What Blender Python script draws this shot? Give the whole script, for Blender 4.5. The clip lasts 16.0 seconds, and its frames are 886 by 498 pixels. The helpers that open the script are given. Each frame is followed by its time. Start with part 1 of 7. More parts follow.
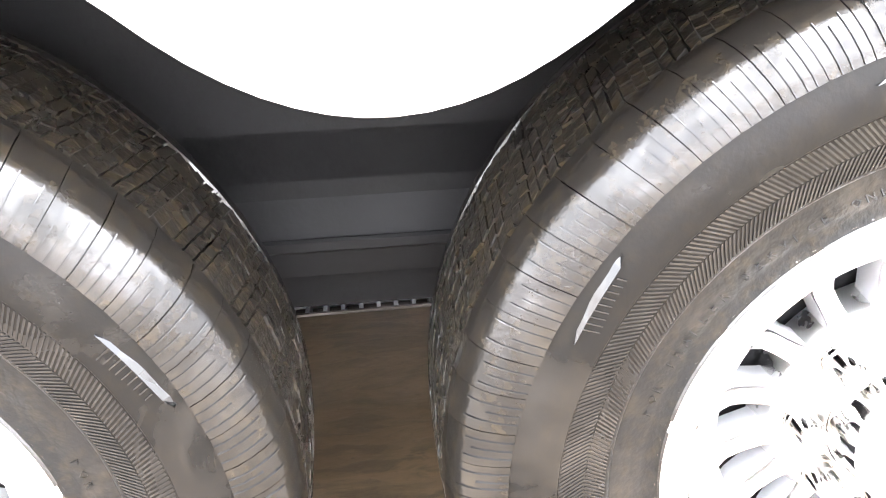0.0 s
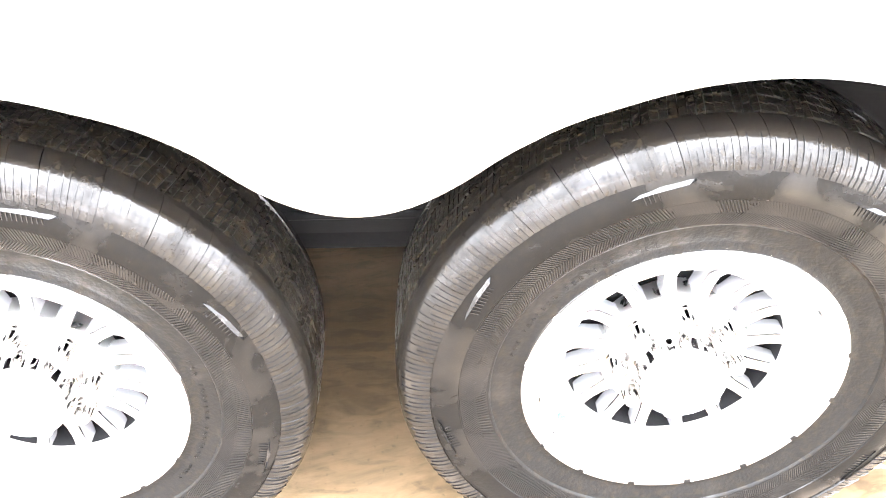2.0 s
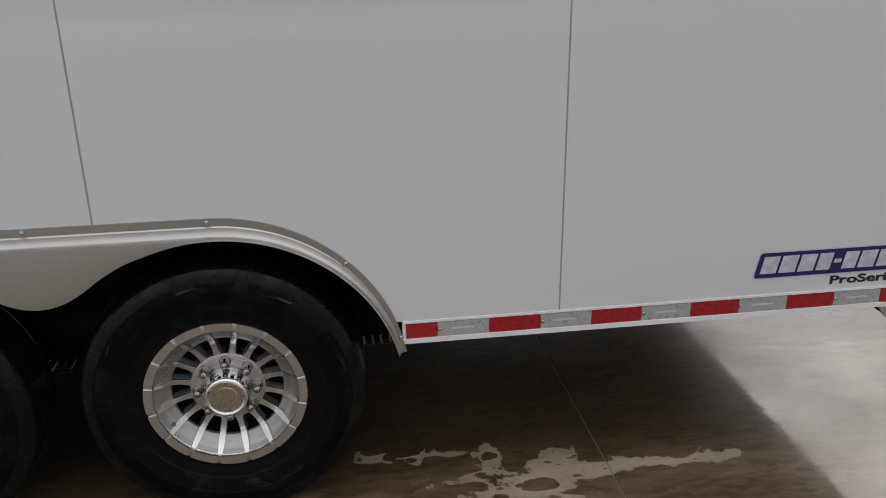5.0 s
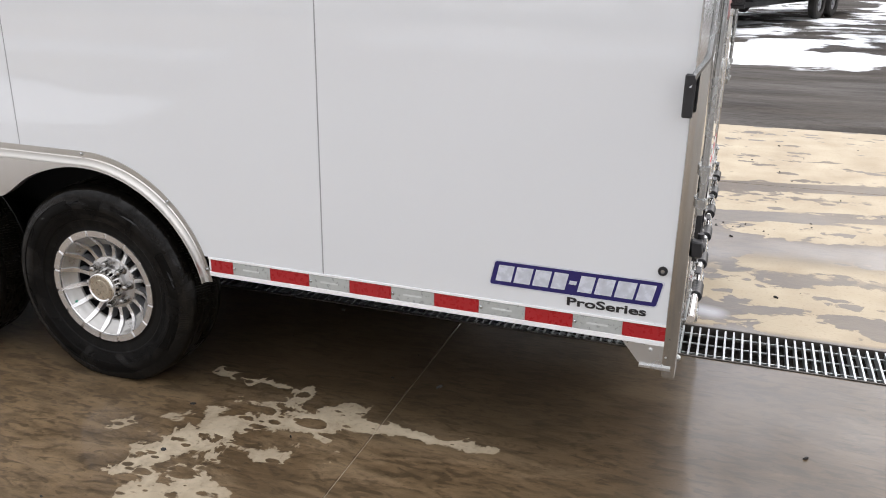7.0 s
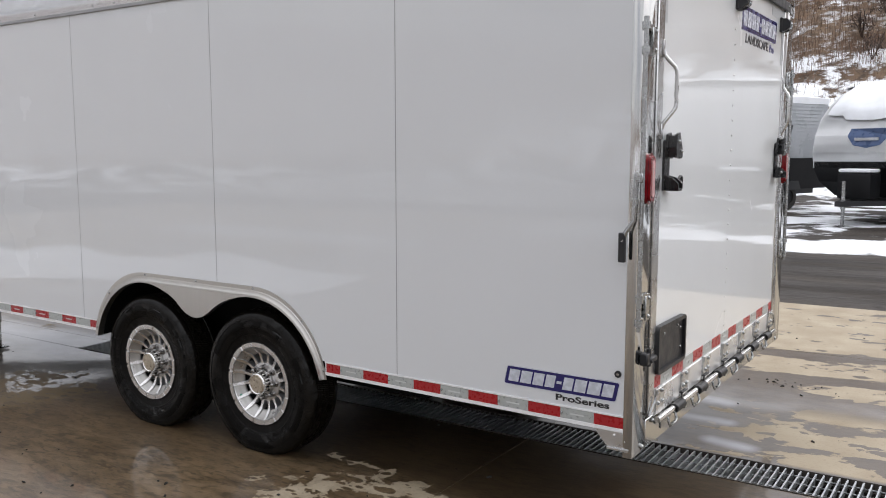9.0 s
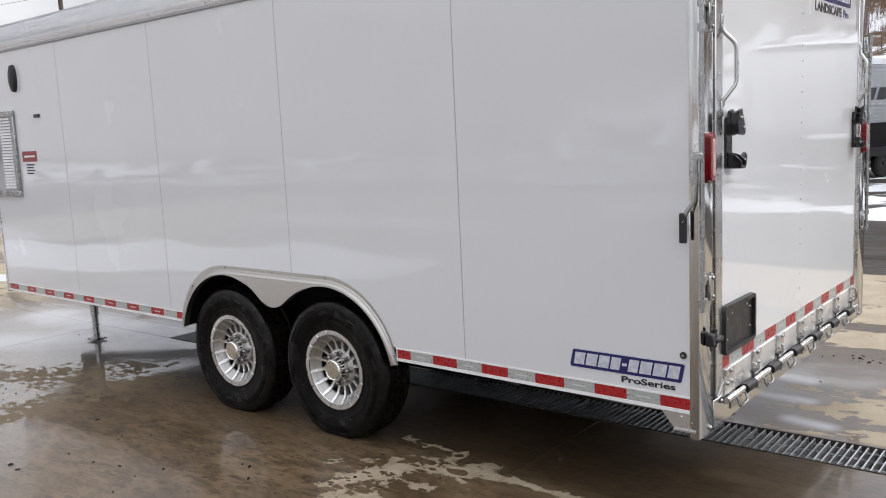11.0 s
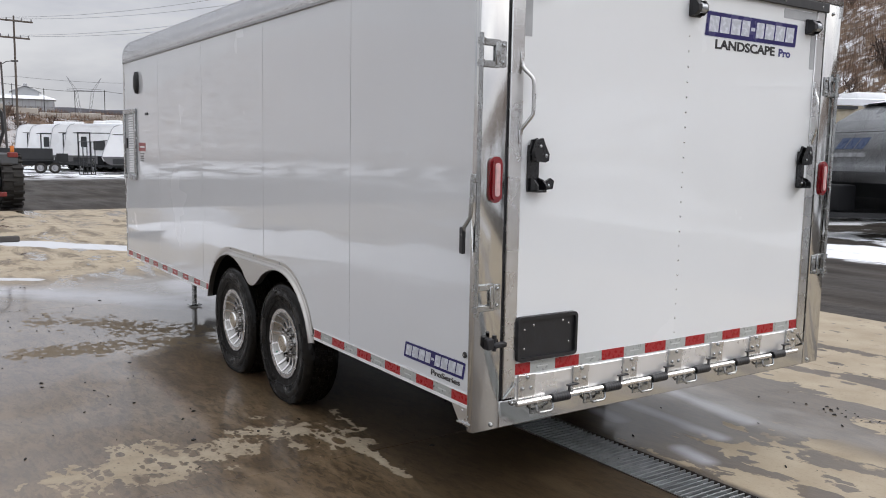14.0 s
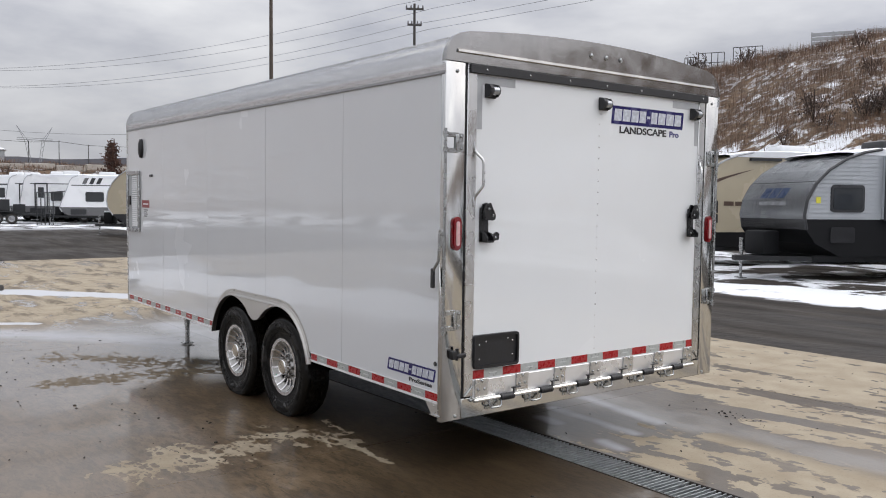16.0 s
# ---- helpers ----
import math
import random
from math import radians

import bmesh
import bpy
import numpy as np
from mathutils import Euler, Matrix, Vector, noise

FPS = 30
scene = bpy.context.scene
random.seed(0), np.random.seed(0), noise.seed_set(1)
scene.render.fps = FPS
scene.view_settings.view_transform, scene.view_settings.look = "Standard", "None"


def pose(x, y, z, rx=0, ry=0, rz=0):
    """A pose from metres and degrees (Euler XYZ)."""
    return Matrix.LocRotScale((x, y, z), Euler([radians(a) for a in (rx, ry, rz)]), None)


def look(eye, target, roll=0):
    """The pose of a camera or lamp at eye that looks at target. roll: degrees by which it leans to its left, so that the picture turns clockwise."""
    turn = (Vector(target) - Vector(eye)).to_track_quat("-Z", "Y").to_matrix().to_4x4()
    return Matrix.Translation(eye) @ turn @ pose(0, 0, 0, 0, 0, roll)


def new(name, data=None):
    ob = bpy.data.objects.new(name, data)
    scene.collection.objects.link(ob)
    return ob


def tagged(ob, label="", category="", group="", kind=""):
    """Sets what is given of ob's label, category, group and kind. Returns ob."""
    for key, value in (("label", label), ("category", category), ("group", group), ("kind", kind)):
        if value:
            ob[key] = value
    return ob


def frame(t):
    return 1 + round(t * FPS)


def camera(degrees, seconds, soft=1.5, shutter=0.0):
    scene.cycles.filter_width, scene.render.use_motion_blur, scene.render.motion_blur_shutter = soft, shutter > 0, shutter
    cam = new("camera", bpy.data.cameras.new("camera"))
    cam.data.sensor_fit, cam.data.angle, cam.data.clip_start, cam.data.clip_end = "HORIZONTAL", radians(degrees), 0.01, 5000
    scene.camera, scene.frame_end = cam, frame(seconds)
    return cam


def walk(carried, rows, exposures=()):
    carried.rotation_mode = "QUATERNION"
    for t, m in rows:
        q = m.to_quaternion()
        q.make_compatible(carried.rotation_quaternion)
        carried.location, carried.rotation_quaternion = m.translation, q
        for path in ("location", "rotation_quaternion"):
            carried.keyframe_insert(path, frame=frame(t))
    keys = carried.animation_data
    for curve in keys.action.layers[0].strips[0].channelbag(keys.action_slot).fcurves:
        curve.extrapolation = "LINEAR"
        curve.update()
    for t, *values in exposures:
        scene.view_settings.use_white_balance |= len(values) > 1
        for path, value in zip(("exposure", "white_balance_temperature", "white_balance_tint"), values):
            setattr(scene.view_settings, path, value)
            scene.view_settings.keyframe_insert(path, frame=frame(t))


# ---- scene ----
LEVEL = pose(-2.0, 0, 0, 0, math.degrees(math.atan(0.010)), 0) @ pose(2.0, 0, -0.01)   # the trailer stands a touch nose-up
cam = camera(55.6, 16.0, 1.0)
PATH = [
    (0, (-2.535, -0.486, 0.845), (-2.37, 1.302, -0.036), -1.7),
    (0.5, (-2.516, -0.528, 0.866), (-2.371, 1.269, -0.001), -1.7),
    (1, (-2.508, -0.591, 0.889), (-2.362, 1.204, 0.019), -1.1),
    (1.5, (-2.476, -0.609, 1.015), (-2.398, 1.063, -0.08), -1.1),
    (2, (-2.454, -0.784, 1.226), (-2.399, 0.814, 0.024), 0.0),
    (2.5, (-2.431, -1.016, 1.409), (-2.405, 0.614, 0.25), -0.2),
    (3, (-2.51, -1.282, 1.476), (-2.411, 0.441, 0.466), -0.5),
    (3.5, (-2.56, -1.585, 1.545), (-2.4, 0.193, 0.643), -0.2),
    (4, (-2.401, -1.929, 1.586), (-2.202, -0.118, 0.762), 0.5),
    (4.5, (-2.148, -2.083, 1.61), (-1.89, -0.255, 0.842), -0.1),
    (5, (-1.775, -2.093, 1.605), (-1.515, -0.245, 0.885), -0.8),
    (5.2, (-1.609, -2.161, 1.593), (-1.378, -0.3, 0.896), -1.1),
    (7.3, (0.312, -2.415, 1.62), (-0.447, -0.687, 0.958), 0.6),
    (7.5, (0.456, -2.504, 1.62), (-0.394, -0.801, 1.008), 0.5),
    (8, (0.82, -2.644, 1.631), (-0.216, -1.02, 1.093), 0.6),
    (8.5, (1.017, -2.912, 1.659), (-0.081, -1.283, 1.282), 0.6),
    (9, (1.156, -3.079, 1.631), (0.056, -1.425, 1.395), 0.0),
    (9.2, (1.187, -3.116, 1.681), (0.048, -1.491, 1.43), 0.1),
    (11.3, (1.295, -3.031, 1.648), (0.034, -1.506, 1.361), -2.8),
    (11.5, (1.338, -2.91, 1.627), (0.082, -1.384, 1.318), -2.7),
    (12, (1.493, -2.581, 1.617), (0.237, -1.067, 1.256), -1.1),
    (12.5, (1.637, -2.228, 1.584), (0.333, -0.757, 1.216), -0.1),
    (13, (2.016, -2.015, 1.6), (0.53, -0.716, 1.28), 0.3),
    (13.5, (2.44, -2.06, 1.611), (0.863, -0.862, 1.335), 0.1),
    (14, (2.861, -2.102, 1.636), (1.215, -0.99, 1.403), 1.1),
    (14.5, (3.196, -2.155, 1.643), (1.507, -1.106, 1.427), 2.7),
    (15, (3.477, -2.403, 1.654), (1.831, -1.281, 1.473), 1.8),
    (15.5, (3.723, -2.656, 1.675), (2.11, -1.482, 1.538), 0.9),
    (16, (3.858, -2.916, 1.719), (2.265, -1.713, 1.599), 0.8),
]
EXPOSURES = [
    (0.0, 5.05, 6600, 10), (0.5, 5.36, 6600, 10), (1.0, 5.62, 6600, 10), (1.5, 5.82, 6600, 10), (2.0, 5.1, 6600, 10), (2.4, 3.86, 6600, 10),
    (2.7, 2.26, 6600, 10), (3.0, 1.14, 6600, 10), (3.5, 0.92, 6670, 10), (4.0, 0.66, 6740, 10), (4.5, -0.06, 6740, 10), (5.0, -0.80, 6740, 10),
    (5.2, -0.80, 6740, 10), (6.3, -0.2, 6740, 10), (7.3, 0.16, 6740, 10), (7.5, 0.18, 6740, 10), (8.0, 0.12, 6740, 10), (8.5, 0.04, 6740, 10),
    (9.0, -0.47, 6640, 10), (11.5, -0.26, 6600, 10), (12.5, -0.12, 6580, 10), (13.5, -0.46, 6540, 10), (14.5, -0.70, 6540, 10), (16.0, -0.70, 6540, 10),
]
walk(cam, [(t, LEVEL @ look(eye, target, roll)) for t, eye, target, roll in PATH], EXPOSURES)

# ---- light ----
world = bpy.data.worlds.new("overcast_sky")
scene.world = world
world.use_nodes = True
wn, wl = world.node_tree.nodes, world.node_tree.links
wn.clear()
sky = wn.new("ShaderNodeTexSky")
sky.sky_type = "NISHITA"
sky.sun_disc = False
sky.sun_elevation, sky.sun_rotation = radians(40), radians(40)
sky.dust_density, sky.air_density = 4.0, 1.0
tc = wn.new("ShaderNodeTexCoord")
wmap = wn.new("ShaderNodeMapping")
wmap.inputs["Scale"].default_value = (1.0, 1.0, 3.2)
cl = wn.new("ShaderNodeTexNoise")
cl.inputs["Scale"].default_value, cl.inputs["Detail"].default_value, cl.inputs["Roughness"].default_value = 2.6, 7.0, 0.55
ramp = wn.new("ShaderNodeValToRGB")
ramp.color_ramp.elements[0].position, ramp.color_ramp.elements[0].color = 0.36, (5.5, 5.70, 6.5, 1)
ramp.color_ramp.elements[1].position, ramp.color_ramp.elements[1].color = 0.68, (10.6, 10.7, 11.0, 1)
wmix = wn.new("ShaderNodeMixRGB")
wmix.inputs[0].default_value = 0.90
bg = wn.new("ShaderNodeBackground")
bg.inputs["Strength"].default_value = 0.112
wout = wn.new("ShaderNodeOutputWorld")
wl.new(tc.outputs["Generated"], wmap.inputs["Vector"])
wl.new(wmap.outputs[0], cl.inputs["Vector"])
wl.new(cl.outputs["Fac"], ramp.inputs[0])
wl.new(sky.outputs[0], wmix.inputs[1])
wl.new(ramp.outputs[0], wmix.inputs[2])
lift = wn.new("ShaderNodeSeparateXYZ")          # an overcast sky is brighter overhead than at the horizon
wl.new(tc.outputs["Generated"], lift.inputs[0])
gain = wn.new("ShaderNodeMapRange")
for socket, value in zip(gain.inputs[1:5], (0.0, 1.0, 0.92, 2.5)):
    socket.default_value = value
wl.new(lift.outputs[2], gain.inputs[0])
near_sun = wn.new("ShaderNodeVectorMath")       # and brighter again where the veiled sun stands
near_sun.operation = "DOT_PRODUCT"
near_sun.inputs[1].default_value = (0.492, 0.587, 0.643)
wl.new(tc.outputs["Generated"], near_sun.inputs[0])
veil = wn.new("ShaderNodeMapRange")
veil.interpolation_type = "SMOOTHSTEP"
for socket, value in zip(veil.inputs[1:5], (0.30, 1.0, 1.0, 1.75)):
    socket.default_value = value
wl.new(near_sun.outputs["Value"], veil.inputs[0])
both = wn.new("ShaderNodeMath")
both.operation = "MULTIPLY"
wl.new(gain.outputs[0], both.inputs[0])
wl.new(veil.outputs[0], both.inputs[1])
grade = wn.new("ShaderNodeVectorMath")
grade.operation = "SCALE"
wl.new(wmix.outputs[0], grade.inputs[0])
wl.new(both.outputs[0], grade.inputs["Scale"])
wl.new(grade.outputs[0], bg.inputs["Color"])
wl.new(bg.outputs[0], wout.inputs["Surface"])
sun_data = bpy.data.lights.new("sun", "SUN")
sun_data.energy, sun_data.angle, sun_data.color = 0.6, radians(30), (1.0, 0.985, 0.96)
sun = new("sun", sun_data)
sun.matrix_world = look((11.8, 14.1, 15.4), (0, 0, 0))

# ---- materials ----
def material(name, base, rough=0.5, metal=0.0, spec=0.5, vary=0.12, scale=8.0, bump=0.1, bump_scale=60.0, rough_vary=0.1,
             coat=0.0, stain=None, stain_scale=2.0, stain_at=(0.55, 0.7), stretch=None, island=0.0):
    """A surface with grain at two scales: broad tint and wear, and fine relief."""
    m = bpy.data.materials.new(name)
    m.use_nodes = True
    n, l = m.node_tree.nodes, m.node_tree.links
    b = n["Principled BSDF"]
    b.inputs["Metallic"].default_value = metal
    b.inputs["Specular IOR Level"].default_value = spec
    b.inputs["Coat Weight"].default_value = coat
    b.inputs["Coat Roughness"].default_value = 0.06
    geo = n.new("ShaderNodeNewGeometry")
    mp = n.new("ShaderNodeMapping")
    mp.inputs["Scale"].default_value = stretch or (1, 1, 1)
    l.new(geo.outputs["Position"], mp.inputs["Vector"])
    big = n.new("ShaderNodeTexNoise")
    big.inputs["Scale"].default_value, big.inputs["Detail"].default_value = scale, 5
    fine = n.new("ShaderNodeTexNoise")
    fine.inputs["Scale"].default_value, fine.inputs["Detail"].default_value = bump_scale, 4
    l.new(mp.outputs[0], big.inputs["Vector"])
    l.new(mp.outputs[0], fine.inputs["Vector"])
    hsv = n.new("ShaderNodeHueSaturation")
    hsv.inputs["Color"].default_value = (*base, 1)
    ma = n.new("ShaderNodeMapRange")
    ma.inputs[1].default_value, ma.inputs[2].default_value = 0.3, 0.7
    ma.inputs[3].default_value, ma.inputs[4].default_value = 1 - vary, 1 + vary
    l.new(big.outputs["Fac"], ma.inputs[0])
    value = ma.outputs[0]
    if island:
        mi = n.new("ShaderNodeMapRange")
        mi.inputs[3].default_value, mi.inputs[4].default_value = 1 - island, 1 + island
        l.new(geo.outputs["Random Per Island"], mi.inputs[0])
        mu = n.new("ShaderNodeMath")
        mu.operation = "MULTIPLY"
        l.new(value, mu.inputs[0])
        l.new(mi.outputs[0], mu.inputs[1])
        value = mu.outputs[0]
    l.new(value, hsv.inputs["Value"])
    colour = hsv.outputs[0]
    if stain:
        sn = n.new("ShaderNodeTexNoise")
        sn.inputs["Scale"].default_value, sn.inputs["Detail"].default_value = stain_scale, 7
        l.new(mp.outputs[0], sn.inputs["Vector"])
        sr = n.new("ShaderNodeMapRange")
        sr.inputs[1].default_value, sr.inputs[2].default_value = stain_at
        l.new(sn.outputs["Fac"], sr.inputs[0])
        mx = n.new("ShaderNodeMixRGB")
        mx.inputs[2].default_value = (*stain, 1)
        l.new(sr.outputs[0], mx.inputs[0])
        l.new(colour, mx.inputs[1])
        colour = mx.outputs[0]
    l.new(colour, b.inputs["Base Color"])
    mr = n.new("ShaderNodeMapRange")
    mr.inputs[1].default_value, mr.inputs[2].default_value = 0.3, 0.7
    mr.inputs[3].default_value, mr.inputs[4].default_value = max(0.02, rough - rough_vary), min(1, rough + rough_vary)
    l.new(big.outputs["Fac"], mr.inputs[0])
    l.new(mr.outputs[0], b.inputs["Roughness"])
    if bump:
        bu = n.new("ShaderNodeBump")
        bu.inputs["Strength"].default_value, bu.inputs["Distance"].default_value = bump, 0.004
        l.new(fine.outputs["Fac"], bu.inputs["Height"])
        l.new(bu.outputs[0], b.inputs["Normal"])
    return m


def white_panel_material(name, base, rough, beads):
    """Gloss-painted aluminium skin: long shallow waves, a few water beads."""
    m = material(name, base, rough=rough, spec=0.5, vary=0.015, scale=1.3, bump=0, rough_vary=0.03, coat=1.0)
    n, l = m.node_tree.nodes, m.node_tree.links
    b = n["Principled BSDF"]
    b.inputs["Specular IOR Level"].default_value = 0.12
    b.inputs["Coat Roughness"].default_value = 0.025
    geo = next(k for k in n if k.bl_idname == "ShaderNodeNewGeometry")
    wave = n.new("ShaderNodeTexNoise")
    wave.inputs["Scale"].default_value, wave.inputs["Detail"].default_value = 1.7, 1
    bead = n.new("ShaderNodeTexVoronoi")
    bead.inputs["Scale"].default_value = 55
    spot = n.new("ShaderNodeMapRange")
    spot.inputs[1].default_value, spot.inputs[2].default_value = 0.0, 0.22
    spot.inputs[3].default_value, spot.inputs[4].default_value = 1, 0
    where = n.new("ShaderNodeTexNoise")
    where.inputs["Scale"].default_value, where.inputs["Detail"].default_value = 5, 6
    gate = n.new("ShaderNodeMapRange")
    gate.inputs[1].default_value, gate.inputs[2].default_value = 0.52, 0.66
    mul = n.new("ShaderNodeMath")
    mul.operation = "MULTIPLY"
    for k in (wave, bead, where):
        l.new(geo.outputs["Position"], k.inputs["Vector"])
    l.new(bead.outputs["Distance"], spot.inputs[0])
    l.new(where.outputs["Fac"], gate.inputs[0])
    l.new(spot.outputs[0], mul.inputs[0])
    l.new(gate.outputs[0], mul.inputs[1])
    b1 = n.new("ShaderNodeBump")
    b1.inputs["Strength"].default_value, b1.inputs["Distance"].default_value = 0.035, 0.02
    b2 = n.new("ShaderNodeBump")
    b2.inputs["Strength"].default_value, b2.inputs["Distance"].default_value = beads, 0.0012
    l.new(wave.outputs["Fac"], b1.inputs["Height"])
    l.new(mul.outputs[0], b2.inputs["Height"])
    l.new(b1.outputs[0], b2.inputs["Normal"])
    l.new(b2.outputs[0], b.inputs["Normal"])
    l.new(b1.outputs[0], b.inputs["Coat Normal"])
    return m


# one white paint: the side's weaker light is put into a darker base
M_WHITE = white_panel_material("white_painted_skin_shaded", (0.66, 0.675, 0.69), 0.25, 0.35)
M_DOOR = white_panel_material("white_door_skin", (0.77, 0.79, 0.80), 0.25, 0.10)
M_SEAM = material("grey_seam", (0.30, 0.305, 0.31), rough=0.5)
M_RAIL = material("mill_aluminium", (0.60, 0.60, 0.595), rough=0.27, metal=0.95, vary=0.08, scale=5, bump=0.05, stretch=(1, 1, 1))
M_WHITERAIL = material("white_rail", (0.80, 0.80, 0.80), rough=0.3, vary=0.05)
M_BRUSHED = material("brushed_stainless", (0.45, 0.435, 0.41), rough=0.34, rough_vary=0.02, metal=1.0, vary=0.02, scale=3, bump=0.03, bump_scale=60, stretch=(14, 14, 0.5),
                     stain=(0.46, 0.44, 0.41), stain_scale=0.8, stain_at=(0.48, 0.75))
M_POLISHED = material("polished_stainless", (0.55, 0.55, 0.54), rough=0.11, metal=1.0, vary=0.05, scale=4, bump=0.06, bump_scale=2.6, rough_vary=0.015, stretch=(1, 1, 0.5))
M_HEADER = material("dented_polished_header", (0.36, 0.355, 0.35), rough=0.15, metal=1.0, vary=0.16, scale=7, bump=0.22, bump_scale=6, rough_vary=0.08)
M_COVE = material("satin_aluminium_coving", (0.86, 0.86, 0.865), rough=0.17, metal=1.0, vary=0.015, scale=1.5, bump=0.0, rough_vary=0.01, stretch=(0.3, 1, 1))
M_CAST = material("machined_cast_aluminium", (0.70, 0.69, 0.68), rough=0.22, metal=1.0, vary=0.05, scale=30, bump=0.03, bump_scale=160, rough_vary=0.04)
M_BARREL = material("silver_painted_barrel", (0.42, 0.412, 0.395), rough=0.36, metal=0.85, vary=0.06, scale=30, bump=0.06, bump_scale=160)
M_CASTDULL = material("silver_painted_aluminium", (0.30, 0.30, 0.31), rough=0.45, metal=0.7, vary=0.08, scale=30, bump=0.1, bump_scale=160)
M_CHROME = material("chrome", (0.80, 0.79, 0.77), rough=0.07, metal=1.0, vary=0.03, bump=0.02, rough_vary=0.03)
M_FOOT = material("pale_aluminium_plate", (0.80, 0.80, 0.80), rough=0.32, metal=0.7, vary=0.05, scale=6, bump=0.03)
M_HUB = material("satin_hub_face", (0.62, 0.615, 0.61), rough=0.32, metal=1.0, vary=0.06, scale=40, bump=0.02)
M_NUT = material("dark_chrome_nut", (0.30, 0.29, 0.28), rough=0.10, metal=1.0, vary=0.05, scale=60, bump=0)
M_MEDAL = material("worn_cap_medallion", (0.55, 0.49, 0.40), rough=0.32, metal=1.0, vary=0.12, scale=90, bump=0.3, bump_scale=120)
M_ZINC = material("zinc_plated_steel", (0.40, 0.41, 0.41), rough=0.24, metal=1.0, vary=0.12, scale=20, bump=0.1)
M_BLACK = material("black_plastic", (0.014, 0.014, 0.016), rough=0.42, vary=0.2, scale=20, bump=0.15)
M_BLACKGLOSS = material("black_painted_steel", (0.008, 0.008, 0.009), rough=0.24, vary=0.2, scale=20, bump=0.05)
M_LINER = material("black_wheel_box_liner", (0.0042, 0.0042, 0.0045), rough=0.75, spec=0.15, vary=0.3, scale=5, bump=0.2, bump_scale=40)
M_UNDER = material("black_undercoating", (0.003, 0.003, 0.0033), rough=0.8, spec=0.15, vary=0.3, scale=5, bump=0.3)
M_RED = material("red_reflective_tape", (0.34, 0.010, 0.014), rough=0.30, vary=0.03, scale=60, bump=0.0)
M_SILVERTAPE = material("silver_reflective_tape", (0.42, 0.44, 0.43), rough=0.33, metal=0.2, vary=0.08, scale=60, bump=0.1, bump_scale=300)
M_TAPETEXT = material("pale_tape_print", (0.56, 0.58, 0.57), rough=0.4)
M_GREYTAPE = material("grey_corner_tape", (0.36, 0.37, 0.38), rough=0.45)
M_BLUE = material("dark_blue_decal", (0.016, 0.013, 0.105), rough=0.22, vary=0.06)
M_DECALSILVER = material("silver_decal", (0.52, 0.54, 0.60), rough=0.25, vary=0.14, scale=40)
M_INK = material("black_ink", (0.012, 0.012, 0.014), rough=0.35)
M_INKBLUE = material("blue_ink", (0.03, 0.03, 0.16), rough=0.35)
M_LENSRED = material("red_lamp_lens", (0.20, 0.004, 0.008), rough=0.12, vary=0.1, scale=40, bump=0.25, bump_scale=200, coat=0.5)
M_LENSCLEAR = material("pale_lamp_lens", (0.66, 0.42, 0.42), rough=0.10, vary=0.15, scale=60, bump=0.4, bump_scale=200, coat=0.5)
M_GLASSY = material("clear_lamp_lens", (0.34, 0.36, 0.38), rough=0.08, metal=0.6, vary=0.2, scale=60, bump=0.3, bump_scale=150, coat=0.6)
M_GREEN = material("green_valve_cap", (0.01, 0.22, 0.14), rough=0.4)
M_LABELRED = material("red_label", (0.26, 0.04, 0.04), rough=0.4)
M_LABELWHITE = material("white_label", (0.75, 0.75, 0.75), rough=0.4)
M_GALV = material("galvanised_grating", (0.44, 0.46, 0.47), rough=0.42, metal=0.8, vary=0.2, scale=14, bump=0.15)
M_RUST = material("rusty_drain_edge", (0.05, 0.042, 0.035), rough=0.6, vary=0.3, scale=12, bump=0.4)
M_JOINT = material("pale_joint_filler", (0.26, 0.22, 0.17), rough=0.6)
M_PIT = material("dark_drain_trough", (0.02, 0.02, 0.02), rough=0.8)
M_GRIT = material("dark_grit", (0.03, 0.028, 0.026), rough=0.8)


class Nodes:
    """Wires a node tree in few words."""
    def __init__(self, m):
        self.n, self.l = m.node_tree.nodes, m.node_tree.links

    def put(self, socket, v):
        if hasattr(v, "bl_idname") and hasattr(v, "is_linked"):
            self.l.new(v, socket)
        else:
            socket.default_value = v

    def math(self, op, a, b=0.0, c=0.0):
        k = self.n.new("ShaderNodeMath")
        k.operation = op
        for s, v in zip(k.inputs, (a, b, c)):
            self.put(s, v)
        return k.outputs[0]

    def noise(self, vec, scale, detail=4.0, rough=0.5, distort=0.0):
        k = self.n.new("ShaderNodeTexNoise")
        k.inputs["Scale"].default_value, k.inputs["Detail"].default_value = scale, detail
        k.inputs["Roughness"].default_value, k.inputs["Distortion"].default_value = rough, distort
        self.l.new(vec, k.inputs["Vector"])
        return k.outputs["Fac"]

    def span(self, v, a, b, lo=0.0, hi=1.0):
        k = self.n.new("ShaderNodeMapRange")
        for i, x in enumerate((v, a, b, lo, hi)):
            self.put(k.inputs[i], x)
        return k.outputs[0]

    def mix(self, f, a, b):
        k = self.n.new("ShaderNodeMixRGB")
        self.put(k.inputs[0], f)
        for s, v in zip(k.inputs[1:3], (a, b)):
            self.put(s, (*v, 1) if isinstance(v, tuple) and len(v) == 3 else v)
        return k.outputs[0]


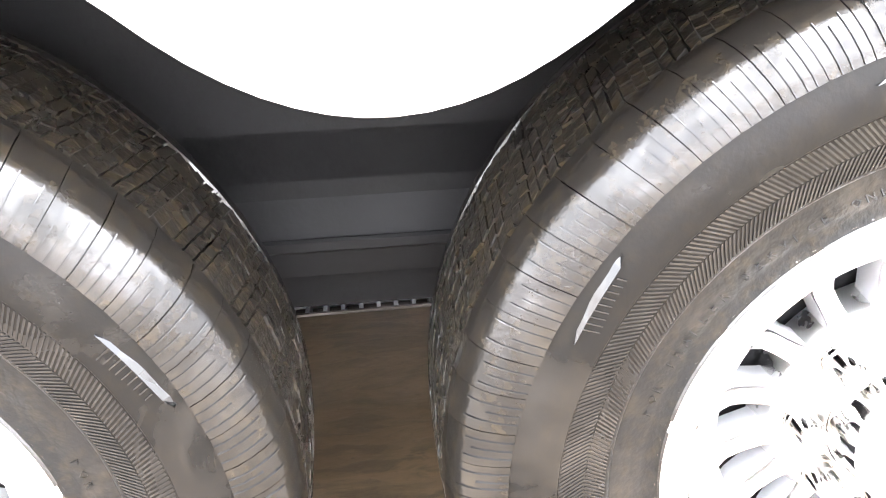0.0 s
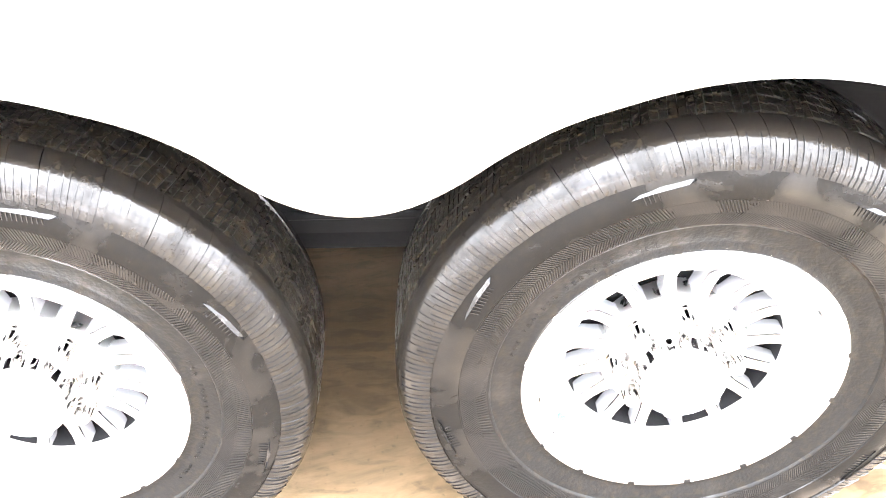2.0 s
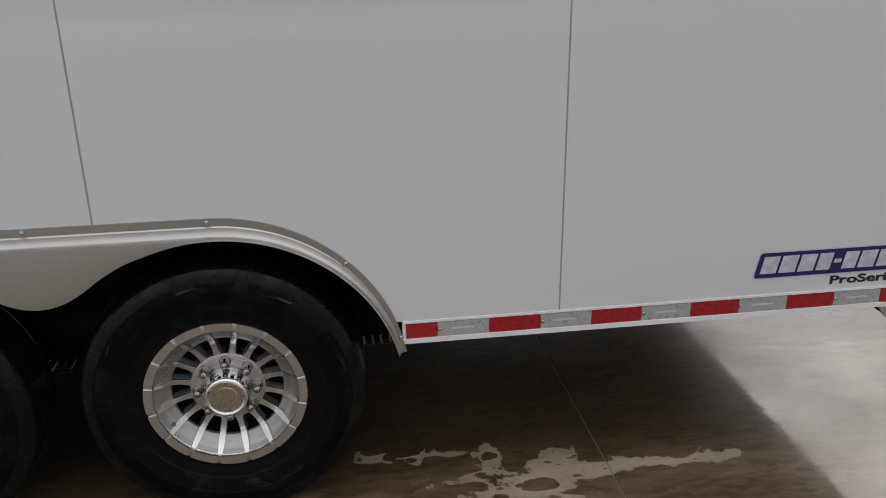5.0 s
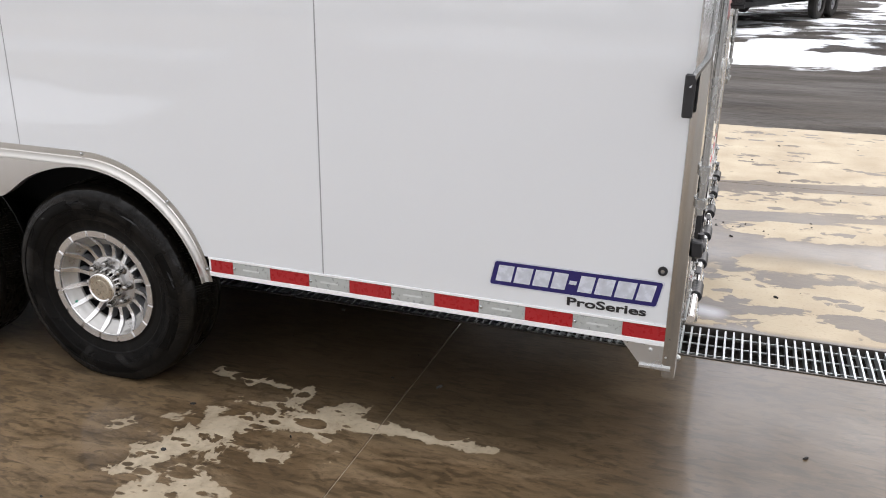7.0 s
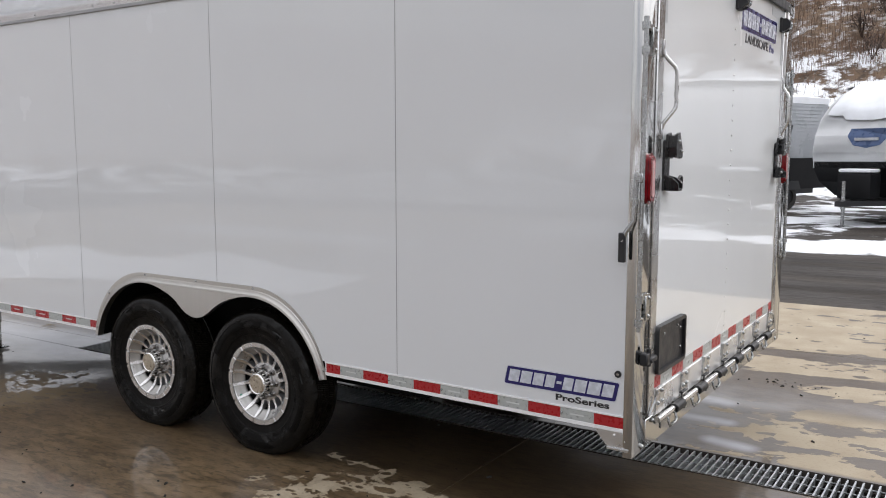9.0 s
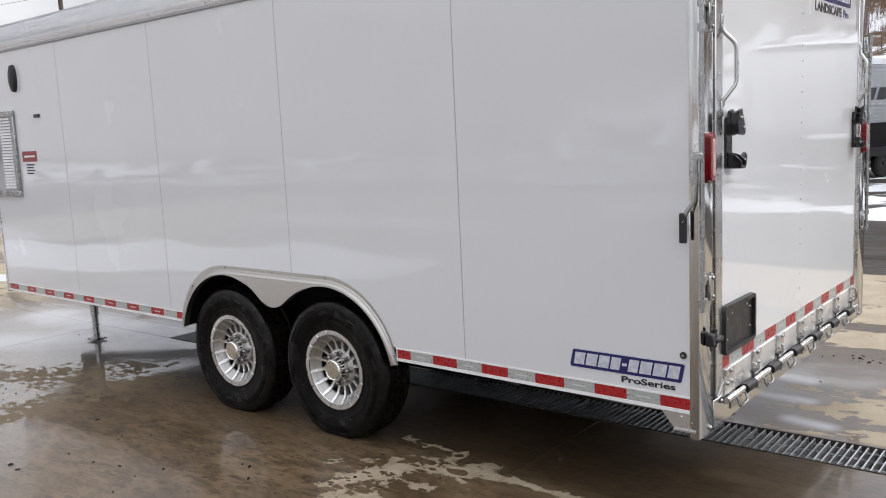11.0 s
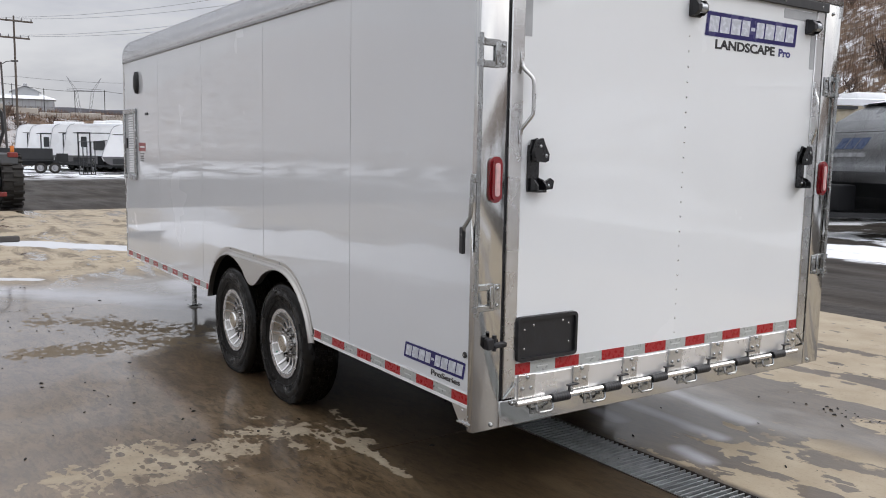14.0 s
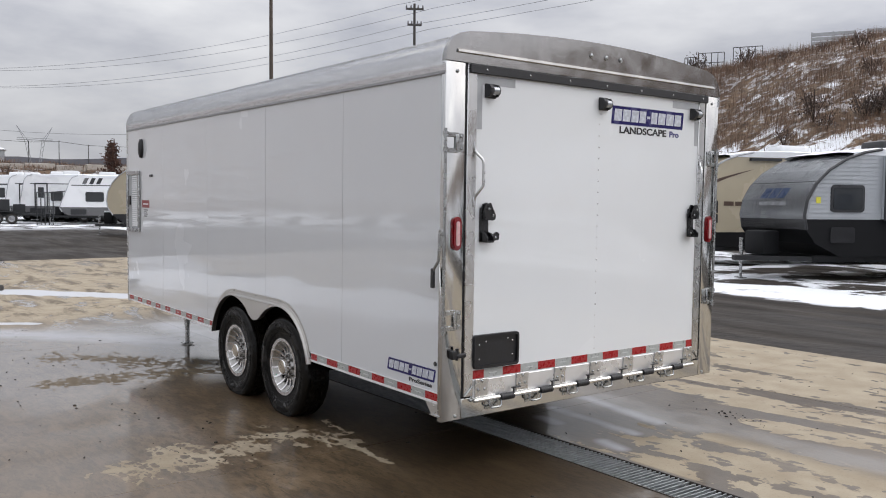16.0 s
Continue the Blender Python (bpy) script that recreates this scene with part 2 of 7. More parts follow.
# places where the wet concrete has dried: centre line from, to, reach of the soft rim
DRY = [(-1.60, -0.30, -1.32, -0.06, 0.20), (-1.30, -0.02, -1.14, 0.02, 0.11), (-1.14, 0.03, -0.57, 0.0, 0.045), (-1.42, -1.40, -1.36, -0.62, 0.22), (-1.58, -1.0, -1.30, -0.9, 0.18),
       (-1.72, 0.20, -1.32, 0.15, 0.05), (-5.6, -0.75, -4.5, 0.15, 0.33), (-4.35, -1.05, -4.15, 0.12, 0.30), (-13, 0.8, -19, 1.4, 2.2), (-9.2, -0.3, -10.5, 2.0, 0.9)]


# slush left on the pad
SLUSH = [(-13.4, -0.2, -10.2, 2.5, 0.42), (-23, -6.0, -16.5, -4.3, 1.0), (-14, -9.5, -8, -9.0, 0.8), (-6.0, -12.5, 4.0, -12.0, 1.0), (6.5, 4.6, 12, 3.2, 0.7), (-9.3, -1.6, -8.5, -0.5, 0.13)]


# sky glare on thin water, painted in milky, with soapy streaks by the drain
FOAM_GLARE = [(-7.4, 0.95, -5.2, 1.05, 0.36), (-8.6, -1.7, -6.0, 0.6, 0.42), (-1.0, 1.91, -0.10, 1.85, 0.075), (-1.1, 2.40, -0.2, 2.24, 0.09),
        (-0.85, 1.62, -0.65, 1.60, 0.07), (-0.10, 1.50, 0.10, 1.47, 0.08)]

# tracks where water still stands beyond the drain
TRACKS = [(-1.2, 3.66, 1.6, 4.12, 0.13), (-0.3, 3.02, 1.8, 3.50, 0.16)]


def capsules(k, px, py, rows, slope, top):
    """The nearest of several soft-rimmed strokes, as a height field."""
    field = None
    for x0, y0, x1, y1, r in rows:
        dx, dy = x1 - x0, y1 - y0
        ll = dx * dx + dy * dy
        u = k.math("MULTIPLY_ADD", k.math("SUBTRACT", px, x0), dx / ll, k.math("MULTIPLY", k.math("SUBTRACT", py, y0), dy / ll))
        u = k.math("MINIMUM", k.math("MAXIMUM", u, 0.0), 1.0)
        qx = k.math("SUBTRACT", px, k.math("MULTIPLY_ADD", u, dx, x0))
        qy = k.math("SUBTRACT", py, k.math("MULTIPLY_ADD", u, dy, y0))
        d = k.math("SQRT", k.math("ADD", k.math("MULTIPLY", qx, qx), k.math("MULTIPLY", qy, qy)))
        v = k.math("MULTIPLY_ADD", d, slope / r, top)
        field = v if field is None else k.math("MAXIMUM", field, v)
    return field


def concrete_material():
    """Concrete under a skin of water, dried in pale scalloped patches."""
    m = bpy.data.materials.new("wet_concrete")
    m.use_nodes = True
    k = Nodes(m)
    b = k.n["Principled BSDF"]
    geo = k.n.new("ShaderNodeNewGeometry")
    pos = geo.outputs["Position"]
    sep = k.n.new("ShaderNodeSeparateXYZ")
    k.l.new(pos, sep.inputs[0])
    px, py = sep.outputs[0], sep.outputs[1]
    edge = k.noise(pos, 2.3, 4, 0.5, 0.2)
    lobes = k.noise(pos, 9.5, 4, 0.55, 0.35)

    lie = k.n.new("ShaderNodeMapping")
    lie.inputs["Rotation"].default_value, lie.inputs["Scale"].default_value = (0, 0, radians(-42)), (0.60, 1.25, 1.0)
    k.l.new(pos, lie.inputs["Vector"])

    def drops(scale, size, share):
        """Wet spots left inside a dry patch."""
        cell = k.n.new("ShaderNodeTexVoronoi")
        cell.inputs["Scale"].default_value = scale
        k.l.new(lie.outputs[0], cell.inputs["Vector"])
        pick = k.n.new("ShaderNodeSeparateColor")
        k.l.new(cell.outputs["Color"], pick.inputs[0])
        reach = k.math("MULTIPLY", k.span(pick.outputs[0], 1.0 - share, 1.0, 0.0, 1.0), size)
        reach = k.math("MULTIPLY", reach, k.span(lobes, 0.35, 0.65, 0.4, 1.5))
        return k.span(k.math("SUBTRACT", cell.outputs["Distance"], reach), -0.04, 0.03)

    keep = k.math("MULTIPLY", drops(13.0, 0.60, 0.75), drops(31.0, 0.5, 0.45))
    field = k.math("MAXIMUM", capsules(k, px, py, DRY, -0.55, 0.80), -0.6)
    f = k.math("ADD", field, k.math("MULTIPLY_ADD", edge, 1.7, -0.85))
    f = k.math("ADD", f, k.math("MULTIPLY_ADD", lobes, 2.2, -1.14))
    dry = k.math("MULTIPLY", k.math("ADD", k.span(f, 0.36, 0.42, 0.0, 0.75), k.span(f, 0.42, 0.75, 0.0, 0.25)), keep)
    # beyond the drain: streaks drawn out along the pad, scalloped near the grating
    streak = k.n.new("ShaderNodeMapping")
    streak.inputs["Rotation"].default_value, streak.inputs["Scale"].default_value = (0, 0, radians(12)), (0.42, 1.25, 1.0)
    k.l.new(pos, streak.inputs["Vector"])
    run = k.math("ADD", k.math("MULTIPLY", k.noise(streak.outputs[0], 1.5, 7, 0.58, 0.5), 0.72), k.math("MULTIPLY", lobes, 0.28))
    run = k.math("ADD", run, k.span(py, 2.6, 3.4, -0.03, 0.07))
    run = k.math("ADD", run, k.span(px, -0.75, 0.35, -0.16, 0.0))
    run = k.math("ADD", run, k.math("MULTIPLY", k.span(py, 3.0, 3.6), k.span(px, -0.75, 0.35, 0.16, 0.0)))
    band = k.math("MULTIPLY", k.span(py, 2.05, 2.30), k.span(py, 2.85, 2.60))
    run = k.math("MULTIPLY_ADD", band, -0.10, run)
    track = k.span(k.math("ADD", capsules(k, px, py, TRACKS, -0.6, 0.9), k.math("MULTIPLY_ADD", lobes, 0.9, -0.45)), 0.25, 0.60, 0.0, 0.14)
    run = k.math("SUBTRACT", run, track)
    far = k.math("MULTIPLY", k.span(py, 2.0, 2.25), k.span(run, 0.482, 0.500))
    near = k.math("ADD", k.math("MULTIPLY_ADD", k.noise(lie.outputs[0], 3.4, 4, 0.55, 0.35), 0.75, k.math("MULTIPLY", lobes, 0.25)), k.span(px, -0.35, 0.35, -0.14, 0.035))
    near = k.math("MULTIPLY", k.math("MULTIPLY", k.span(py, 1.30, 1.34), k.span(py, 2.45, 2.2)), k.span(near, 0.485, 0.50))
    far = k.math("MULTIPLY", k.math("MAXIMUM", far, near), drops(9.0, 0.5, 0.4))
    farleft = k.math("MULTIPLY", k.span(px, -7.5, -9.5), k.span(k.noise(streak.outputs[0], 0.9, 9, 0.66, 0.8), 0.44, 0.49))
    dry = k.math("MAXIMUM", dry, k.math("MULTIPLY", k.math("MAXIMUM", far, farleft), 0.95))
    mud = k.noise(pos, 1.1, 6, 0.65, 0.4)
    silt = k.n.new("ShaderNodeMapping")
    silt.inputs["Scale"].default_value, silt.inputs["Rotation"].default_value = (0.5, 1.4, 1.0), (0, 0, radians(-25))
    k.l.new(pos, silt.inputs["Vector"])
    mud2 = k.noise(silt.outputs[0], 11.0, 5, 0.62, 0.5)
    wet = k.mix(k.span(mud, 0.35, 0.68), (0.100, 0.065, 0.034), (0.205, 0.142, 0.080))
    wet = k.mix(k.span(mud2, 0.44, 0.60, 0.0, 0.6), wet, (0.060, 0.040, 0.021))
    wet = k.mix(k.span(k.noise(silt.outputs[0], 24.0, 3, 0.5, 0.9), 0.50, 0.62, 0.0, 0.7), wet, (0.045, 0.030, 0.016))
    wet = k.mix(k.span(k.noise(silt.outputs[0], 4.2, 6, 0.7, 0.8), 0.50, 0.66, 0.0, 0.7), wet, (0.210, 0.150, 0.090))
    wet = k.mix(k.span(k.noise(pos, 60.0, 4, 0.6), 0.60, 0.72, 0.0, 0.5), wet, (0.030, 0.022, 0.013))
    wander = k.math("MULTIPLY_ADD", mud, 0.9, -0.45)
    unshaded_silt = k.math("MULTIPLY", k.span(k.math("ADD", px, wander), -0.10, -0.55), k.span(k.math("ADD", py, wander), 0.28, -0.08))
    # beyond the silt, shade under the trailer is mixed into the wet colour
    wet = k.mix(unshaded_silt, k.mix(0.60, wet, (0.018, 0.013, 0.008)), wet)
    damp_sheen = k.math("MAXIMUM", k.math("MULTIPLY", k.span(py, 1.3, 1.9), 0.15), k.math("MULTIPLY", k.span(px, 0.0, 0.9, 0.0, 0.6), k.span(py, 1.0, 1.4)))
    # sky sheen on near and left water is painted in as paler colour
    damp_sheen = k.math("MAXIMUM", damp_sheen, k.math("MAXIMUM", k.span(py, -0.8, -1.7, 0.0, 0.5), k.span(px, -3.6, -6.0, 0.0, 0.22)))
    wet = k.mix(k.math("MULTIPLY", damp_sheen, k.span(mud, 0.30, 0.55, 0.5, 0.95)), wet, (0.185, 0.148, 0.108))
    pale = k.mix(k.span(k.noise(pos, 3.0, 6), 0.3, 0.7), (0.300, 0.242, 0.165), (0.41, 0.348, 0.252))
    pale = k.mix(k.span(k.noise(pos, 55.0, 4), 0.55, 0.75, 0.0, 0.4), pale, (0.17, 0.135, 0.095))
    pale = k.mix(k.math("MULTIPLY", k.span(px, -2.8, -3.6), k.span(px, -7.5, -6.5)), pale, (0.150, 0.112, 0.066))
    pale = k.mix(k.math("MULTIPLY", k.span(px, -6.5, -8.0), k.span(k.noise(streak.outputs[0], 1.7, 8, 0.68, 0.9), 0.50, 0.60, 0.0, 0.85)), pale, (0.105, 0.078, 0.047))
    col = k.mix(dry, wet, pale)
    slush = capsules(k, px, py, SLUSH, -0.6, 0.9)
    slush = k.span(k.math("ADD", slush, k.math("MULTIPLY_ADD", edge, 0.9, -0.45)), 0.30, 0.42)
    col = k.mix(slush, col, (0.52, 0.53, 0.55))
    foam_glare = capsules(k, px, py, FOAM_GLARE, -0.6, 0.9)
    foam_glare = k.span(k.math("ADD", foam_glare, k.math("MULTIPLY_ADD", edge, 0.8, -0.40)), 0.25, 0.80, 0.0, 0.6)
    col = k.mix(foam_glare, col, (0.50, 0.51, 0.56))
    dry = k.math("MAXIMUM", dry, k.math("MULTIPLY", slush, 0.7))
    k.l.new(col, b.inputs["Base Color"])
    film = k.span(k.noise(pos, 0.9, 5, 0.6, 0.3), 0.36, 0.60)
    k.l.new(k.span(dry, 0.0, 1.0, 0.38, 0.65), b.inputs["Roughness"])
    b.inputs["Specular IOR Level"].default_value = 0.35
    # the water itself
    k.l.new(k.span(px, -2.6, -4.5, 1.36, 1.55), b.inputs["Coat IOR"])
    k.l.new(k.math("MULTIPLY", k.span(dry, 0.0, 0.5, 1.0, 0.0), k.math("MULTIPLY", k.math("MULTIPLY", k.math("MAXIMUM", k.span(film, 0.0, 0.7, 0.35, 1.0), k.span(px, -3.0, -4.0)), k.math("MULTIPLY_ADD", k.math("MULTIPLY", unshaded_silt, k.span(px, -3.6, -2.8)), -0.30, 1.0)), k.math("MAXIMUM", k.math("MAXIMUM", band, k.span(py, 1.5, 1.3)), 0.45))), b.inputs["Coat Weight"])
    k.l.new(k.span(film, 0.0, 1.0, 0.11, 0.035), b.inputs["Coat Roughness"])
    bump = k.n.new("ShaderNodeBump")
    bump.inputs["Distance"].default_value = 0.003
    k.l.new(k.math("ADD", k.math("MULTIPLY", mud2, 0.8), k.math("ADD", k.noise(silt.outputs[0], 24.0, 3, 0.5, 0.9), k.math("MULTIPLY", k.noise(pos, 90.0, 4), 0.5))), bump.inputs["Height"])
    k.l.new(k.math("MULTIPLY_ADD", dry, 0.20, 0.25), bump.inputs["Strength"])
    k.l.new(bump.outputs[0], b.inputs["Normal"])
    ripple = k.n.new("ShaderNodeBump")
    ripple.inputs["Distance"].default_value = 0.003
    k.l.new(k.noise(silt.outputs[0], 16.0, 4, 0.6, 0.4), ripple.inputs["Height"])
    k.l.new(k.span(film, 0.0, 1.0, 0.34, 0.10), ripple.inputs["Strength"])
    k.l.new(ripple.outputs[0], b.inputs["Coat Normal"])
    return m


def ground_material():
    """Dirt drive, snow in strips and patches, dead grass on the banks."""
    m = bpy.data.materials.new("dirt_and_snow")
    m.use_nodes = True
    k = Nodes(m)
    b = k.n["Principled BSDF"]
    geo = k.n.new("ShaderNodeNewGeometry")
    pos = geo.outputs["Position"]
    sep = k.n.new("ShaderNodeSeparateXYZ")
    k.l.new(pos, sep.inputs[0])
    px, py, pz = sep.outputs
    st = k.n.new("ShaderNodeMapping")
    st.inputs["Scale"].default_value = (0.35, 1.6, 1.0)
    k.l.new(pos, st.inputs["Vector"])
    dirt = k.mix(k.span(k.noise(st.outputs[0], 1.2, 6), 0.35, 0.7), (0.022, 0.018, 0.015), (0.055, 0.046, 0.038))
    dirt = k.mix(k.span(k.noise(pos, 9.0, 5), 0.5, 0.75, 0, 0.6), dirt, (0.020, 0.017, 0.014))
    grass = k.mix(k.span(k.noise(pos, 0.35, 6), 0.35, 0.65), (0.10, 0.062, 0.038), (0.20, 0.135, 0.085))
    grass = k.mix(k.span(k.noise(pos, 3.0, 5), 0.45, 0.7), grass, (0.055, 0.038, 0.026))
    base = k.mix(k.span(pz, 0.6, 1.2), dirt, grass)
    edge = k.noise(pos, 0.55, 7, 0.62, 0.3)
    low = k.math("MULTIPLY", k.span(pz, 0.9, 1.6), k.span(pz, 4.5, 7.0, 1.0, 0.05))
    bank = k.math("MULTIPLY", k.span(k.math("MULTIPLY_ADD", low, 0.16, edge), 0.605, 0.65), k.math("MULTIPLY", k.span(pz, 0.7, 1.1), k.math("MAXIMUM", k.span(py, -9.0, -3.0), k.span(px, -40.0, -20.0))))
    speckle = k.math("MULTIPLY", k.span(k.math("MULTIPLY_ADD", edge, 0.5, k.noise(pos, 2.2, 5, 0.65)), 0.76, 0.84), k.span(pz, 2.0, 3.5, 0.0, 0.40))
    bank = k.math("MAXIMUM", bank, k.math("MULTIPLY", speckle, k.span(py, 20.0, 26.0)))
    bank = k.math("MULTIPLY", bank, k.span(px, -72.0, -66.0, 0.5, 1.0))
    reach = k.math("SUBTRACT", k.span(py, 10.3, 11.8, -0.25, 0.12), k.span(py, 12.8, 13.8, 0.0, 0.13))
    lot = k.math("MULTIPLY", k.span(k.math("ADD", edge, reach), 0.47, 0.53), k.span(py, 10.6, 11.2))
    lot = k.math("MULTIPLY", lot, k.span(pz, 0.9, 0.7))
    west = k.math("MULTIPLY", k.span(px, -44.0, -50.0), k.span(edge, 0.44, 0.50))
    snow = k.math("MAXIMUM", k.math("MAXIMUM", bank, lot), k.math("MULTIPLY", west, k.span(pz, 1.2, 0.9)))
    south = k.math("MULTIPLY", k.math("MULTIPLY", k.span(py, -19.0, -21.0), k.span(edge, 0.50, 0.55)), k.span(pz, 1.4, 0.9))
    wooded = k.math("MULTIPLY", k.math("MULTIPLY", k.span(py, 0.0, -4.0), k.span(pz, 1.0, 2.0)), k.span(k.noise(pos, 1.4, 5), 0.40, 0.55, 0.12, 0.45))
    south = k.math("MAXIMUM", south, k.math("MULTIPLY", wooded, k.span(px, -20.0, -40.0)))
    snow = k.math("MAXIMUM", snow, south)
    col = k.mix(snow, base, (0.80, 0.82, 0.85))
    k.l.new(col, b.inputs["Base Color"])
    k.l.new(k.math("MULTIPLY_ADD", snow, -0.05, k.span(k.noise(st.outputs[0], 0.8, 4), 0.4, 0.7, 0.6, 0.95)), b.inputs["Roughness"])
    b.inputs["Specular IOR Level"].default_value = 0.2
    bump = k.n.new("ShaderNodeBump")
    bump.inputs["Strength"].default_value, bump.inputs["Distance"].default_value = 0.7, 0.05
    k.l.new(k.math("ADD", k.noise(pos, 6.0, 6), k.math("MULTIPLY", snow, 0.6)), bump.inputs["Height"])
    k.l.new(bump.outputs[0], b.inputs["Normal"])
    return m


def rubber_material(name, base, cover, scale, bump, mud=0.0, soft=0.1, gloss=(0.36, 0.13, 0.09, 0.36)):
    """Dull black rubber with sharp-edged films of water on it."""
    m = bpy.data.materials.new(name)
    m.use_nodes = True
    k = Nodes(m)
    b = k.n["Principled BSDF"]
    pos = k.n.new("ShaderNodeNewGeometry").outputs["Position"]
    film = k.span(k.math("ADD", k.noise(pos, scale, 6, 0.62, 0.9), k.math("MULTIPLY_ADD", k.noise(pos, scale * 6, 4, 0.6), 0.22, -0.11)), cover, cover + soft)
    tint = k.mix(k.noise(pos, 22.0, 5), base, tuple(c * 1.7 for c in base))
    if mud:
        tint = k.mix(k.span(k.noise(pos, 95.0, 6, 0.75), 0.48, 0.66, 0.0, mud), tint, (0.021, 0.0155, 0.0085))
    k.l.new(tint, b.inputs["Base Color"])
    k.l.new(k.span(film, 0, 1, *gloss[:2]), b.inputs["Roughness"])
    k.l.new(k.span(film, 0, 1, *gloss[2:]), b.inputs["Specular IOR Level"])
    bu = k.n.new("ShaderNodeBump")
    bu.inputs["Distance"].default_value = 0.003
    k.l.new(k.span(film, 0, 1, bump, bump * 0.25), bu.inputs["Strength"])
    k.l.new(k.noise(pos, 190.0, 4), bu.inputs["Height"])
    k.l.new(bu.outputs[0], b.inputs["Normal"])
    return m


M_RUBBER = rubber_material("wet_tyre_rubber", (0.0023, 0.0022, 0.0021), 0.51, 6.0, 0.10, 0.10, 0.15, (0.30, 0.13, 0.07, 0.26))
M_BEAD = rubber_material("gritty_bead_rubber", (0.0026, 0.0026, 0.0026), 0.55, 9.0, 0.30, 0.35, 0.2, (0.45, 0.25, 0.10, 0.22))
M_SHOULDER = rubber_material("wet_shoulder_rubber", (0.0032, 0.0029, 0.0026), 0.45, 12.0, 0.14, 0.35, 0.25, (0.24, 0.11, 0.17, 0.40))
M_RIBS = rubber_material("fine_ribbed_rubber", (0.0026, 0.0026, 0.0027), 0.45, 12.0, 0.05, 0.0, 0.2, (0.22, 0.10, 0.16, 0.42))
M_WEDGE = rubber_material("smooth_wet_rubber", (0.0030, 0.0030, 0.0030), 0.30, 9.0, 0.02, 0.0, 0.1, (0.16, 0.11, 0.22, 0.30))
M_TREAD = rubber_material("wet_tread_rubber", (0.0042, 0.0038, 0.0033), 0.42, 12.0, 0.45, 0.9, 0.28, (0.36, 0.16, 0.10, 0.28))
M_CONCRETE = concrete_material()
M_GROUND = ground_material()
M_RVWHITE = material("white_camper_skin", (0.74, 0.75, 0.76), rough=0.25, vary=0.05, scale=1.0, bump=0.05)
M_RVTAN = material("tan_camper_skin", (0.48, 0.42, 0.31), rough=0.25, vary=0.05, scale=1.0, bump=0.05)
M_RVGREY = material("light_grey_corrugated_skin", (0.42, 0.44, 0.46), rough=0.3, vary=0.06, scale=1.0, bump=0.05)
M_RVCAP = material("grey_front_cap", (0.145, 0.145, 0.148), rough=0.22, vary=0.06, scale=1.0, bump=0.03)
M_RVDARK = material("charcoal_skin", (0.030, 0.031, 0.034), rough=0.35, vary=0.1, scale=1.0)
M_WINDOW = material("dark_tinted_glass", (0.03, 0.033, 0.036), rough=0.06, vary=0.1, scale=2.0, bump=0)
M_SNOW = material("snow", (0.82, 0.84, 0.87), rough=0.75, vary=0.05, scale=3, bump=0.4, bump_scale=8)
M_BRUSH = material("dry_brush", (0.165, 0.105, 0.072), rough=0.9, vary=0.25, scale=0.4, bump=0, island=0.55)
M_TWIG = material("bare_twigs", (0.075, 0.052, 0.042), rough=0.9, vary=0.3, scale=0.5, bump=0, island=0.4)
M_RUSTLEAF = material("rusty_foliage", (0.075, 0.034, 0.022), rough=0.85, vary=0.3, scale=2, bump=0, island=0.5)
M_POLE = material("weathered_pole", (0.085, 0.068, 0.055), rough=0.85, vary=0.25, scale=4, bump=0.4, stretch=(6, 6, 0.6))
M_POLEGREY = material("grey_pole", (0.060, 0.055, 0.052), rough=0.85, vary=0.2, scale=4, bump=0.3)
M_WIRE = material("cable", (0.11, 0.112, 0.12), rough=0.6)
M_STEEL = material("dark_painted_steel", (0.018, 0.019, 0.021), rough=0.5, vary=0.2, scale=4)
M_TRACTOR = material("faded_red_paint", (0.17, 0.020, 0.016), rough=0.45, vary=0.25, scale=6)
M_ORANGE = material("amber_lamp", (0.60, 0.18, 0.03), rough=0.3)
M_DULLTYRE = material("dusty_tyre", (0.020, 0.018, 0.016), rough=0.8, vary=0.25, scale=8, bump=0.3)
# distance haze is put into the far ridge's blue-grey
M_FARWOOD = material("hazed_far_woodland", (0.105, 0.105, 0.118), rough=1.0, vary=0.2, scale=0.05, bump=0)
M_CREAM = material("pale_barn_siding", (0.36, 0.38, 0.40), rough=0.7, vary=0.1, scale=0.5)
M_BARRIER = material("pale_concrete_barrier", (0.38, 0.35, 0.31), rough=0.8, vary=0.15, scale=1)
M_YELLOW = material("yellow_sticker", (0.60, 0.55, 0.05), rough=0.5)
M_MARKBLUE = material("blue_camper_mark", (0.06, 0.10, 0.21), rough=0.3)
M_MARKPALE = material("pale_camper_mark", (0.45, 0.46, 0.48), rough=0.3)
M_BROWNMARK = material("brown_camper_swoosh", (0.10, 0.065, 0.05), rough=0.35)
M_RVSNOW = material("bright_white_camper_skin", (0.86, 0.87, 0.88), rough=0.3, vary=0.04, scale=1.0, bump=0.05)
M_RVLOW = material("black_lower_skin", (0.008, 0.0083, 0.0095), rough=0.6, spec=0.2, vary=0.2, scale=1.0)
M_BLIND = material("window_with_lowered_blind", (0.16, 0.17, 0.165), rough=0.12, vary=0.08, scale=2.0, bump=0.3, bump_scale=4, stretch=(0.1, 0.1, 9))
M_BLIND2 = material("window_with_grey_shade", (0.085, 0.09, 0.088), rough=0.10, vary=0.08, scale=2.0, bump=0)
# the far pylon's steel is paled to carry haze in its colour
M_HAZE = material("hazed_grey_lattice", (0.26, 0.27, 0.29), rough=0.8, vary=0.05)


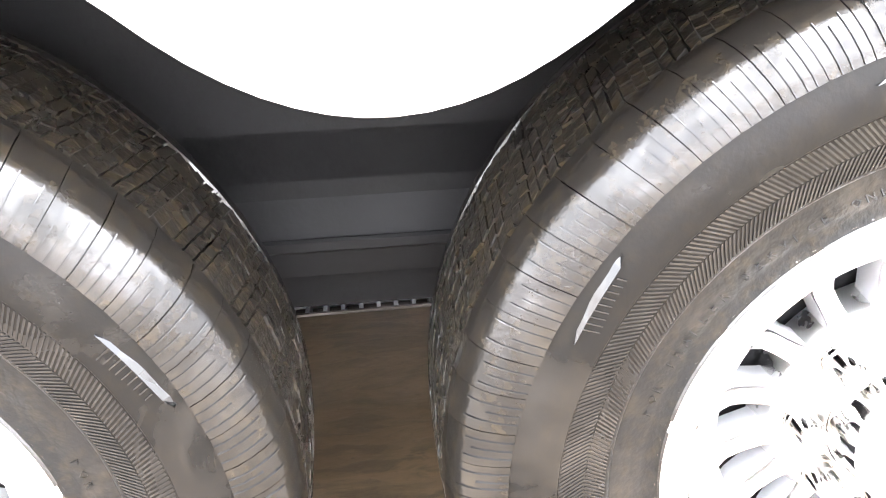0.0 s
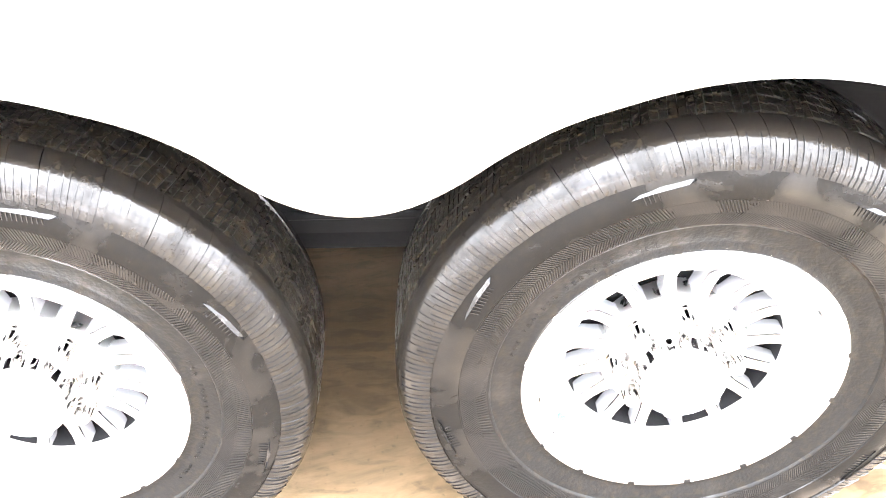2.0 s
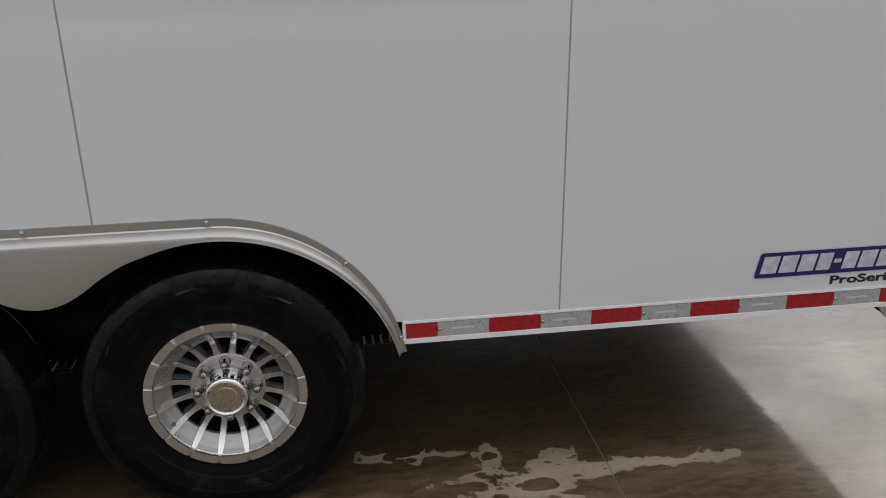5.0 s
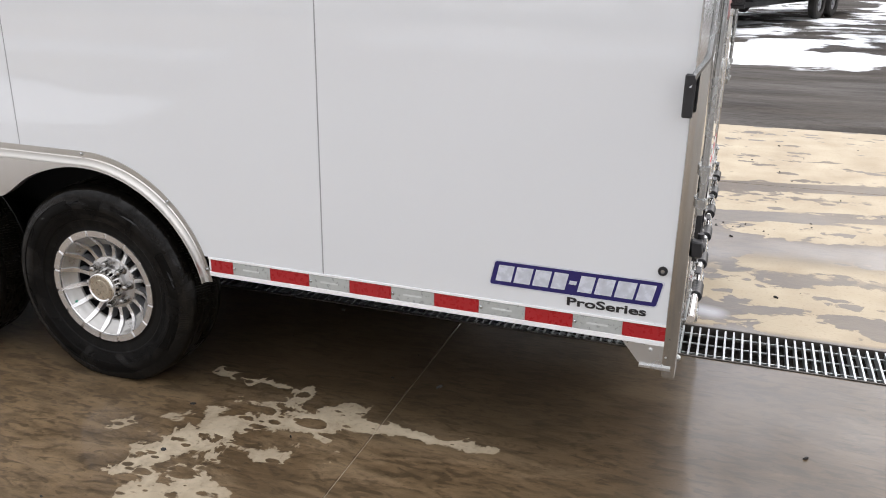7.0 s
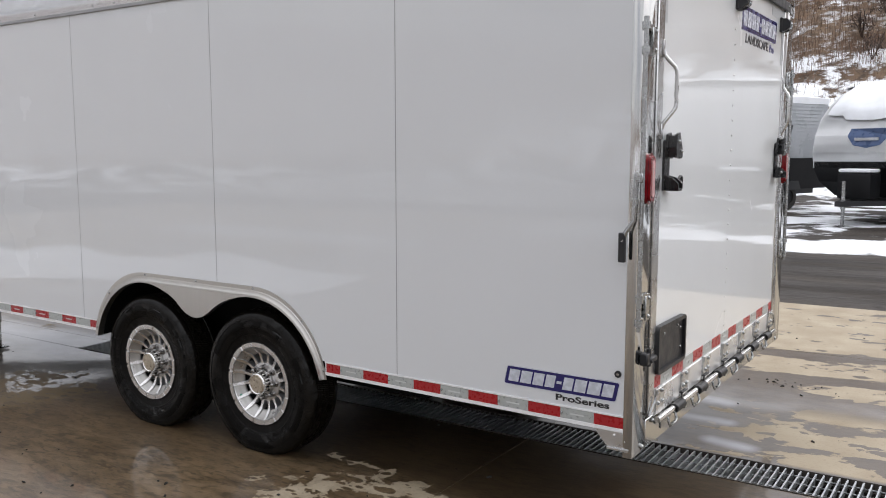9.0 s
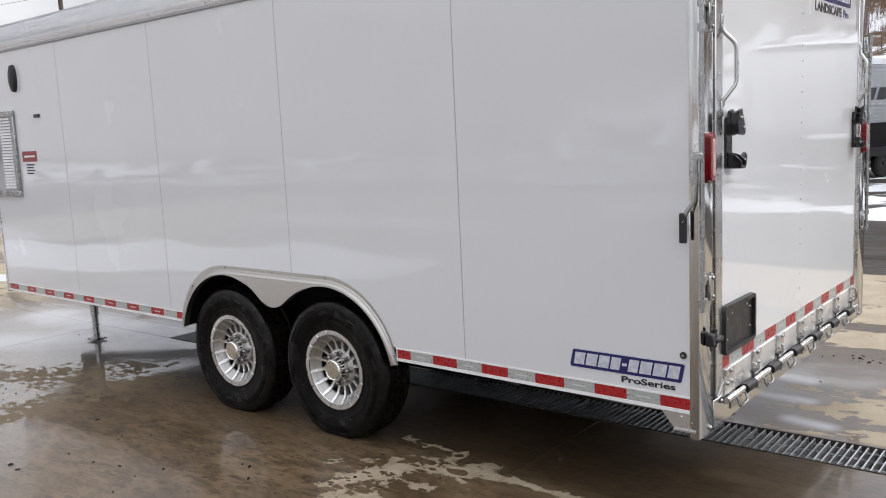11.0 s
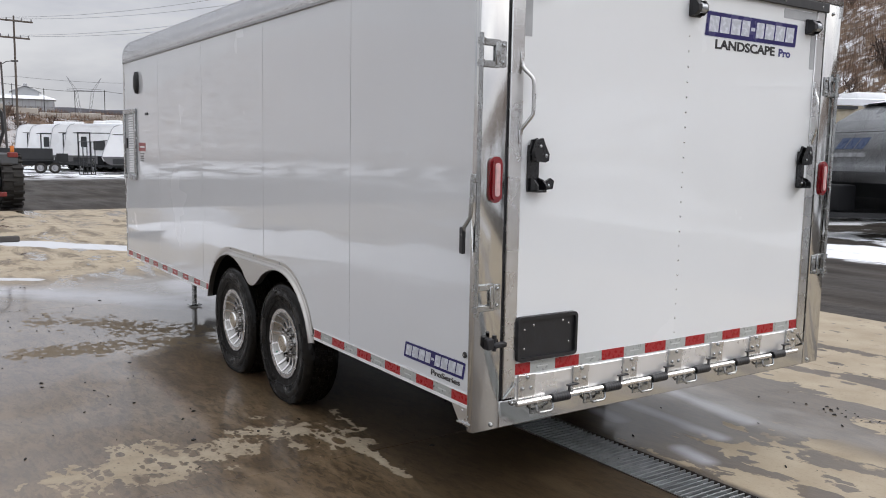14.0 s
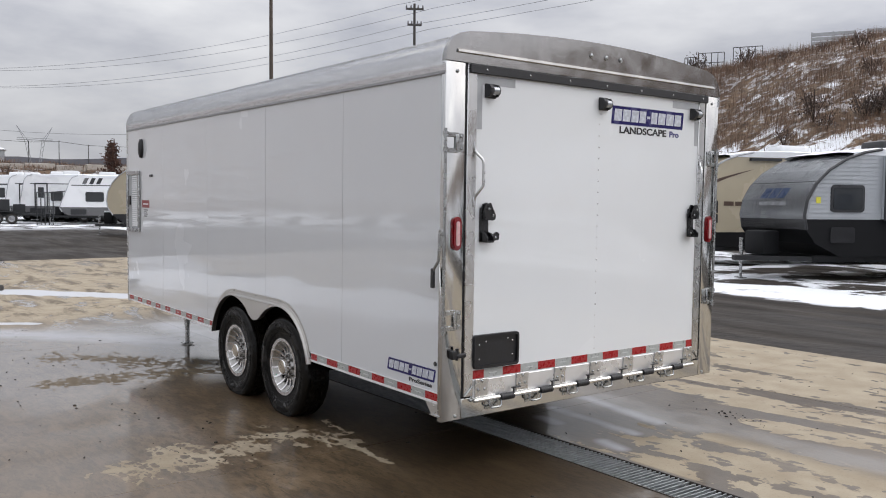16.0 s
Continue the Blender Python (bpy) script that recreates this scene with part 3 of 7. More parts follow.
# ---- mesh helpers ----
def mesh_of(bm, name, mat, smooth=False):
    me = bpy.data.meshes.new(name)
    bmesh.ops.recalc_face_normals(bm, faces=bm.faces[:])
    if smooth:
        for f in bm.faces:
            f.smooth = True
    bm.to_mesh(me)
    bm.free()
    for x in mat if isinstance(mat, (list, tuple)) else [mat]:
        me.materials.append(x)
    if smooth:
        me.set_sharp_from_angle(angle=radians(38))
    return me


def part(name, bm, mat, parent, label="", smooth=False, at=None):
    ob = new(name, mesh_of(bm, name, mat, smooth) if isinstance(bm, bmesh.types.BMesh) else bm)
    ob.parent = parent
    if at is not None:
        ob.matrix_basis = at
    return tagged(ob, label)


def thing(name, label, category, group="", at=None, kind=""):
    ob = new(name)
    ob.empty_display_size = 0.2
    if at is not None:
        ob.matrix_basis = at
    return tagged(ob, label, category, group, kind)


def box(bm, x0, x1, y0, y1, z0, z1, bevel=0.0, at=None, seg=1):
    """A block between two corners, with broken edges."""
    g = bmesh.ops.create_cube(bm, size=1)
    vs = g["verts"]
    s = Matrix.Translation(((x0 + x1) / 2, (y0 + y1) / 2, (z0 + z1) / 2)) @ Matrix.Diagonal((x1 - x0, y1 - y0, z1 - z0, 1))
    bmesh.ops.transform(bm, matrix=(at @ s) if at else s, verts=vs)
    if bevel:
        es = list({e for v in vs for e in v.link_edges})
        bmesh.ops.bevel(bm, geom=es, offset=bevel, segments=seg, affect="EDGES", profile=0.5)
    return bm


def boxes(*rows, bevel=0.0):
    bm = bmesh.new()
    for r in rows:
        box(bm, *r, bevel=bevel)
    return bm


def cyl(bm, p, q, r, seg=16, r2=None, cap=True):
    p, q = Vector(p), Vector(q)
    d = q - p
    m = Matrix.Translation((p + q) / 2) @ d.to_track_quat("Z", "Y").to_matrix().to_4x4()
    bmesh.ops.create_cone(bm, cap_ends=cap, segments=seg, radius1=r, radius2=r if r2 is None else r2, depth=d.length, matrix=m)
    return bm


def tube(bm, pts, r, seg=8):
    """A round bar along a run of points."""
    pts = [Vector(p) for p in pts]
    rings, q, last = [], None, None
    for i, p in enumerate(pts):
        d = (pts[min(i + 1, len(pts) - 1)] - pts[max(i - 1, 0)]).normalized()
        q = d.to_track_quat("Z", "Y") if q is None else last.rotation_difference(d) @ q
        last = d
        rings.append([bm.verts.new(p + q @ Vector((r * math.cos(a), r * math.sin(a), 0))) for a in (2 * math.pi * k / seg for k in range(seg))])
    for a, b in zip(rings, rings[1:]):
        for k in range(seg):
            bm.faces.new((a[k], a[(k + 1) % seg], b[(k + 1) % seg], b[k]))
    bm.faces.new(rings[0][::-1])
    bm.faces.new(rings[-1])
    return bm


def lathe(bm, profile, seg=64, close=False):
    """Turns a profile of (y, r) about the y axis."""
    rings = []
    for y, r in profile:
        rings.append([bm.verts.new((r * math.sin(a), y, r * math.cos(a))) for a in (2 * math.pi * k / seg for k in range(seg))])
    pairs = list(zip(rings, rings[1:])) + ([(rings[-1], rings[0])] if close else [])
    for a, b in pairs:
        for k in range(seg):
            bm.faces.new((a[k], a[(k + 1) % seg], b[(k + 1) % seg], b[k]))
    return bm


def prism(bm, outline, y0, y1, axis="y"):
    """A flat outline of (u, v) pushed along an axis."""
    def place(u, v, w):
        return {"y": (u, w, v), "x": (w, u, v), "z": (u, v, w)}[axis]
    a = [bm.verts.new(place(u, v, y0)) for u, v in outline]
    b = [bm.verts.new(place(u, v, y1)) for u, v in outline]
    n = len(outline)
    bm.faces.new(a)
    bm.faces.new(b[::-1])
    for k in range(n):
        bm.faces.new((a[k], b[k], b[(k + 1) % n], a[(k + 1) % n]))
    return bm


def rounded(x0, x1, z0, z1, r, seg=4):
    pts = []
    for cx, cz, a0 in ((x1 - r, z1 - r, 0), (x0 + r, z1 - r, 90), (x0 + r, z0 + r, 180), (x1 - r, z0 + r, 270)):
        for k in range(seg + 1):
            a = radians(a0 + 90 * k / seg)
            pts.append((cx + r * math.cos(a), cz + r * math.sin(a)))
    return pts


def bolt(bm, x, y, z, r, axis, h=0.005, seg=8):
    d = {"x": Vector((1, 0, 0)), "y": Vector((0, -1, 0))}[axis]
    p = Vector((x, y, z))
    cyl(bm, p, p + d * h * 0.5, r, seg)
    cyl(bm, p + d * h * 0.5, p + d * h, r * 0.85, seg, r * 0.45)


_screw = {}
def screws(name, parent, points, r, axis, mat, h=0.005, seg=8, label=""):
    """Single screw heads, each an object, on one shared mesh."""
    key = (name, r, axis, h, seg, mat.name)
    if key not in _screw:
        bm = bmesh.new()
        bolt(bm, 0, 0, 0, r, axis, h, seg)
        _screw[key] = mesh_of(bm, name, mat, True)
    for x, y, z in points:
        part(name, _screw[key], None, parent, label, at=pose(x, y, z))


def letters(name, text, mat, parent, m, height, width=None, bold=0.0, shear=0.0, depth=0.0008):
    """Raised lettering in the built-in font, as a plain mesh."""
    cu = bpy.data.curves.new(name, "FONT")
    cu.body, cu.size, cu.extrude, cu.offset, cu.shear, cu.resolution_u = text, height / 0.72, depth, bold, shear, 5
    tmp = bpy.data.objects.new(name, cu)
    scene.collection.objects.link(tmp)
    me = bpy.data.meshes.new_from_object(tmp.evaluated_get(bpy.context.evaluated_depsgraph_get()))
    bpy.data.objects.remove(tmp)
    xs = [v.co.x for v in me.vertices]
    k = width / (max(xs) - min(xs)) if width else 1.0
    for v in me.vertices:
        v.co.x = (v.co.x - min(xs)) * k
    me.materials.clear()
    me.materials.append(mat)
    ob = new(name, me)
    ob.parent = parent
    ob.matrix_basis = m
    return ob


# ---- the enclosed trailer: built in its own frame, side skin at y = 0, rear at x = 0 ----
W, LEN, WALL_TOP, RAIL_TOP = 2.57, 6.0, 2.455, 0.582
trailer = thing("enclosed_trailer", "white enclosed tandem-axle cargo trailer with polished corners on wet concrete", "trailer", at=LEVEL)
SEAMS = [-1.150, -2.367, -3.599, -4.795]

# side skin: five sheets with dark lap joints between them
edges = [-0.008] + SEAMS + [-LEN + 0.012]
WELL_L, WELL_R = -3.47, -1.60
for far in (0, 1):
    for a, b in zip(edges, edges[1:]):
        bm = bmesh.new()
        x0, x1 = b + 0.0024, a - 0.0024
        y0, y1 = (0.0, 0.03) if not far else (W - 0.03, W)
        if not far and b < WELL_R and a > WELL_L:      # the sheet is cut round the wheel opening
            lo, hi = max(x0, WELL_L + 0.02), min(x1, WELL_R - 0.02)
            outline = [(x0, WALL_TOP), (x1, WALL_TOP)]
            if hi < x1:
                outline += [(x1, RAIL_TOP), (hi, RAIL_TOP)]
            for k in range(13):
                x = hi + (lo - hi) * k / 12
                z = 0.885
                if x > -2.09:
                    z = 0.405 + math.sqrt(max(0, 0.485 ** 2 - (x + 2.09) ** 2))
                elif x < -2.985:
                    z = 0.405 + math.sqrt(max(0, 0.485 ** 2 - (x + 2.985) ** 2))
                outline.append((x, min(0.885, max(RAIL_TOP, z))))
            if lo > x0:
                outline += [(lo, RAIL_TOP), (x0, RAIL_TOP)]
            seen = []
            for p in outline:
                if not seen or (abs(p[0] - seen[-1][0]) + abs(p[1] - seen[-1][1])) > 1e-4:
                    seen.append(p)
            prism(bm, seen, y0, y1)
        else:
            prism(bm, [(x0, RAIL_TOP), (x1, RAIL_TOP), (x1, WALL_TOP), (x0, WALL_TOP)], y0, y1)
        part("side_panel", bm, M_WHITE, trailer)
for x in SEAMS:
    part("seam_strip", boxes((x - 0.0035, x + 0.0035, 0.0007, 0.02, 0.91 if WELL_L < x < WELL_R else RAIL_TOP, WALL_TOP)), M_SEAM, trailer)

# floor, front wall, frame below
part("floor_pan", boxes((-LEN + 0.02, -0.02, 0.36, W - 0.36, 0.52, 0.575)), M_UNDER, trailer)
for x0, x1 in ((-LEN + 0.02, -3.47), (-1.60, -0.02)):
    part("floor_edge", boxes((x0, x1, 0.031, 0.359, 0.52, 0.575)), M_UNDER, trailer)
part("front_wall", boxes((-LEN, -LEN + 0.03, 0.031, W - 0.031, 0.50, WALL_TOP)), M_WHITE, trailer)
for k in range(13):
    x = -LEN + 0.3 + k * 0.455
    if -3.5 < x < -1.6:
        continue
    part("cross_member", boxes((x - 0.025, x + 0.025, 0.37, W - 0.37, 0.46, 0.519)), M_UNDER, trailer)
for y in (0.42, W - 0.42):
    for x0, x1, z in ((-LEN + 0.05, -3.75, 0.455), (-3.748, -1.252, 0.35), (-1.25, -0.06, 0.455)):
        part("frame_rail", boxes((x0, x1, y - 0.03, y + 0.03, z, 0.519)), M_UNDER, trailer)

# bottom rail with marking tape
def rail(x0, x1):
    bm = bmesh.new()
    prism(bm, [(-0.003, 0.513), (-0.003, 0.527), (0.0015, 0.5285), (0.0015, 0.5735), (-0.003, 0.575), (-0.003, RAIL_TOP), (0.03, RAIL_TOP), (0.03, 0.513)], x0, x1, "x")
    part("bottom_rail", bm, M_WHITERAIL, trailer, "white-edged aluminium bottom rail")
rail(-1.597, -0.009)
rail(-LEN + 0.01, -3.468)

def tape_run(at, start, ends, first_red, to_local, z0, z1, holder):
    red = first_red
    a = start
    for b in ends:
        bm = bmesh.new()
        to_local(bm, a, b, z0, z1)
        t = part("reflective_tape", bm, M_RED if red else M_SILVERTAPE, holder, "red reflective tape" if red else "silver reflective tape")
        a, red = b, not red

def side_strip(bm, a, b, z0, z1):
    box(bm, min(a, b) + 0.0004, max(a, b) - 0.0004, -0.0012, 0.0012, z0, z1)
PITCH = 0.1492
rear_tape = [-0.159 - PITCH * k for k in range(9)] + [-1.499, -1.588]
tape_run(None, -0.012, rear_tape, True, side_strip, 0.5290, 0.5730, trailer)
front_tape = [-3.54 - 0.1506 * k for k in range(17)]
tape_run(None, -3.475, [x for x in front_tape if x > -5.98] + [-5.985], True, side_strip, 0.5290, 0.5730, trailer)
print_me = mesh_of(boxes((-0.032, 0.032, -0.0016, 0.0, 0.5485, 0.5545)), "tape_print", M_TAPETEXT)
heads = [(-0.018, -0.001, 0.540)]
for k in range(5):
    part("tape_print", print_me, None, trailer, at=pose(rear_tape[2 * k] - 0.075, 0, 0))
    heads.append((rear_tape[2 * k + 1] + 0.006, -0.001, 0.551))
for k in range(1, 8):
    a = front_tape[2 * k] if 2 * k < len(front_tape) else -6
    if a > -5.9:
        part("tape_print", print_me, None, trailer, at=pose(a + 0.075, 0, 0))
        heads.append((a + 0.006, -0.001, 0.551))
screws("rail_screw", trailer, heads, 0.006, "y", M_ZINC)

# rear corner bracket below the rail
bm = prism(bmesh.new(), [(-0.008, 0.512), (-0.155, 0.512), (-0.105, 0.452), (-0.098, 0.447), (-0.008, 0.440)], -0.002, 0.006)
box(bm, -0.10, -0.008, -0.012, 0.0, 0.440, 0.447)
bolt(bm, -0.07, -0.002, 0.497, 0.007, "y")
bolt(bm, -0.025, -0.002, 0.480, 0.006, "y")
part("corner_bracket", bm, M_RAIL, trailer, "bare aluminium corner bracket", smooth=True)

# roof: side coving, bowed sheet, gutter
cove = [(0.0, WALL_TOP - 0.02), (-0.006, WALL_TOP - 0.018), (-0.008, WALL_TOP + 0.02)] + \
       [(0.13 - 0.140 * math.cos(radians(a)), WALL_TOP + 0.02 + 0.192 * math.sin(radians(a))) for a in range(8, 86, 7)]
def roof_z(y):
    u = (y - W / 2) / (W / 2 - 0.10)
    return 2.737 - 0.068 * u * u
roof_line = cove + [(y, roof_z(y)) for y in (0.14, 0.3, 0.6, 0.95, W / 2)]
full = roof_line + [(W - y, z) for y, z in reversed(roof_line[:-1])]
def roof_piece(pts, x0, x1, name, mat, label=""):
    bm = bmesh.new()
    a = [bm.verts.new((x0, y, z)) for y, z in pts]
    b = [bm.verts.new((x1, y, z)) for y, z in pts]
    for k in range(len(pts) - 1):
        bm.faces.new((a[k], a[k + 1], b[k + 1], b[k]))
    bmesh.ops.solidify(bm, geom=bm.faces[:], thickness=0.006)
    part(name, bm, mat, trailer, label, smooth=True)
n_c = len(cove) + 1
roof_piece(full[:n_c], -LEN - 0.01, 0.012, "roof_coving", M_COVE, "rounded aluminium roof coving")
roof_piece(full[-n_c:], -LEN - 0.01, 0.012, "roof_coving", M_COVE)
roof_piece([(y, z - 0.002) for y, z in full[n_c - 2:len(full) - n_c + 2]], -LEN, 0.0, "roof_sheet", M_RAIL)
bm = prism(bmesh.new(), full + [(W - 0.02, 2.40), (0.02, 2.40)], -LEN - 0.004, -LEN + 0.012, "x")
part("roof_front_cap", bm, M_RAIL, trailer)
bm = boxes((-LEN, 0.0, -0.011, -0.0005, WALL_TOP - 0.026, WALL_TOP - 0.006), bevel=0.002)
part("roof_trim", bm, M_SEAM, trailer, "dark drip edge under the coving")
screws("trim_rivet", trailer, [(-0.15 - k * 0.2, -0.0075, WALL_TOP + 0.008) for k in range(30)], 0.006, "y", M_ZINC, 0.004, 6)
bm = boxes((-LEN - 0.012, -LEN + 0.022, -0.006, 0.03, 0.50, WALL_TOP), bevel=0.004)
part("front_corner_trim", bm, M_RAIL, trailer)

# rear frame: posts, arched header, sill
def post(y0, y1):
    bm = box(bmesh.new(), -0.035, 0.006, y0, y1, 0.412, 2.506, 0.006, seg=2)
    return part("corner_post", bm, M_POLISHED, trailer, "polished stainless corner post", smooth=True)
post(-0.006, 0.142)
post(W - 0.142, W + 0.006)
arch = [(0.142, 2.5075), (-0.012, 2.5075)] + [(0.13 - 0.146 * math.cos(radians(a)), WALL_TOP + 0.02 + 0.202 * math.sin(radians(a))) for a in range(16, 86, 10)]
arch += [(y, roof_z(y) + 0.012) for y in (0.16, 0.30, 0.55, 0.85, 1.1)]
arch += [(W / 2, roof_z(W / 2) + 0.012)] + [(W - y, z) for y, z in reversed(arch)]
bm = prism(bmesh.new(), arch, -0.02, 0.010, "x")
part("rear_header", bm, M_HEADER, trailer, "arched polished stainless header, water-streaked", smooth=True)
bm = prism(bmesh.new(), [(0.010, 2.580), (0.020, 2.575), (0.022, 2.562), (0.018, 2.558), (0.010, 2.560)], 0.075, W - 0.075, "y")
part("drip_rail", bm, M_HEADER, trailer, "bent aluminium drip rail")
screws("header_bolt", trailer, [(0.010, y, 2.66) for y in (1.18, 1.32, 1.46)], 0.016, "x", M_ZINC, 0.012, 10)
screws("frame_bolt", trailer, [(0.006, 0.08, 2.452), (0.006, W - 0.08, 2.452), (0.006, 0.10, 0.435), (0.006, W - 0.10, 0.435), (0.006, 0.215, 0.515)], 0.0105, "x", M_ZINC, 0.009, 10)
bm = box(bmesh.new(), -0.03, 0.004, 0.143, W - 0.143, 0.412, 0.533, 0.004)
part("rear_sill", bm, M_POLISHED, trailer, "polished stainless rear sill", smooth=True)

# ramp door with its own trim
DY0, DY1 = 0.158, W - 0.158
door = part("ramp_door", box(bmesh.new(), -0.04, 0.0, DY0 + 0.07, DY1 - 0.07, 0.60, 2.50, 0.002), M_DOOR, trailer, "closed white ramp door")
for y0, y1 in ((DY0, DY0 + 0.072), (DY1 - 0.072, DY1)):
    part("door_edge_trim", box(bmesh.new(), -0.03, 0.008, y0, y1, 0.540, 2.505, 0.004), M_RAIL, door, "bare aluminium edge trim", smooth=True)
part("door_foot_plate", box(bmesh.new(), -0.03, 0.005, DY0 + 0.073, DY1 - 0.073, 0.520, 0.632, 0.003), M_FOOT, door)
for y in (0.1425, W - 0.1575):
    part("door_seal", boxes((-0.03, -0.004, y, y + 0.015, 0.54, 2.505)), M_BLACK, door, "black rubber door seal")
bm = box(bmesh.new(), 0.0085, 0.022, 0.168, W - 0.14, 2.450, 2.502, 0.004)
seal = part("top_seal", bm, M_BLACK, trailer, "black rubber top seal held by screws")
screws("seal_screw", seal, [(0.022, 0.29 + k * 0.345, 2.476) for k in range(7)], 0.008, "x", M_ZINC)
for y0, y1, z0, z1 in ((0.226, 0.272, 2.13, 2.444), (0.272, 0.53, 2.393, 2.444), (W - 0.272, W - 0.226, 2.13, 2.444), (W - 0.53, W - 0.272, 2.388, 2.438)):
    part("corner_tape", boxes((0.0, 0.0016, y0, y1, z0, z1)), M_GREYTAPE, door)
def rear_strip(bm, a, b, z0, z1):
    box(bm, 0.0, 0.0022, a + 0.0004, b - 0.0004, z0, z1)
REAR_TAPE = [0.318, 0.469, 0.617, 0.767, 0.917, 1.068, 1.219, 1.371, 1.523, 1.671, 1.82, 1.97, 2.12, 2.272, 2.344]
tape_run(None, 0.225, REAR_TAPE, True, rear_strip, 0.642, 0.692, door)
print_rear = mesh_of(boxes((0.0, 0.0028, 0.043, 0.107, 0.6635, 0.6695)), "tape_print", M_TAPETEXT)
for k in range(7):
    part("tape_print", print_rear, None, door, at=pose(0, REAR_TAPE[2 * k], 0))
screws("rivet", door, [(0.0, 1.282, 2.223 - k * 0.0748) for k in range(21)], 0.0055, "x", M_RAIL, 0.004)

# hinge plates, spring rod and tie loops along the foot of the door
for k in range(7):
    y = 0.243 + 0.3317 * k
    bm = box(bmesh.new(), 0.003, 0.012, y, y + 0.10, 0.527, 0.640, 0.002)
    box(bm, 0.012, 0.018, y, y + 0.10, 0.612, 0.640, 0.002)
    h = part("hinge_plate", bm, M_RAIL, trailer, "aluminium hinge plate")
    screws("hinge_bolt", h, [(0.018, y + 0.05, 0.627), (0.012, y + 0.026, 0.575), (0.012, y + 0.074, 0.575)], 0.010, "x", M_ZINC, 0.0085)
bm = cyl(bmesh.new(), (0.028, 0.222, 0.516), (0.028, 2.325, 0.512), 0.013, 14)
part("hinge_rod", bm, M_CHROME, door, "bright hinge rod", smooth=True)
for k in range(6):
    y = 0.480 + 0.3317 * k
    bm = lathe(bmesh.new(), [(-0.052, 0.0135), (-0.052, 0.0205)] + [(-0.050 + 0.0040 * j, 0.0222 if j % 4 in (1, 2) else 0.0208) for j in range(26)] + [(0.052, 0.0205), (0.052, 0.0135)], 18)
    bmesh.ops.translate(bm, verts=bm.verts[:], vec=(0.030, y, 0.513))
    box(bm, 0.024, 0.030, y + 0.055, y + 0.066, 0.52, 0.562)
    box(bm, 0.018, 0.036, y + 0.045, y + 0.115, 0.556, 0.563, 0.002)
    part("hinge_sleeve", bm, M_BLACK, door, "black rubber hinge sleeve with a small lever", smooth=True)
    y = 0.385 + 0.3317 * k
    bm = box(bmesh.new(), 0.004, 0.009, y - 0.062, y + 0.062, 0.448, 0.513, 0.002)
    loop = part("tie_plate", bm, M_ZINC, trailer)
    bm = tube(bmesh.new(), [(0.014, y - 0.048, 0.502), (0.034, y - 0.048, 0.496), (0.040, y - 0.046, 0.470), (0.040, y - 0.034, 0.460), (0.040, y + 0.034, 0.460),
                            (0.040, y + 0.046, 0.470), (0.034, y + 0.048, 0.496), (0.014, y + 0.048, 0.502)], 0.0065)
    bolt(bm, 0.009, y + 0.028, 0.488, 0.009, "x", 0.012, 8)
    part("tie_loop", bm, M_ZINC, loop, "bent steel loop", smooth=True)
for s in (0, 1):
    f = (lambda y: y) if not s else (lambda y: W - y)
    bm = tube(bmesh.new(), [(0.012, f(0.16), 0.545), (0.016, f(0.218), 0.600), (0.016, f(0.222), 0.612)], 0.004, 6)
    part("stay_wire", bm, M_ZINC, door)

# blank number plate holder
plate = part("plate_holder", prism(bmesh.new(), rounded(0.224, 0.585, 0.702, 0.906, 0.022), 0.0005, 0.010, "x"), M_BLACK, trailer, "empty black plate holder")
rim_o, rim_i = rounded(0.224, 0.585, 0.702, 0.906, 0.022), rounded(0.240, 0.569, 0.718, 0.890, 0.012)
bm = bmesh.new()
vo, vi = [bm.verts.new((0.010, y, z)) for y, z in rim_o], [bm.verts.new((0.010, y, z)) for y, z in rim_i]
to, ti = [bm.verts.new((0.024, y * 0.985 + 0.006, z)) for y, z in rim_o], [bm.verts.new((0.024, y, z)) for y, z in rim_i]
for k in range(len(vo)):
    j = (k + 1) % len(vo)
    for a, b in ((vo, to), (to, ti), (ti, vi)):
        bm.faces.new((a[k], a[j], b[j], b[k]))
part("holder_rim", bm, M_BLACK, plate, smooth=True)
screws("holder_screw", plate, [(0.010, y, z) for y, z in ((0.272, 0.845), (0.325, 0.862), (0.500, 0.868), (0.535, 0.852), (0.272, 0.758), (0.538, 0.765))], 0.006, "x", M_ZINC, 0.004)

# tail lamps
for s in (0, 1):
    y0 = 0.050 if not s else W - 0.118
    lamp = part("tail_lamp", prism(bmesh.new(), rounded(y0, y0 + 0.068, 1.418, 1.615, 0.033, 6), 0.006, 0.018, "x"), M_LENSRED, trailer, "oval red tail lamp", smooth=True)
    bm = prism(bmesh.new(), rounded(y0 + 0.008, y0 + 0.060, 1.428, 1.605, 0.025, 6), 0.018, 0.028, "x")
    part("lens", bm, M_LENSRED, lamp, smooth=True)
    bm = prism(bmesh.new(), rounded(y0 + 0.021, y0 + 0.047, 1.446, 1.588, 0.012, 5), 0.028, 0.031, "x")
    for k in range(8):
        box(bm, 0.031, 0.033, y0 + 0.025, y0 + 0.043, 1.455 + 0.016 * k, 1.464 + 0.016 * k)
    part("diode_strip", bm, M_LENSCLEAR, lamp, "pale pink diode strip", smooth=True)

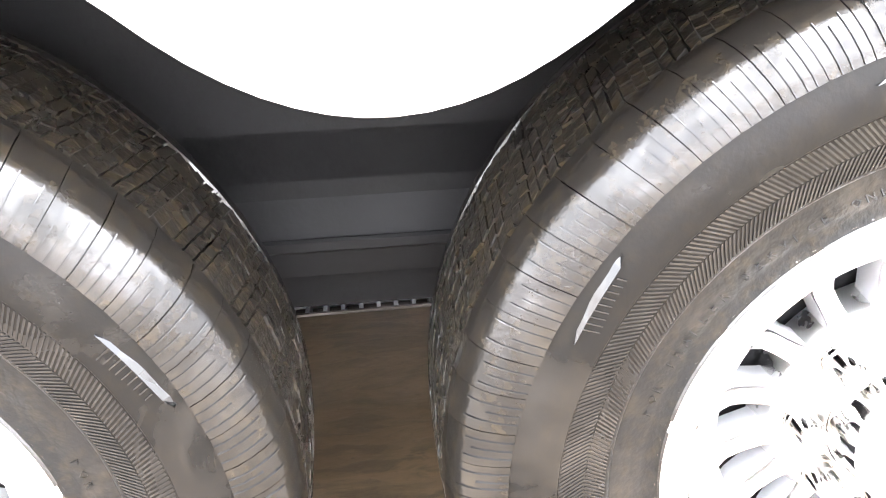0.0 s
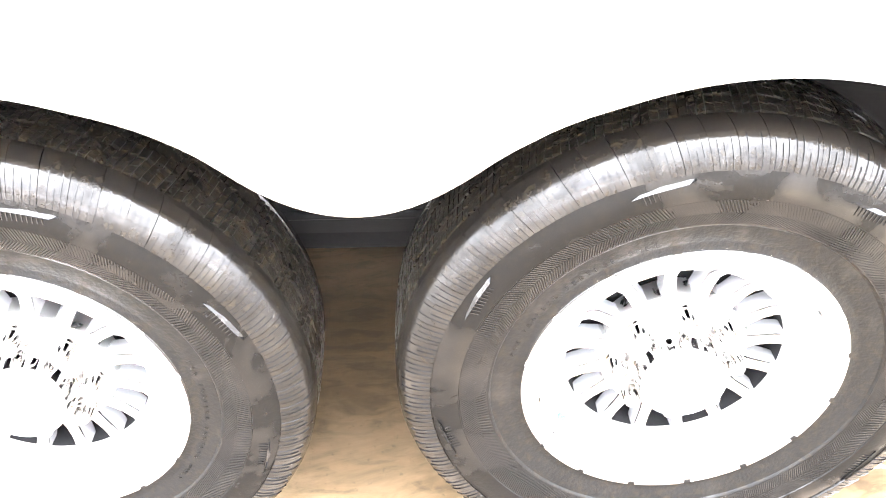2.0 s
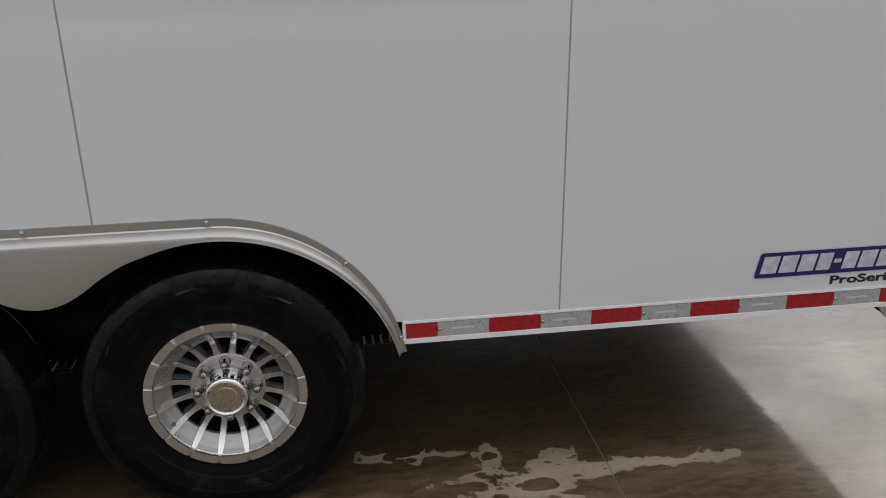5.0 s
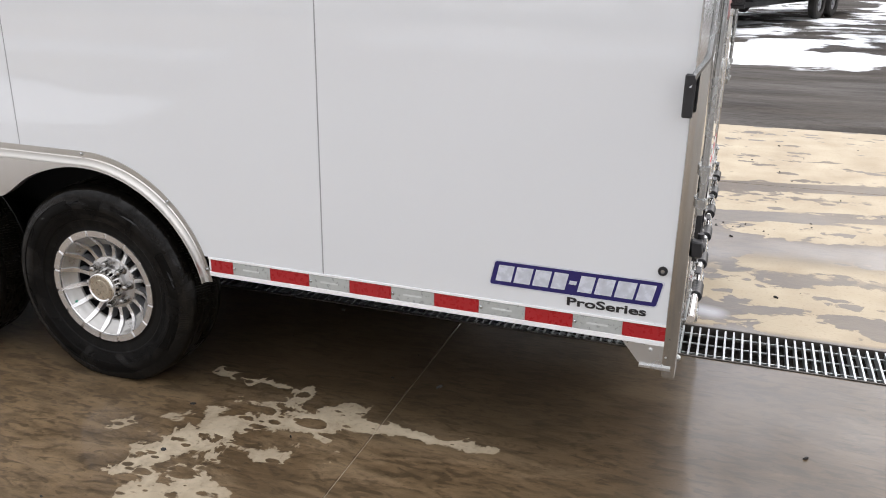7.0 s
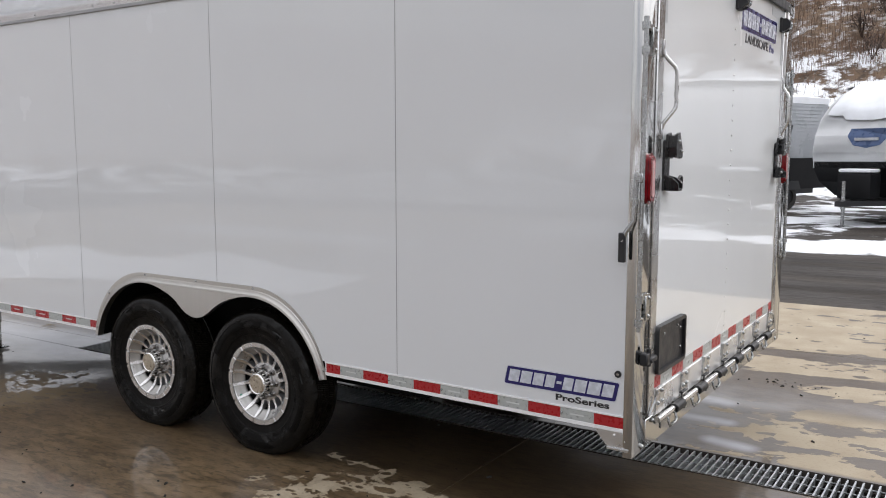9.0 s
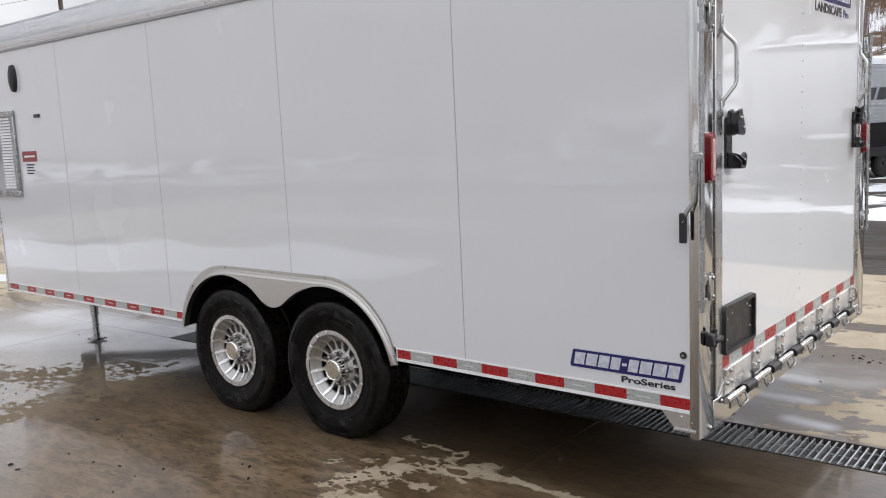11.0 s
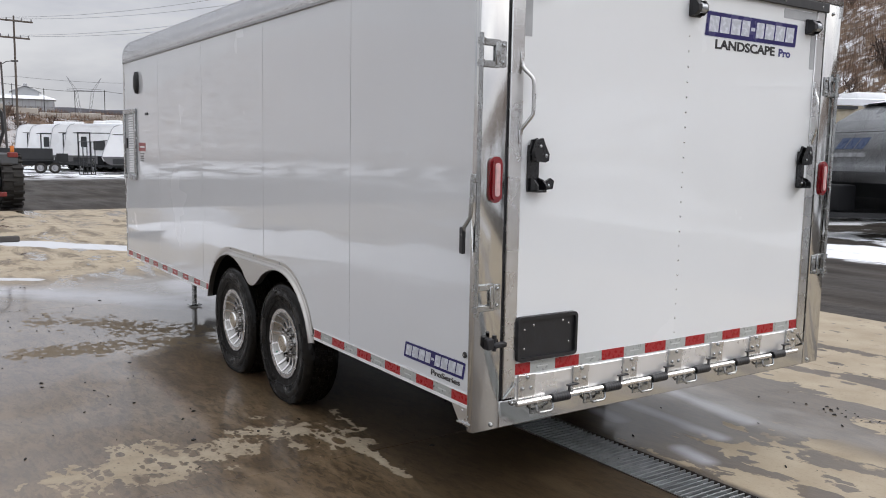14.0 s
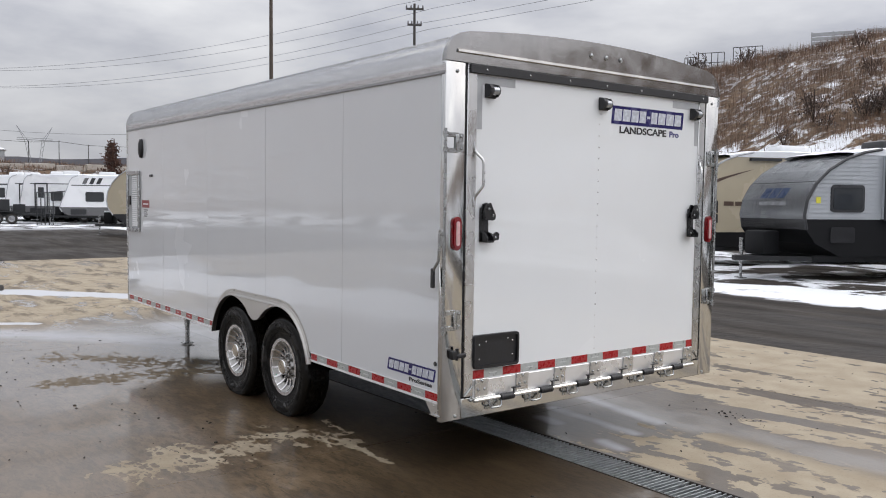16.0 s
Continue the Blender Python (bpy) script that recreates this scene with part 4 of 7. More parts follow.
# latch bar with lever, hinge brackets
for s in (0, 1):
    f = (lambda y: y) if not s else (lambda y: W - y)
    off = 0.016 if s else -0.010
    bm = cyl(bmesh.new(), (0.020, f(off), 0.93), (0.020, f(off), 2.12), 0.0095, 10)
    bar = part("latch_bar", bm, M_ZINC, trailer, "galvanised latch bar", smooth=True)
    for z0, z1 in ((1.985, 2.10), (0.950, 1.068)):
        bm = bmesh.new()
        box(bm, 0.006, 0.014, min(f(0.092), f(0.128)), max(f(0.092), f(0.128)), z0 + 0.004, z1 - 0.004, 0.002)
        for z in (z0, z1 - 0.026):
            box(bm, 0.006, 0.016, min(f(-0.004), f(0.092)), max(f(-0.004), f(0.092)), z, z + 0.026, 0.002)
            cyl(bm, (0.020, f(off), z), (0.020, f(off), z + 0.026), 0.016, 12)
        box(bm, 0.006, 0.020, min(f(0.068), f(0.088)), max(f(0.068), f(0.088)), z0 + 0.01, z1 - 0.01, 0.003)
        bolt(bm, 0.014, f(0.110), z0 + 0.022, 0.009, "x", 0.008, 10)
        bolt(bm, 0.014, f(0.110), z1 - 0.022, 0.009, "x", 0.008, 10)
        part("latch_bracket", bm, M_ZINC, bar, smooth=True)
    if not s:
        bm = bmesh.new()
        box(bm, -0.005, 0.030, f(-0.022) - 0.012, f(-0.022) + 0.004, 1.505, 1.54, 0.003)
        tube(bm, [(0.005, f(-0.030), 1.53), (0.004, f(-0.032), 1.44), (0.000, f(-0.034), 1.36), (-0.030, f(-0.042), 1.315), (-0.040, f(-0.044), 1.28)], 0.009, 8)
        lever = part("lever", bm, M_ZINC, bar, smooth=True)
        bm = box(bmesh.new(), -0.055, -0.027, f(-0.052), f(-0.034), 1.20, 1.315, 0.004)
        part("grip", bm, M_BLACK, bar, "black rubber grip")

# grab handles, ramp catches, catch on the post
for s in (0, 1):
    f = (lambda y: y) if not s else (lambda y: W - y)
    bm = tube(bmesh.new(), [(0.011, f(0.214), 2.02), (0.014, f(0.215), 2.000), (0.024, f(0.220), 1.985), (0.048, f(0.239), 1.955), (0.054, f(0.245), 1.940), (0.055, f(0.247), 1.920), (0.055, f(0.247), 1.815), (0.054, f(0.246), 1.798), (0.048, f(0.240), 1.783), (0.022, f(0.220), 1.742), (0.014, f(0.217), 1.730), (0.011, f(0.216), 1.71)], 0.0085, 10)
    for z in (2.03, 1.70):
        box(bm, 0.008, 0.0135, min(f(0.206), f(0.226)), max(f(0.206), f(0.226)), z - 0.03, z + 0.03, 0.002)
    part("grab_handle", bm, M_RAIL, door, "bent metal grab handle", smooth=True)
    a = 0.262
    bm = box(bmesh.new(), 0.0, 0.010, min(f(a), f(a + 0.068)), max(f(a), f(a + 0.068)), 1.462, 1.668, 0.004)
    for d0, d1 in ((0.010, 0.022), (0.046, 0.058)):      # two cheeks of the hook at the top
        prism(bm, [(f(a + y), z) for y, z in ((0.004, 1.598), (0.0, 1.640), (0.014, 1.690), (0.044, 1.698), (0.060, 1.664), (0.082, 1.628), (0.080, 1.600), (0.060, 1.592))], d0, d1, "x")
    cyl(bm, (0.012, f(a + 0.030), 1.655), (0.056, f(a + 0.030), 1.655), 0.011, 10)
    prism(bm, [(f(a + y), z) for y, z in ((0.010, 1.600), (0.006, 1.640), (0.020, 1.684), (0.040, 1.690), (0.024, 1.640), (0.030, 1.604))], 0.022, 0.046, "x")
    box(bm, 0.010, 0.066, min(f(a + 0.012), f(a + 0.066)), max(f(a + 0.012), f(a + 0.066)), 1.462, 1.472, 0.002)
    for y0, y1 in ((0.012, 0.020), (0.060, 0.068)):
        prism(bm, [(0.010, 1.472), (0.066, 1.472), (0.066, 1.492), (0.040, 1.516), (0.010, 1.524)], min(f(a + y0), f(a + y1)), max(f(a + y0), f(a + y1)), "y")
    prism(bm, [(f(a + y), z) for y, z in ((0.068, 1.472), (0.112, 1.476), (0.118, 1.512), (0.098, 1.524), (0.068, 1.508))], 0.040, 0.052, "x")
    catch = part("ramp_catch", bm, M_BLACKGLOSS, trailer, "black steel spring catch")
    screws("catch_screw", catch, [(0.058, f(a + 0.030), 1.662), (0.058, f(a + 0.062), 1.622), (0.052, f(a + 0.086), 1.492)], 0.008, "x", M_ZINC, 0.007)
bm = box(bmesh.new(), 0.006, 0.040, 0.046, 0.082, 0.782, 0.832, 0.005)
box(bm, 0.016, 0.046, 0.078, 0.150, 0.788, 0.812, 0.006)
cyl(bm, (0.03, 0.088, 0.775), (0.03, 0.088, 0.845), 0.010, 10)
part("door_holdback", bm, M_BLACK, trailer, "black rubber hold-back", smooth=True)

# loading lamps over the door
for y in (0.292, 1.270, 2.240):
    lamp = part("loading_lamp", box(bmesh.new(), 0.0, 0.016, y - 0.004, y + 0.078, 2.316, 2.400, 0.004), M_BLACK, trailer, "small black loading lamp")
    cheek = [(0.016, 2.394), (0.016, 2.322), (0.034, 2.322), (0.058, 2.342), (0.060, 2.370), (0.040, 2.394)]
    for y0, y1 in ((y, y + 0.024), (y + 0.066, y + 0.074)):
        part("shroud", prism(bmesh.new(), cheek, y0, y1, "y"), M_BLACK, lamp)
    part("lens", cyl(bmesh.new(), (0.036, y + 0.024, 2.358), (0.036, y + 0.066, 2.358), 0.026, 16), M_GLASSY, lamp, "clear lens", smooth=True)

# maker's badges: plain shapes in their colours, and the lettering below
def badge(u0, u1, z0, z1, slant, axis, sheet, holder):
    """Blue lozenge with a pale rim and slanted pale blocks where the maker's mark stands."""
    def put(pts, d0, d1, mat, name):
        bm = prism(bmesh.new(), pts, d0, d1, axis)
        return part(name, bm, mat, holder)
    def sl(pts):
        return [(u + slant * (z - z0), z) for u, z in pts]
    sgn = sheet
    put(sl(rounded(u0, u1, z0, z1, 0.010)), 0.0, sgn * 0.0010, M_DECALSILVER, "badge_rim")
    put(sl(rounded(u0 + 0.004, u1 - 0.004, z0 + 0.004, z1 - 0.004, 0.008)), 0.0, sgn * 0.0016, M_BLUE, "badge_field")
    h = z1 - z0
    widths = [0.100, 0.104, 0.100, 0.088, 0.045, 0.088, 0.104, 0.112, 0.096]
    gap = (1.0 - sum(widths)) / (len(widths) + 1)
    u = u0 + (u1 - u0) * 0.022
    span = (u1 - u0) * 0.955
    for k, w in enumerate(widths):
        u += gap * span
        bm = bmesh.new()
        lo, hi = (0.20, 0.82) if k != 4 else (0.44, 0.58)
        prism(bm, sl([(u, z0 + lo * h), (u + w * span, z0 + lo * h), (u + w * span, z0 + hi * h), (u, z0 + hi * h)]), 0.0, sgn * 0.0022, axis)
        u += w * span
        part("badge_mark", bm, M_DECALSILVER, holder)
badge(-0.578, -0.066, 0.631, 0.716, 0.20, "y", -1, trailer)
badge(1.390, 2.158, 2.234, 2.363, 0.10, "x", 1, door)
letters("lettering", "ProSeries", M_INK, trailer, Matrix.Translation((-0.330, -0.0010, 0.601)) @ pose(0, 0, 0, 90, 0, 0), 0.026, 0.236, bold=0.0009)
letters("lettering", "LANDSCAPE", M_INK, door, Matrix.Translation((0.0010, 1.480, 2.180)) @ pose(0, 0, 0, 90, 0, 90), 0.046, 0.495, bold=0.0020)
letters("lettering", "Pro", M_INKBLUE, door, Matrix.Translation((0.0010, 2.010, 2.180)) @ pose(0, 0, 0, 90, 0, 90), 0.041, 0.105, bold=0.0018)
bm = cyl(bmesh.new(), (-0.060, -0.001, 0.749), (-0.060, -0.006, 0.749), 0.014, 18)
g = part("grommet", bm, M_BLACK, trailer, "black rubber grommet", smooth=True)
bm = cyl(bmesh.new(), (-0.060, -0.006, 0.749), (-0.060, -0.009, 0.749), 0.006, 12)
part("grommet_pin", bm, M_ZINC, g)

# side hatch with louvres at the front, round vent, warning label
hx0, hx1, hz0, hz1 = -5.985, -5.530, 1.302, 1.978
bm = bmesh.new()
for r in ((hx0, hx1, hz1 - 0.045, hz1), (hx0, hx1, hz0, hz0 + 0.045), (hx0, hx0 + 0.05, hz0 + 0.045, hz1 - 0.045), (hx1 - 0.05, hx1, hz0 + 0.045, hz1 - 0.045)):
    box(bm, r[0], r[1], -0.022, 0.0, r[2], r[3], 0.004)
hatch = part("side_hatch", bm, M_ZINC, trailer, "small aluminium-framed side hatch with louvres", smooth=True)
part("hatch_panel", boxes((hx0 + 0.05, hx1 - 0.05, -0.008, 0.0, hz0 + 0.045, hz1 - 0.045)), M_GREYTAPE, hatch)
for k in range(24):
    z = hz0 + 0.065 + k * 0.0235
    bm = prism(bmesh.new(), [(-0.020, z), (-0.009, z + 0.017), (-0.007, z + 0.017), (-0.016, z)], hx0 + 0.20, hx1 - 0.075, "x")
    part("louvre", bm, M_LABELWHITE, hatch)
part("hatch_latch", box(bmesh.new(), hx0 + 0.065, hx0 + 0.14, -0.022, -0.008, 1.60, 1.70, 0.004), M_BLACK, hatch)
bm = bmesh.new()
prof = [(0.105 * math.cos(radians(a)) , 0.105 * math.sin(radians(a))) for a in range(0, 360, 20)]
a0 = [bm.verts.new((-5.462 + u * 0.40, -0.002, 2.216 + v)) for u, v in prof]
b0 = [bm.verts.new((-5.462 + u * 0.36, -0.030, 2.216 + v * 0.95)) for u, v in prof]
c0 = [bm.verts.new((-5.462 + u * 0.20, -0.042, 2.216 + v * 0.55)) for u, v in prof]
for p, q in ((a0, b0), (b0, c0)):
    for k in range(len(p)):
        bm.faces.new((p[k], p[(k + 1) % len(p)], q[(k + 1) % len(p)], q[k]))
bm.faces.new(c0)
part("side_vent", bm, M_BLACK, trailer, "black plastic side vent cover", smooth=True)
part("warning_label", boxes((-5.475, -5.235, -0.0012, 0.0, 1.575, 1.655)), M_LABELRED, trailer, "red and white warning label")
part("label_stripe", boxes((-5.44, -5.27, -0.0020, 0.0, 1.608, 1.622)), M_LABELWHITE, trailer)
for k in range(4):
    part("label_print", boxes((-5.42, -5.29 - 0.02 * (k % 2), -0.0012, 0.0, 1.545 - 0.022 * k, 1.556 - 0.022 * k)), M_INK, trailer)
part("roof_drip_bracket", boxes((-5.20, -5.12, -0.012, 0.0, 1.905, 1.93), bevel=0.003), M_BLACK, trailer)


# ---- double wheel fender ----
CL, CR, CZ, MID = -2.985, -2.090, 0.405, -2.522
def edge_z(x):
    """Lower edge of the plate: an arch over each wheel and a rounded tongue between them."""
    arch_z = max(0.38 + math.sqrt(max(0.0, 0.482 ** 2 - (x - c) ** 2)) for c in (-2.955, -2.080))
    d = abs(x - MID)
    w = smooth_step((d - 0.095) / 0.095)
    return (1 - w) * (0.705 + 3.2 * d * d) + w * (arch_z + 0.006 * (1 - smooth_step((d - 0.19) / 0.1)))

def smooth_step(u):
    u = min(1.0, max(0.0, u))
    return u * u * (3 - 2 * u)

def fender_line(f, n_arc=26, n_mid=48, face=False):
    """A line across the fender from its outer edge (f = 0) to the wheel arch (f = 1)."""
    pts = []
    for side_ in (-1, 0, 1):
        n = n_mid if side_ == 0 else n_arc
        for k in range(n + 1):
            u = k / n
            if side_ == 0:
                if k in (0, n):
                    continue
                xo = CL + (CR - CL) * u
                xi = -2.955 + 0.875 * u
                zo, zi = CZ + 0.510, (edge_z(xi) if face else 0.862)
            else:
                eo, ei = math.asin(0.085 / 0.510), math.asin(0.110 / 0.482)
                v = u if side_ < 0 else 1 - u
                ao, ai = eo + (math.pi / 2 - eo) * v, ei + (math.pi / 2 - ei) * v
                c, ci = (CL, -2.955) if side_ < 0 else (CR, -2.080)
                xo, zo = c + side_ * 0.510 * math.cos(ao), CZ + 0.510 * math.sin(ao)
                xi, zi = ci + side_ * 0.482 * math.cos(ai), 0.38 + 0.482 * math.sin(ai)
            pts.append((xo + (xi - xo) * f, zo + (zi - zo) * f))
    return pts
rows = [(fender_line(0.0), 0.0), (fender_line(0.0), -0.004), (fender_line(0.40), -0.004), (fender_line(0.46), -0.008)]
for a in (20, 40, 60, 80, 90):
    rows.append((fender_line(0.46 + 0.44 * math.sin(radians(a))), -0.008 - 0.022 * (1 - math.cos(radians(a)))))
rows += [(fender_line(0.97), -0.0305), (fender_line(1.0, face=True), -0.031), (fender_line(1.0, face=True), -0.026), (fender_line(0.99, face=True), 0.010)]
bm = bmesh.new()
grid = [[bm.verts.new((x, y, z)) for x, z in line] for line, y in rows]
for a, b in zip(grid, grid[1:]):
    for k in range(len(a) - 1):
        bm.faces.new((a[k], a[k + 1], b[k + 1], b[k]))
fender = part("wheel_fender", bm, M_BRUSHED, trailer, "brushed stainless double wheel fender", smooth=True)
for x, z in ((-3.468, 0.536), (-3.328, 0.763), (-2.975, 0.905), (-2.535, 0.905), (-2.088, 0.905), (-1.742, 0.768), (-1.602, 0.536)):
    bm = bmesh.new()
    bolt(bm, x, -0.004, z, 0.007, "y", 0.005, 10)
    bolt(bm, x, -0.009, z, 0.0035, "y", 0.002, 6)
    part("fender_bolt", bm, M_ZINC, fender, smooth=True)

# wheel box behind it
bm = bmesh.new()
line = fender_line(0.75)
a = [bm.verts.new((x, 0.012, z)) for x, z in line]
b = [bm.verts.new((x, 0.36, z)) for x, z in line]
for k in range(len(line) - 1):
    bm.faces.new((a[k], a[k + 1], b[k + 1], b[k]))
lo = [bm.verts.new((x, 0.36, 0.43)) for x, z in line]
for k in range(len(line) - 1):
    bm.faces.new((b[k], b[k + 1], lo[k + 1], lo[k]))
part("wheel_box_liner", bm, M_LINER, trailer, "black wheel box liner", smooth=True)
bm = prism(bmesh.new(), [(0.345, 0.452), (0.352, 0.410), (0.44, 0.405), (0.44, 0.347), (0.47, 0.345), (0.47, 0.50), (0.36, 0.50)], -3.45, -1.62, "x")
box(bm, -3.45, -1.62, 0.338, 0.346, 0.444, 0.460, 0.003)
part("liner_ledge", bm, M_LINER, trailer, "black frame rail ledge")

bm = bmesh.new()
a = [bm.verts.new((x, W - 0.012, z)) for x, z in line]
b = [bm.verts.new((x, W - 0.36, z)) for x, z in line]
lo = [bm.verts.new((x, W - 0.36, 0.43)) for x, z in line]
for k in range(len(line) - 1):
    bm.faces.new((a[k], a[k + 1], b[k + 1], b[k]))
    bm.faces.new((b[k], b[k + 1], lo[k + 1], lo[k]))
part("wheel_box_liner", bm, M_LINER, trailer, "black wheel box liner", smooth=True)

# ---- wheels ----
HUB_H = 0.372          # hub height over the concrete
TYRE_R = 0.398
def press(bm, h=HUB_H):
    """Flattens the foot of a tyre where it stands."""
    for v in bm.verts:
        if v.co.z < -h:
            v.co.z = -h
        elif v.co.z < -h + 0.09 and abs(v.co.x) < 0.2:
            v.co.y += (0.006 if v.co.y > 0.12 else -0.006) * (1 - (v.co.z + h) / 0.09)

# tyre: outer side wall at y = 0.004, inner at 0.235
side = [(0.030, 0.218), (0.022, 0.224), (0.024, 0.236), (0.0225, 0.240), (0.0172, 0.2665), (0.0152, 0.2680), (0.0138, 0.2700), (0.0060, 0.3105), (0.0046, 0.3115),
        (0.0032, 0.321), (0.0040, 0.335), (0.0072, 0.3475), (0.0090, 0.3560), (0.0135, 0.367), (0.021, 0.378), (0.032, 0.386)]
def tyre_mesh():
    bm = bmesh.new()
    mid = 0.120
    prof = side + [(0.060, 0.3875), (mid, 0.3885)] + [(2 * mid - y, r) for y, r in reversed([*side, (0.060, 0.3875)])]
    lathe(bm, prof, 120)
    for f in bm.faces:
        c = f.calc_center_median()
        f.material_index = 1 if math.hypot(c.x, c.z) < 0.2690 else 0
    press(bm)
    return mesh_of(bm, "tyre", [M_RUBBER, M_BEAD], True)

def tread_mesh():
    """Blocks of the tread: zigzag ribs, slotted shoulders, short sipes at the shoulder's edge."""
    bm = bmesh.new()
    n = 78
    def slab(corners, r0, r1, taper=0.0):
        """corners: (y, angle) round a block; r0 root, r1 crown as function of y"""
        cy = sum(c[0] for c in corners) / len(corners)
        ca = sum(c[1] for c in corners) / len(corners)
        lo, hi = [], []
        for y, a in corners:
            lo.append(bm.verts.new((r0(y) * math.sin(a), y, r0(y) * math.cos(a))))
            y2, a2 = cy + (y - cy) * (1 - taper), ca + (a - ca) * (1 - taper)
            hi.append(bm.verts.new((r1(y2) * math.sin(a2), y2, r1(y2) * math.cos(a2))))
        bm.faces.new(hi)
        for k in range(len(corners)):
            j = (k + 1) % len(corners)
            bm.faces.new((lo[k], lo[j], hi[j], hi[k]))
    random.seed(8)
    crown = lambda y: TYRE_R - 0.45 * (y - 0.12) ** 2
    root = lambda y: 0.386
    step = 2 * math.pi / n
    for k in range(n):
        a = k * step
        zig = 0.006 if k % 2 else -0.006
        for i, (y0, y1) in enumerate(((0.0595, 0.0760), (0.0780, 0.0935), (0.0985, 0.1195), (0.1212, 0.1425), (0.1475, 0.1640), (0.1660, 0.1805))):
            sh = 0.25 * step * ((i // 2) % 2) + 0.11 * step * (i % 2)
            sk = 0.09 * step
            for p, q in ((0.02, 0.32), (0.345, 0.65), (0.675, 0.985)):
                drop = random.uniform(0.0, 0.0012)
                slab([(y0 + zig * 0.5, a + sh + p * step), (y1 + zig * 0.5, a + sh + p * step + sk), (y1 - zig * 0.3, a + sh + q * step + sk), (y0 - zig * 0.3, a + sh + q * step)],
                     root, lambda y, d=drop: crown(y) - d, 0.03)
    def sweep(prof, a0, a1, depth, g, skew=0.0):
        """A strip of the shoulder along a (y, r) profile, closed down at its ends."""
        cy, cr_ = 0.12, 0.30
        def ring(t, sink):
            out = []
            for i, (y, r) in enumerate(prof):
                d = Vector((cy - y, cr_ - r)).normalized() * sink
                w = t + skew * (1 - i / (len(prof) - 1))
                out.append(bm.verts.new(((r + d.y) * math.sin(w), g(y + d.x), (r + d.y) * math.cos(w))))
            return out
        r0, r1, s0, s1 = ring(a0, 0), ring(a1, 0), ring(a0, depth), ring(a1, depth)
        made = []
        for u in range(len(prof) - 1):
            made.append(bm.faces.new((r0[u], r0[u + 1], r1[u + 1], r1[u])))
            made.append(bm.faces.new((r0[u], r0[u + 1], s0[u + 1], s0[u])))
            made.append(bm.faces.new((r1[u], r1[u + 1], s1[u + 1], s1[u])))
        for u in (0, len(prof) - 1):
            made.append(bm.faces.new((r0[u], r1[u], s1[u], s0[u])))
        for f in made:
            f.material_index = 1
    flank = [(0.0545, crown(0.0545)), (0.047, crown(0.047)), (0.040, crown(0.040)), (0.034, 0.3928), (0.029, 0.3908), (0.0245, 0.3880), (0.0200, 0.3843),
             (0.0160, 0.3798), (0.0126, 0.3742), (0.0105, 0.3700), (0.0083, 0.3640), (0.0066, 0.3590), (0.0052, 0.3500)]
    def hair(a0, lo, hi, g, w, lean):
        """A fine raised line up the shoulder, from one step of its profile to another."""
        rows = []
        for i in range(lo, hi + 1):
            y, r = flank[i]
            out = Vector((y - 0.12, r - 0.30)).normalized()
            t = a0 + lean * (len(flank) - 1 - i)
            row = []
            for dw, h in ((-w, -0.0004), (-w * 0.5, 0.0012), (w * 0.5, 0.0012), (w, -0.0004)):
                yy, rr = y + out.x * h, r + out.y * h
                row.append(bm.verts.new((rr * math.sin(t + dw), g(yy), rr * math.cos(t + dw))))
            rows.append(row)
        for p, q in zip(rows, rows[1:]):
            for u in range(3):
                bm.faces.new((p[u], p[u + 1], q[u + 1], q[u])).material_index = 2
    m2 = 36
    st2 = 2 * math.pi / m2
    for k in range(m2):
        a = k * st2
        cut = 0.5 + random.uniform(-0.03, 0.03)
        for g in ((lambda y: y), (lambda y: 0.24 - y)):
            sweep(flank, a + 0.007 * st2, a + cut * st2, 0.005, g, -0.16 * st2)
            sweep(flank, a + (cut + 0.010) * st2, a + 0.993 * st2, 0.005, g, -0.16 * st2)
            for j, p in enumerate((0.14, 0.26, 0.38, 0.62, 0.74, 0.87)):
                hair(a + (p + random.uniform(-0.015, 0.015)) * st2, 5 + 2 * (j % 3 == 1) + (j % 2), 12, g, 0.0021, -0.012 * st2)
    press(bm)
    return mesh_of(bm, "tread", [M_TREAD, M_SHOULDER, M_WEDGE], True)

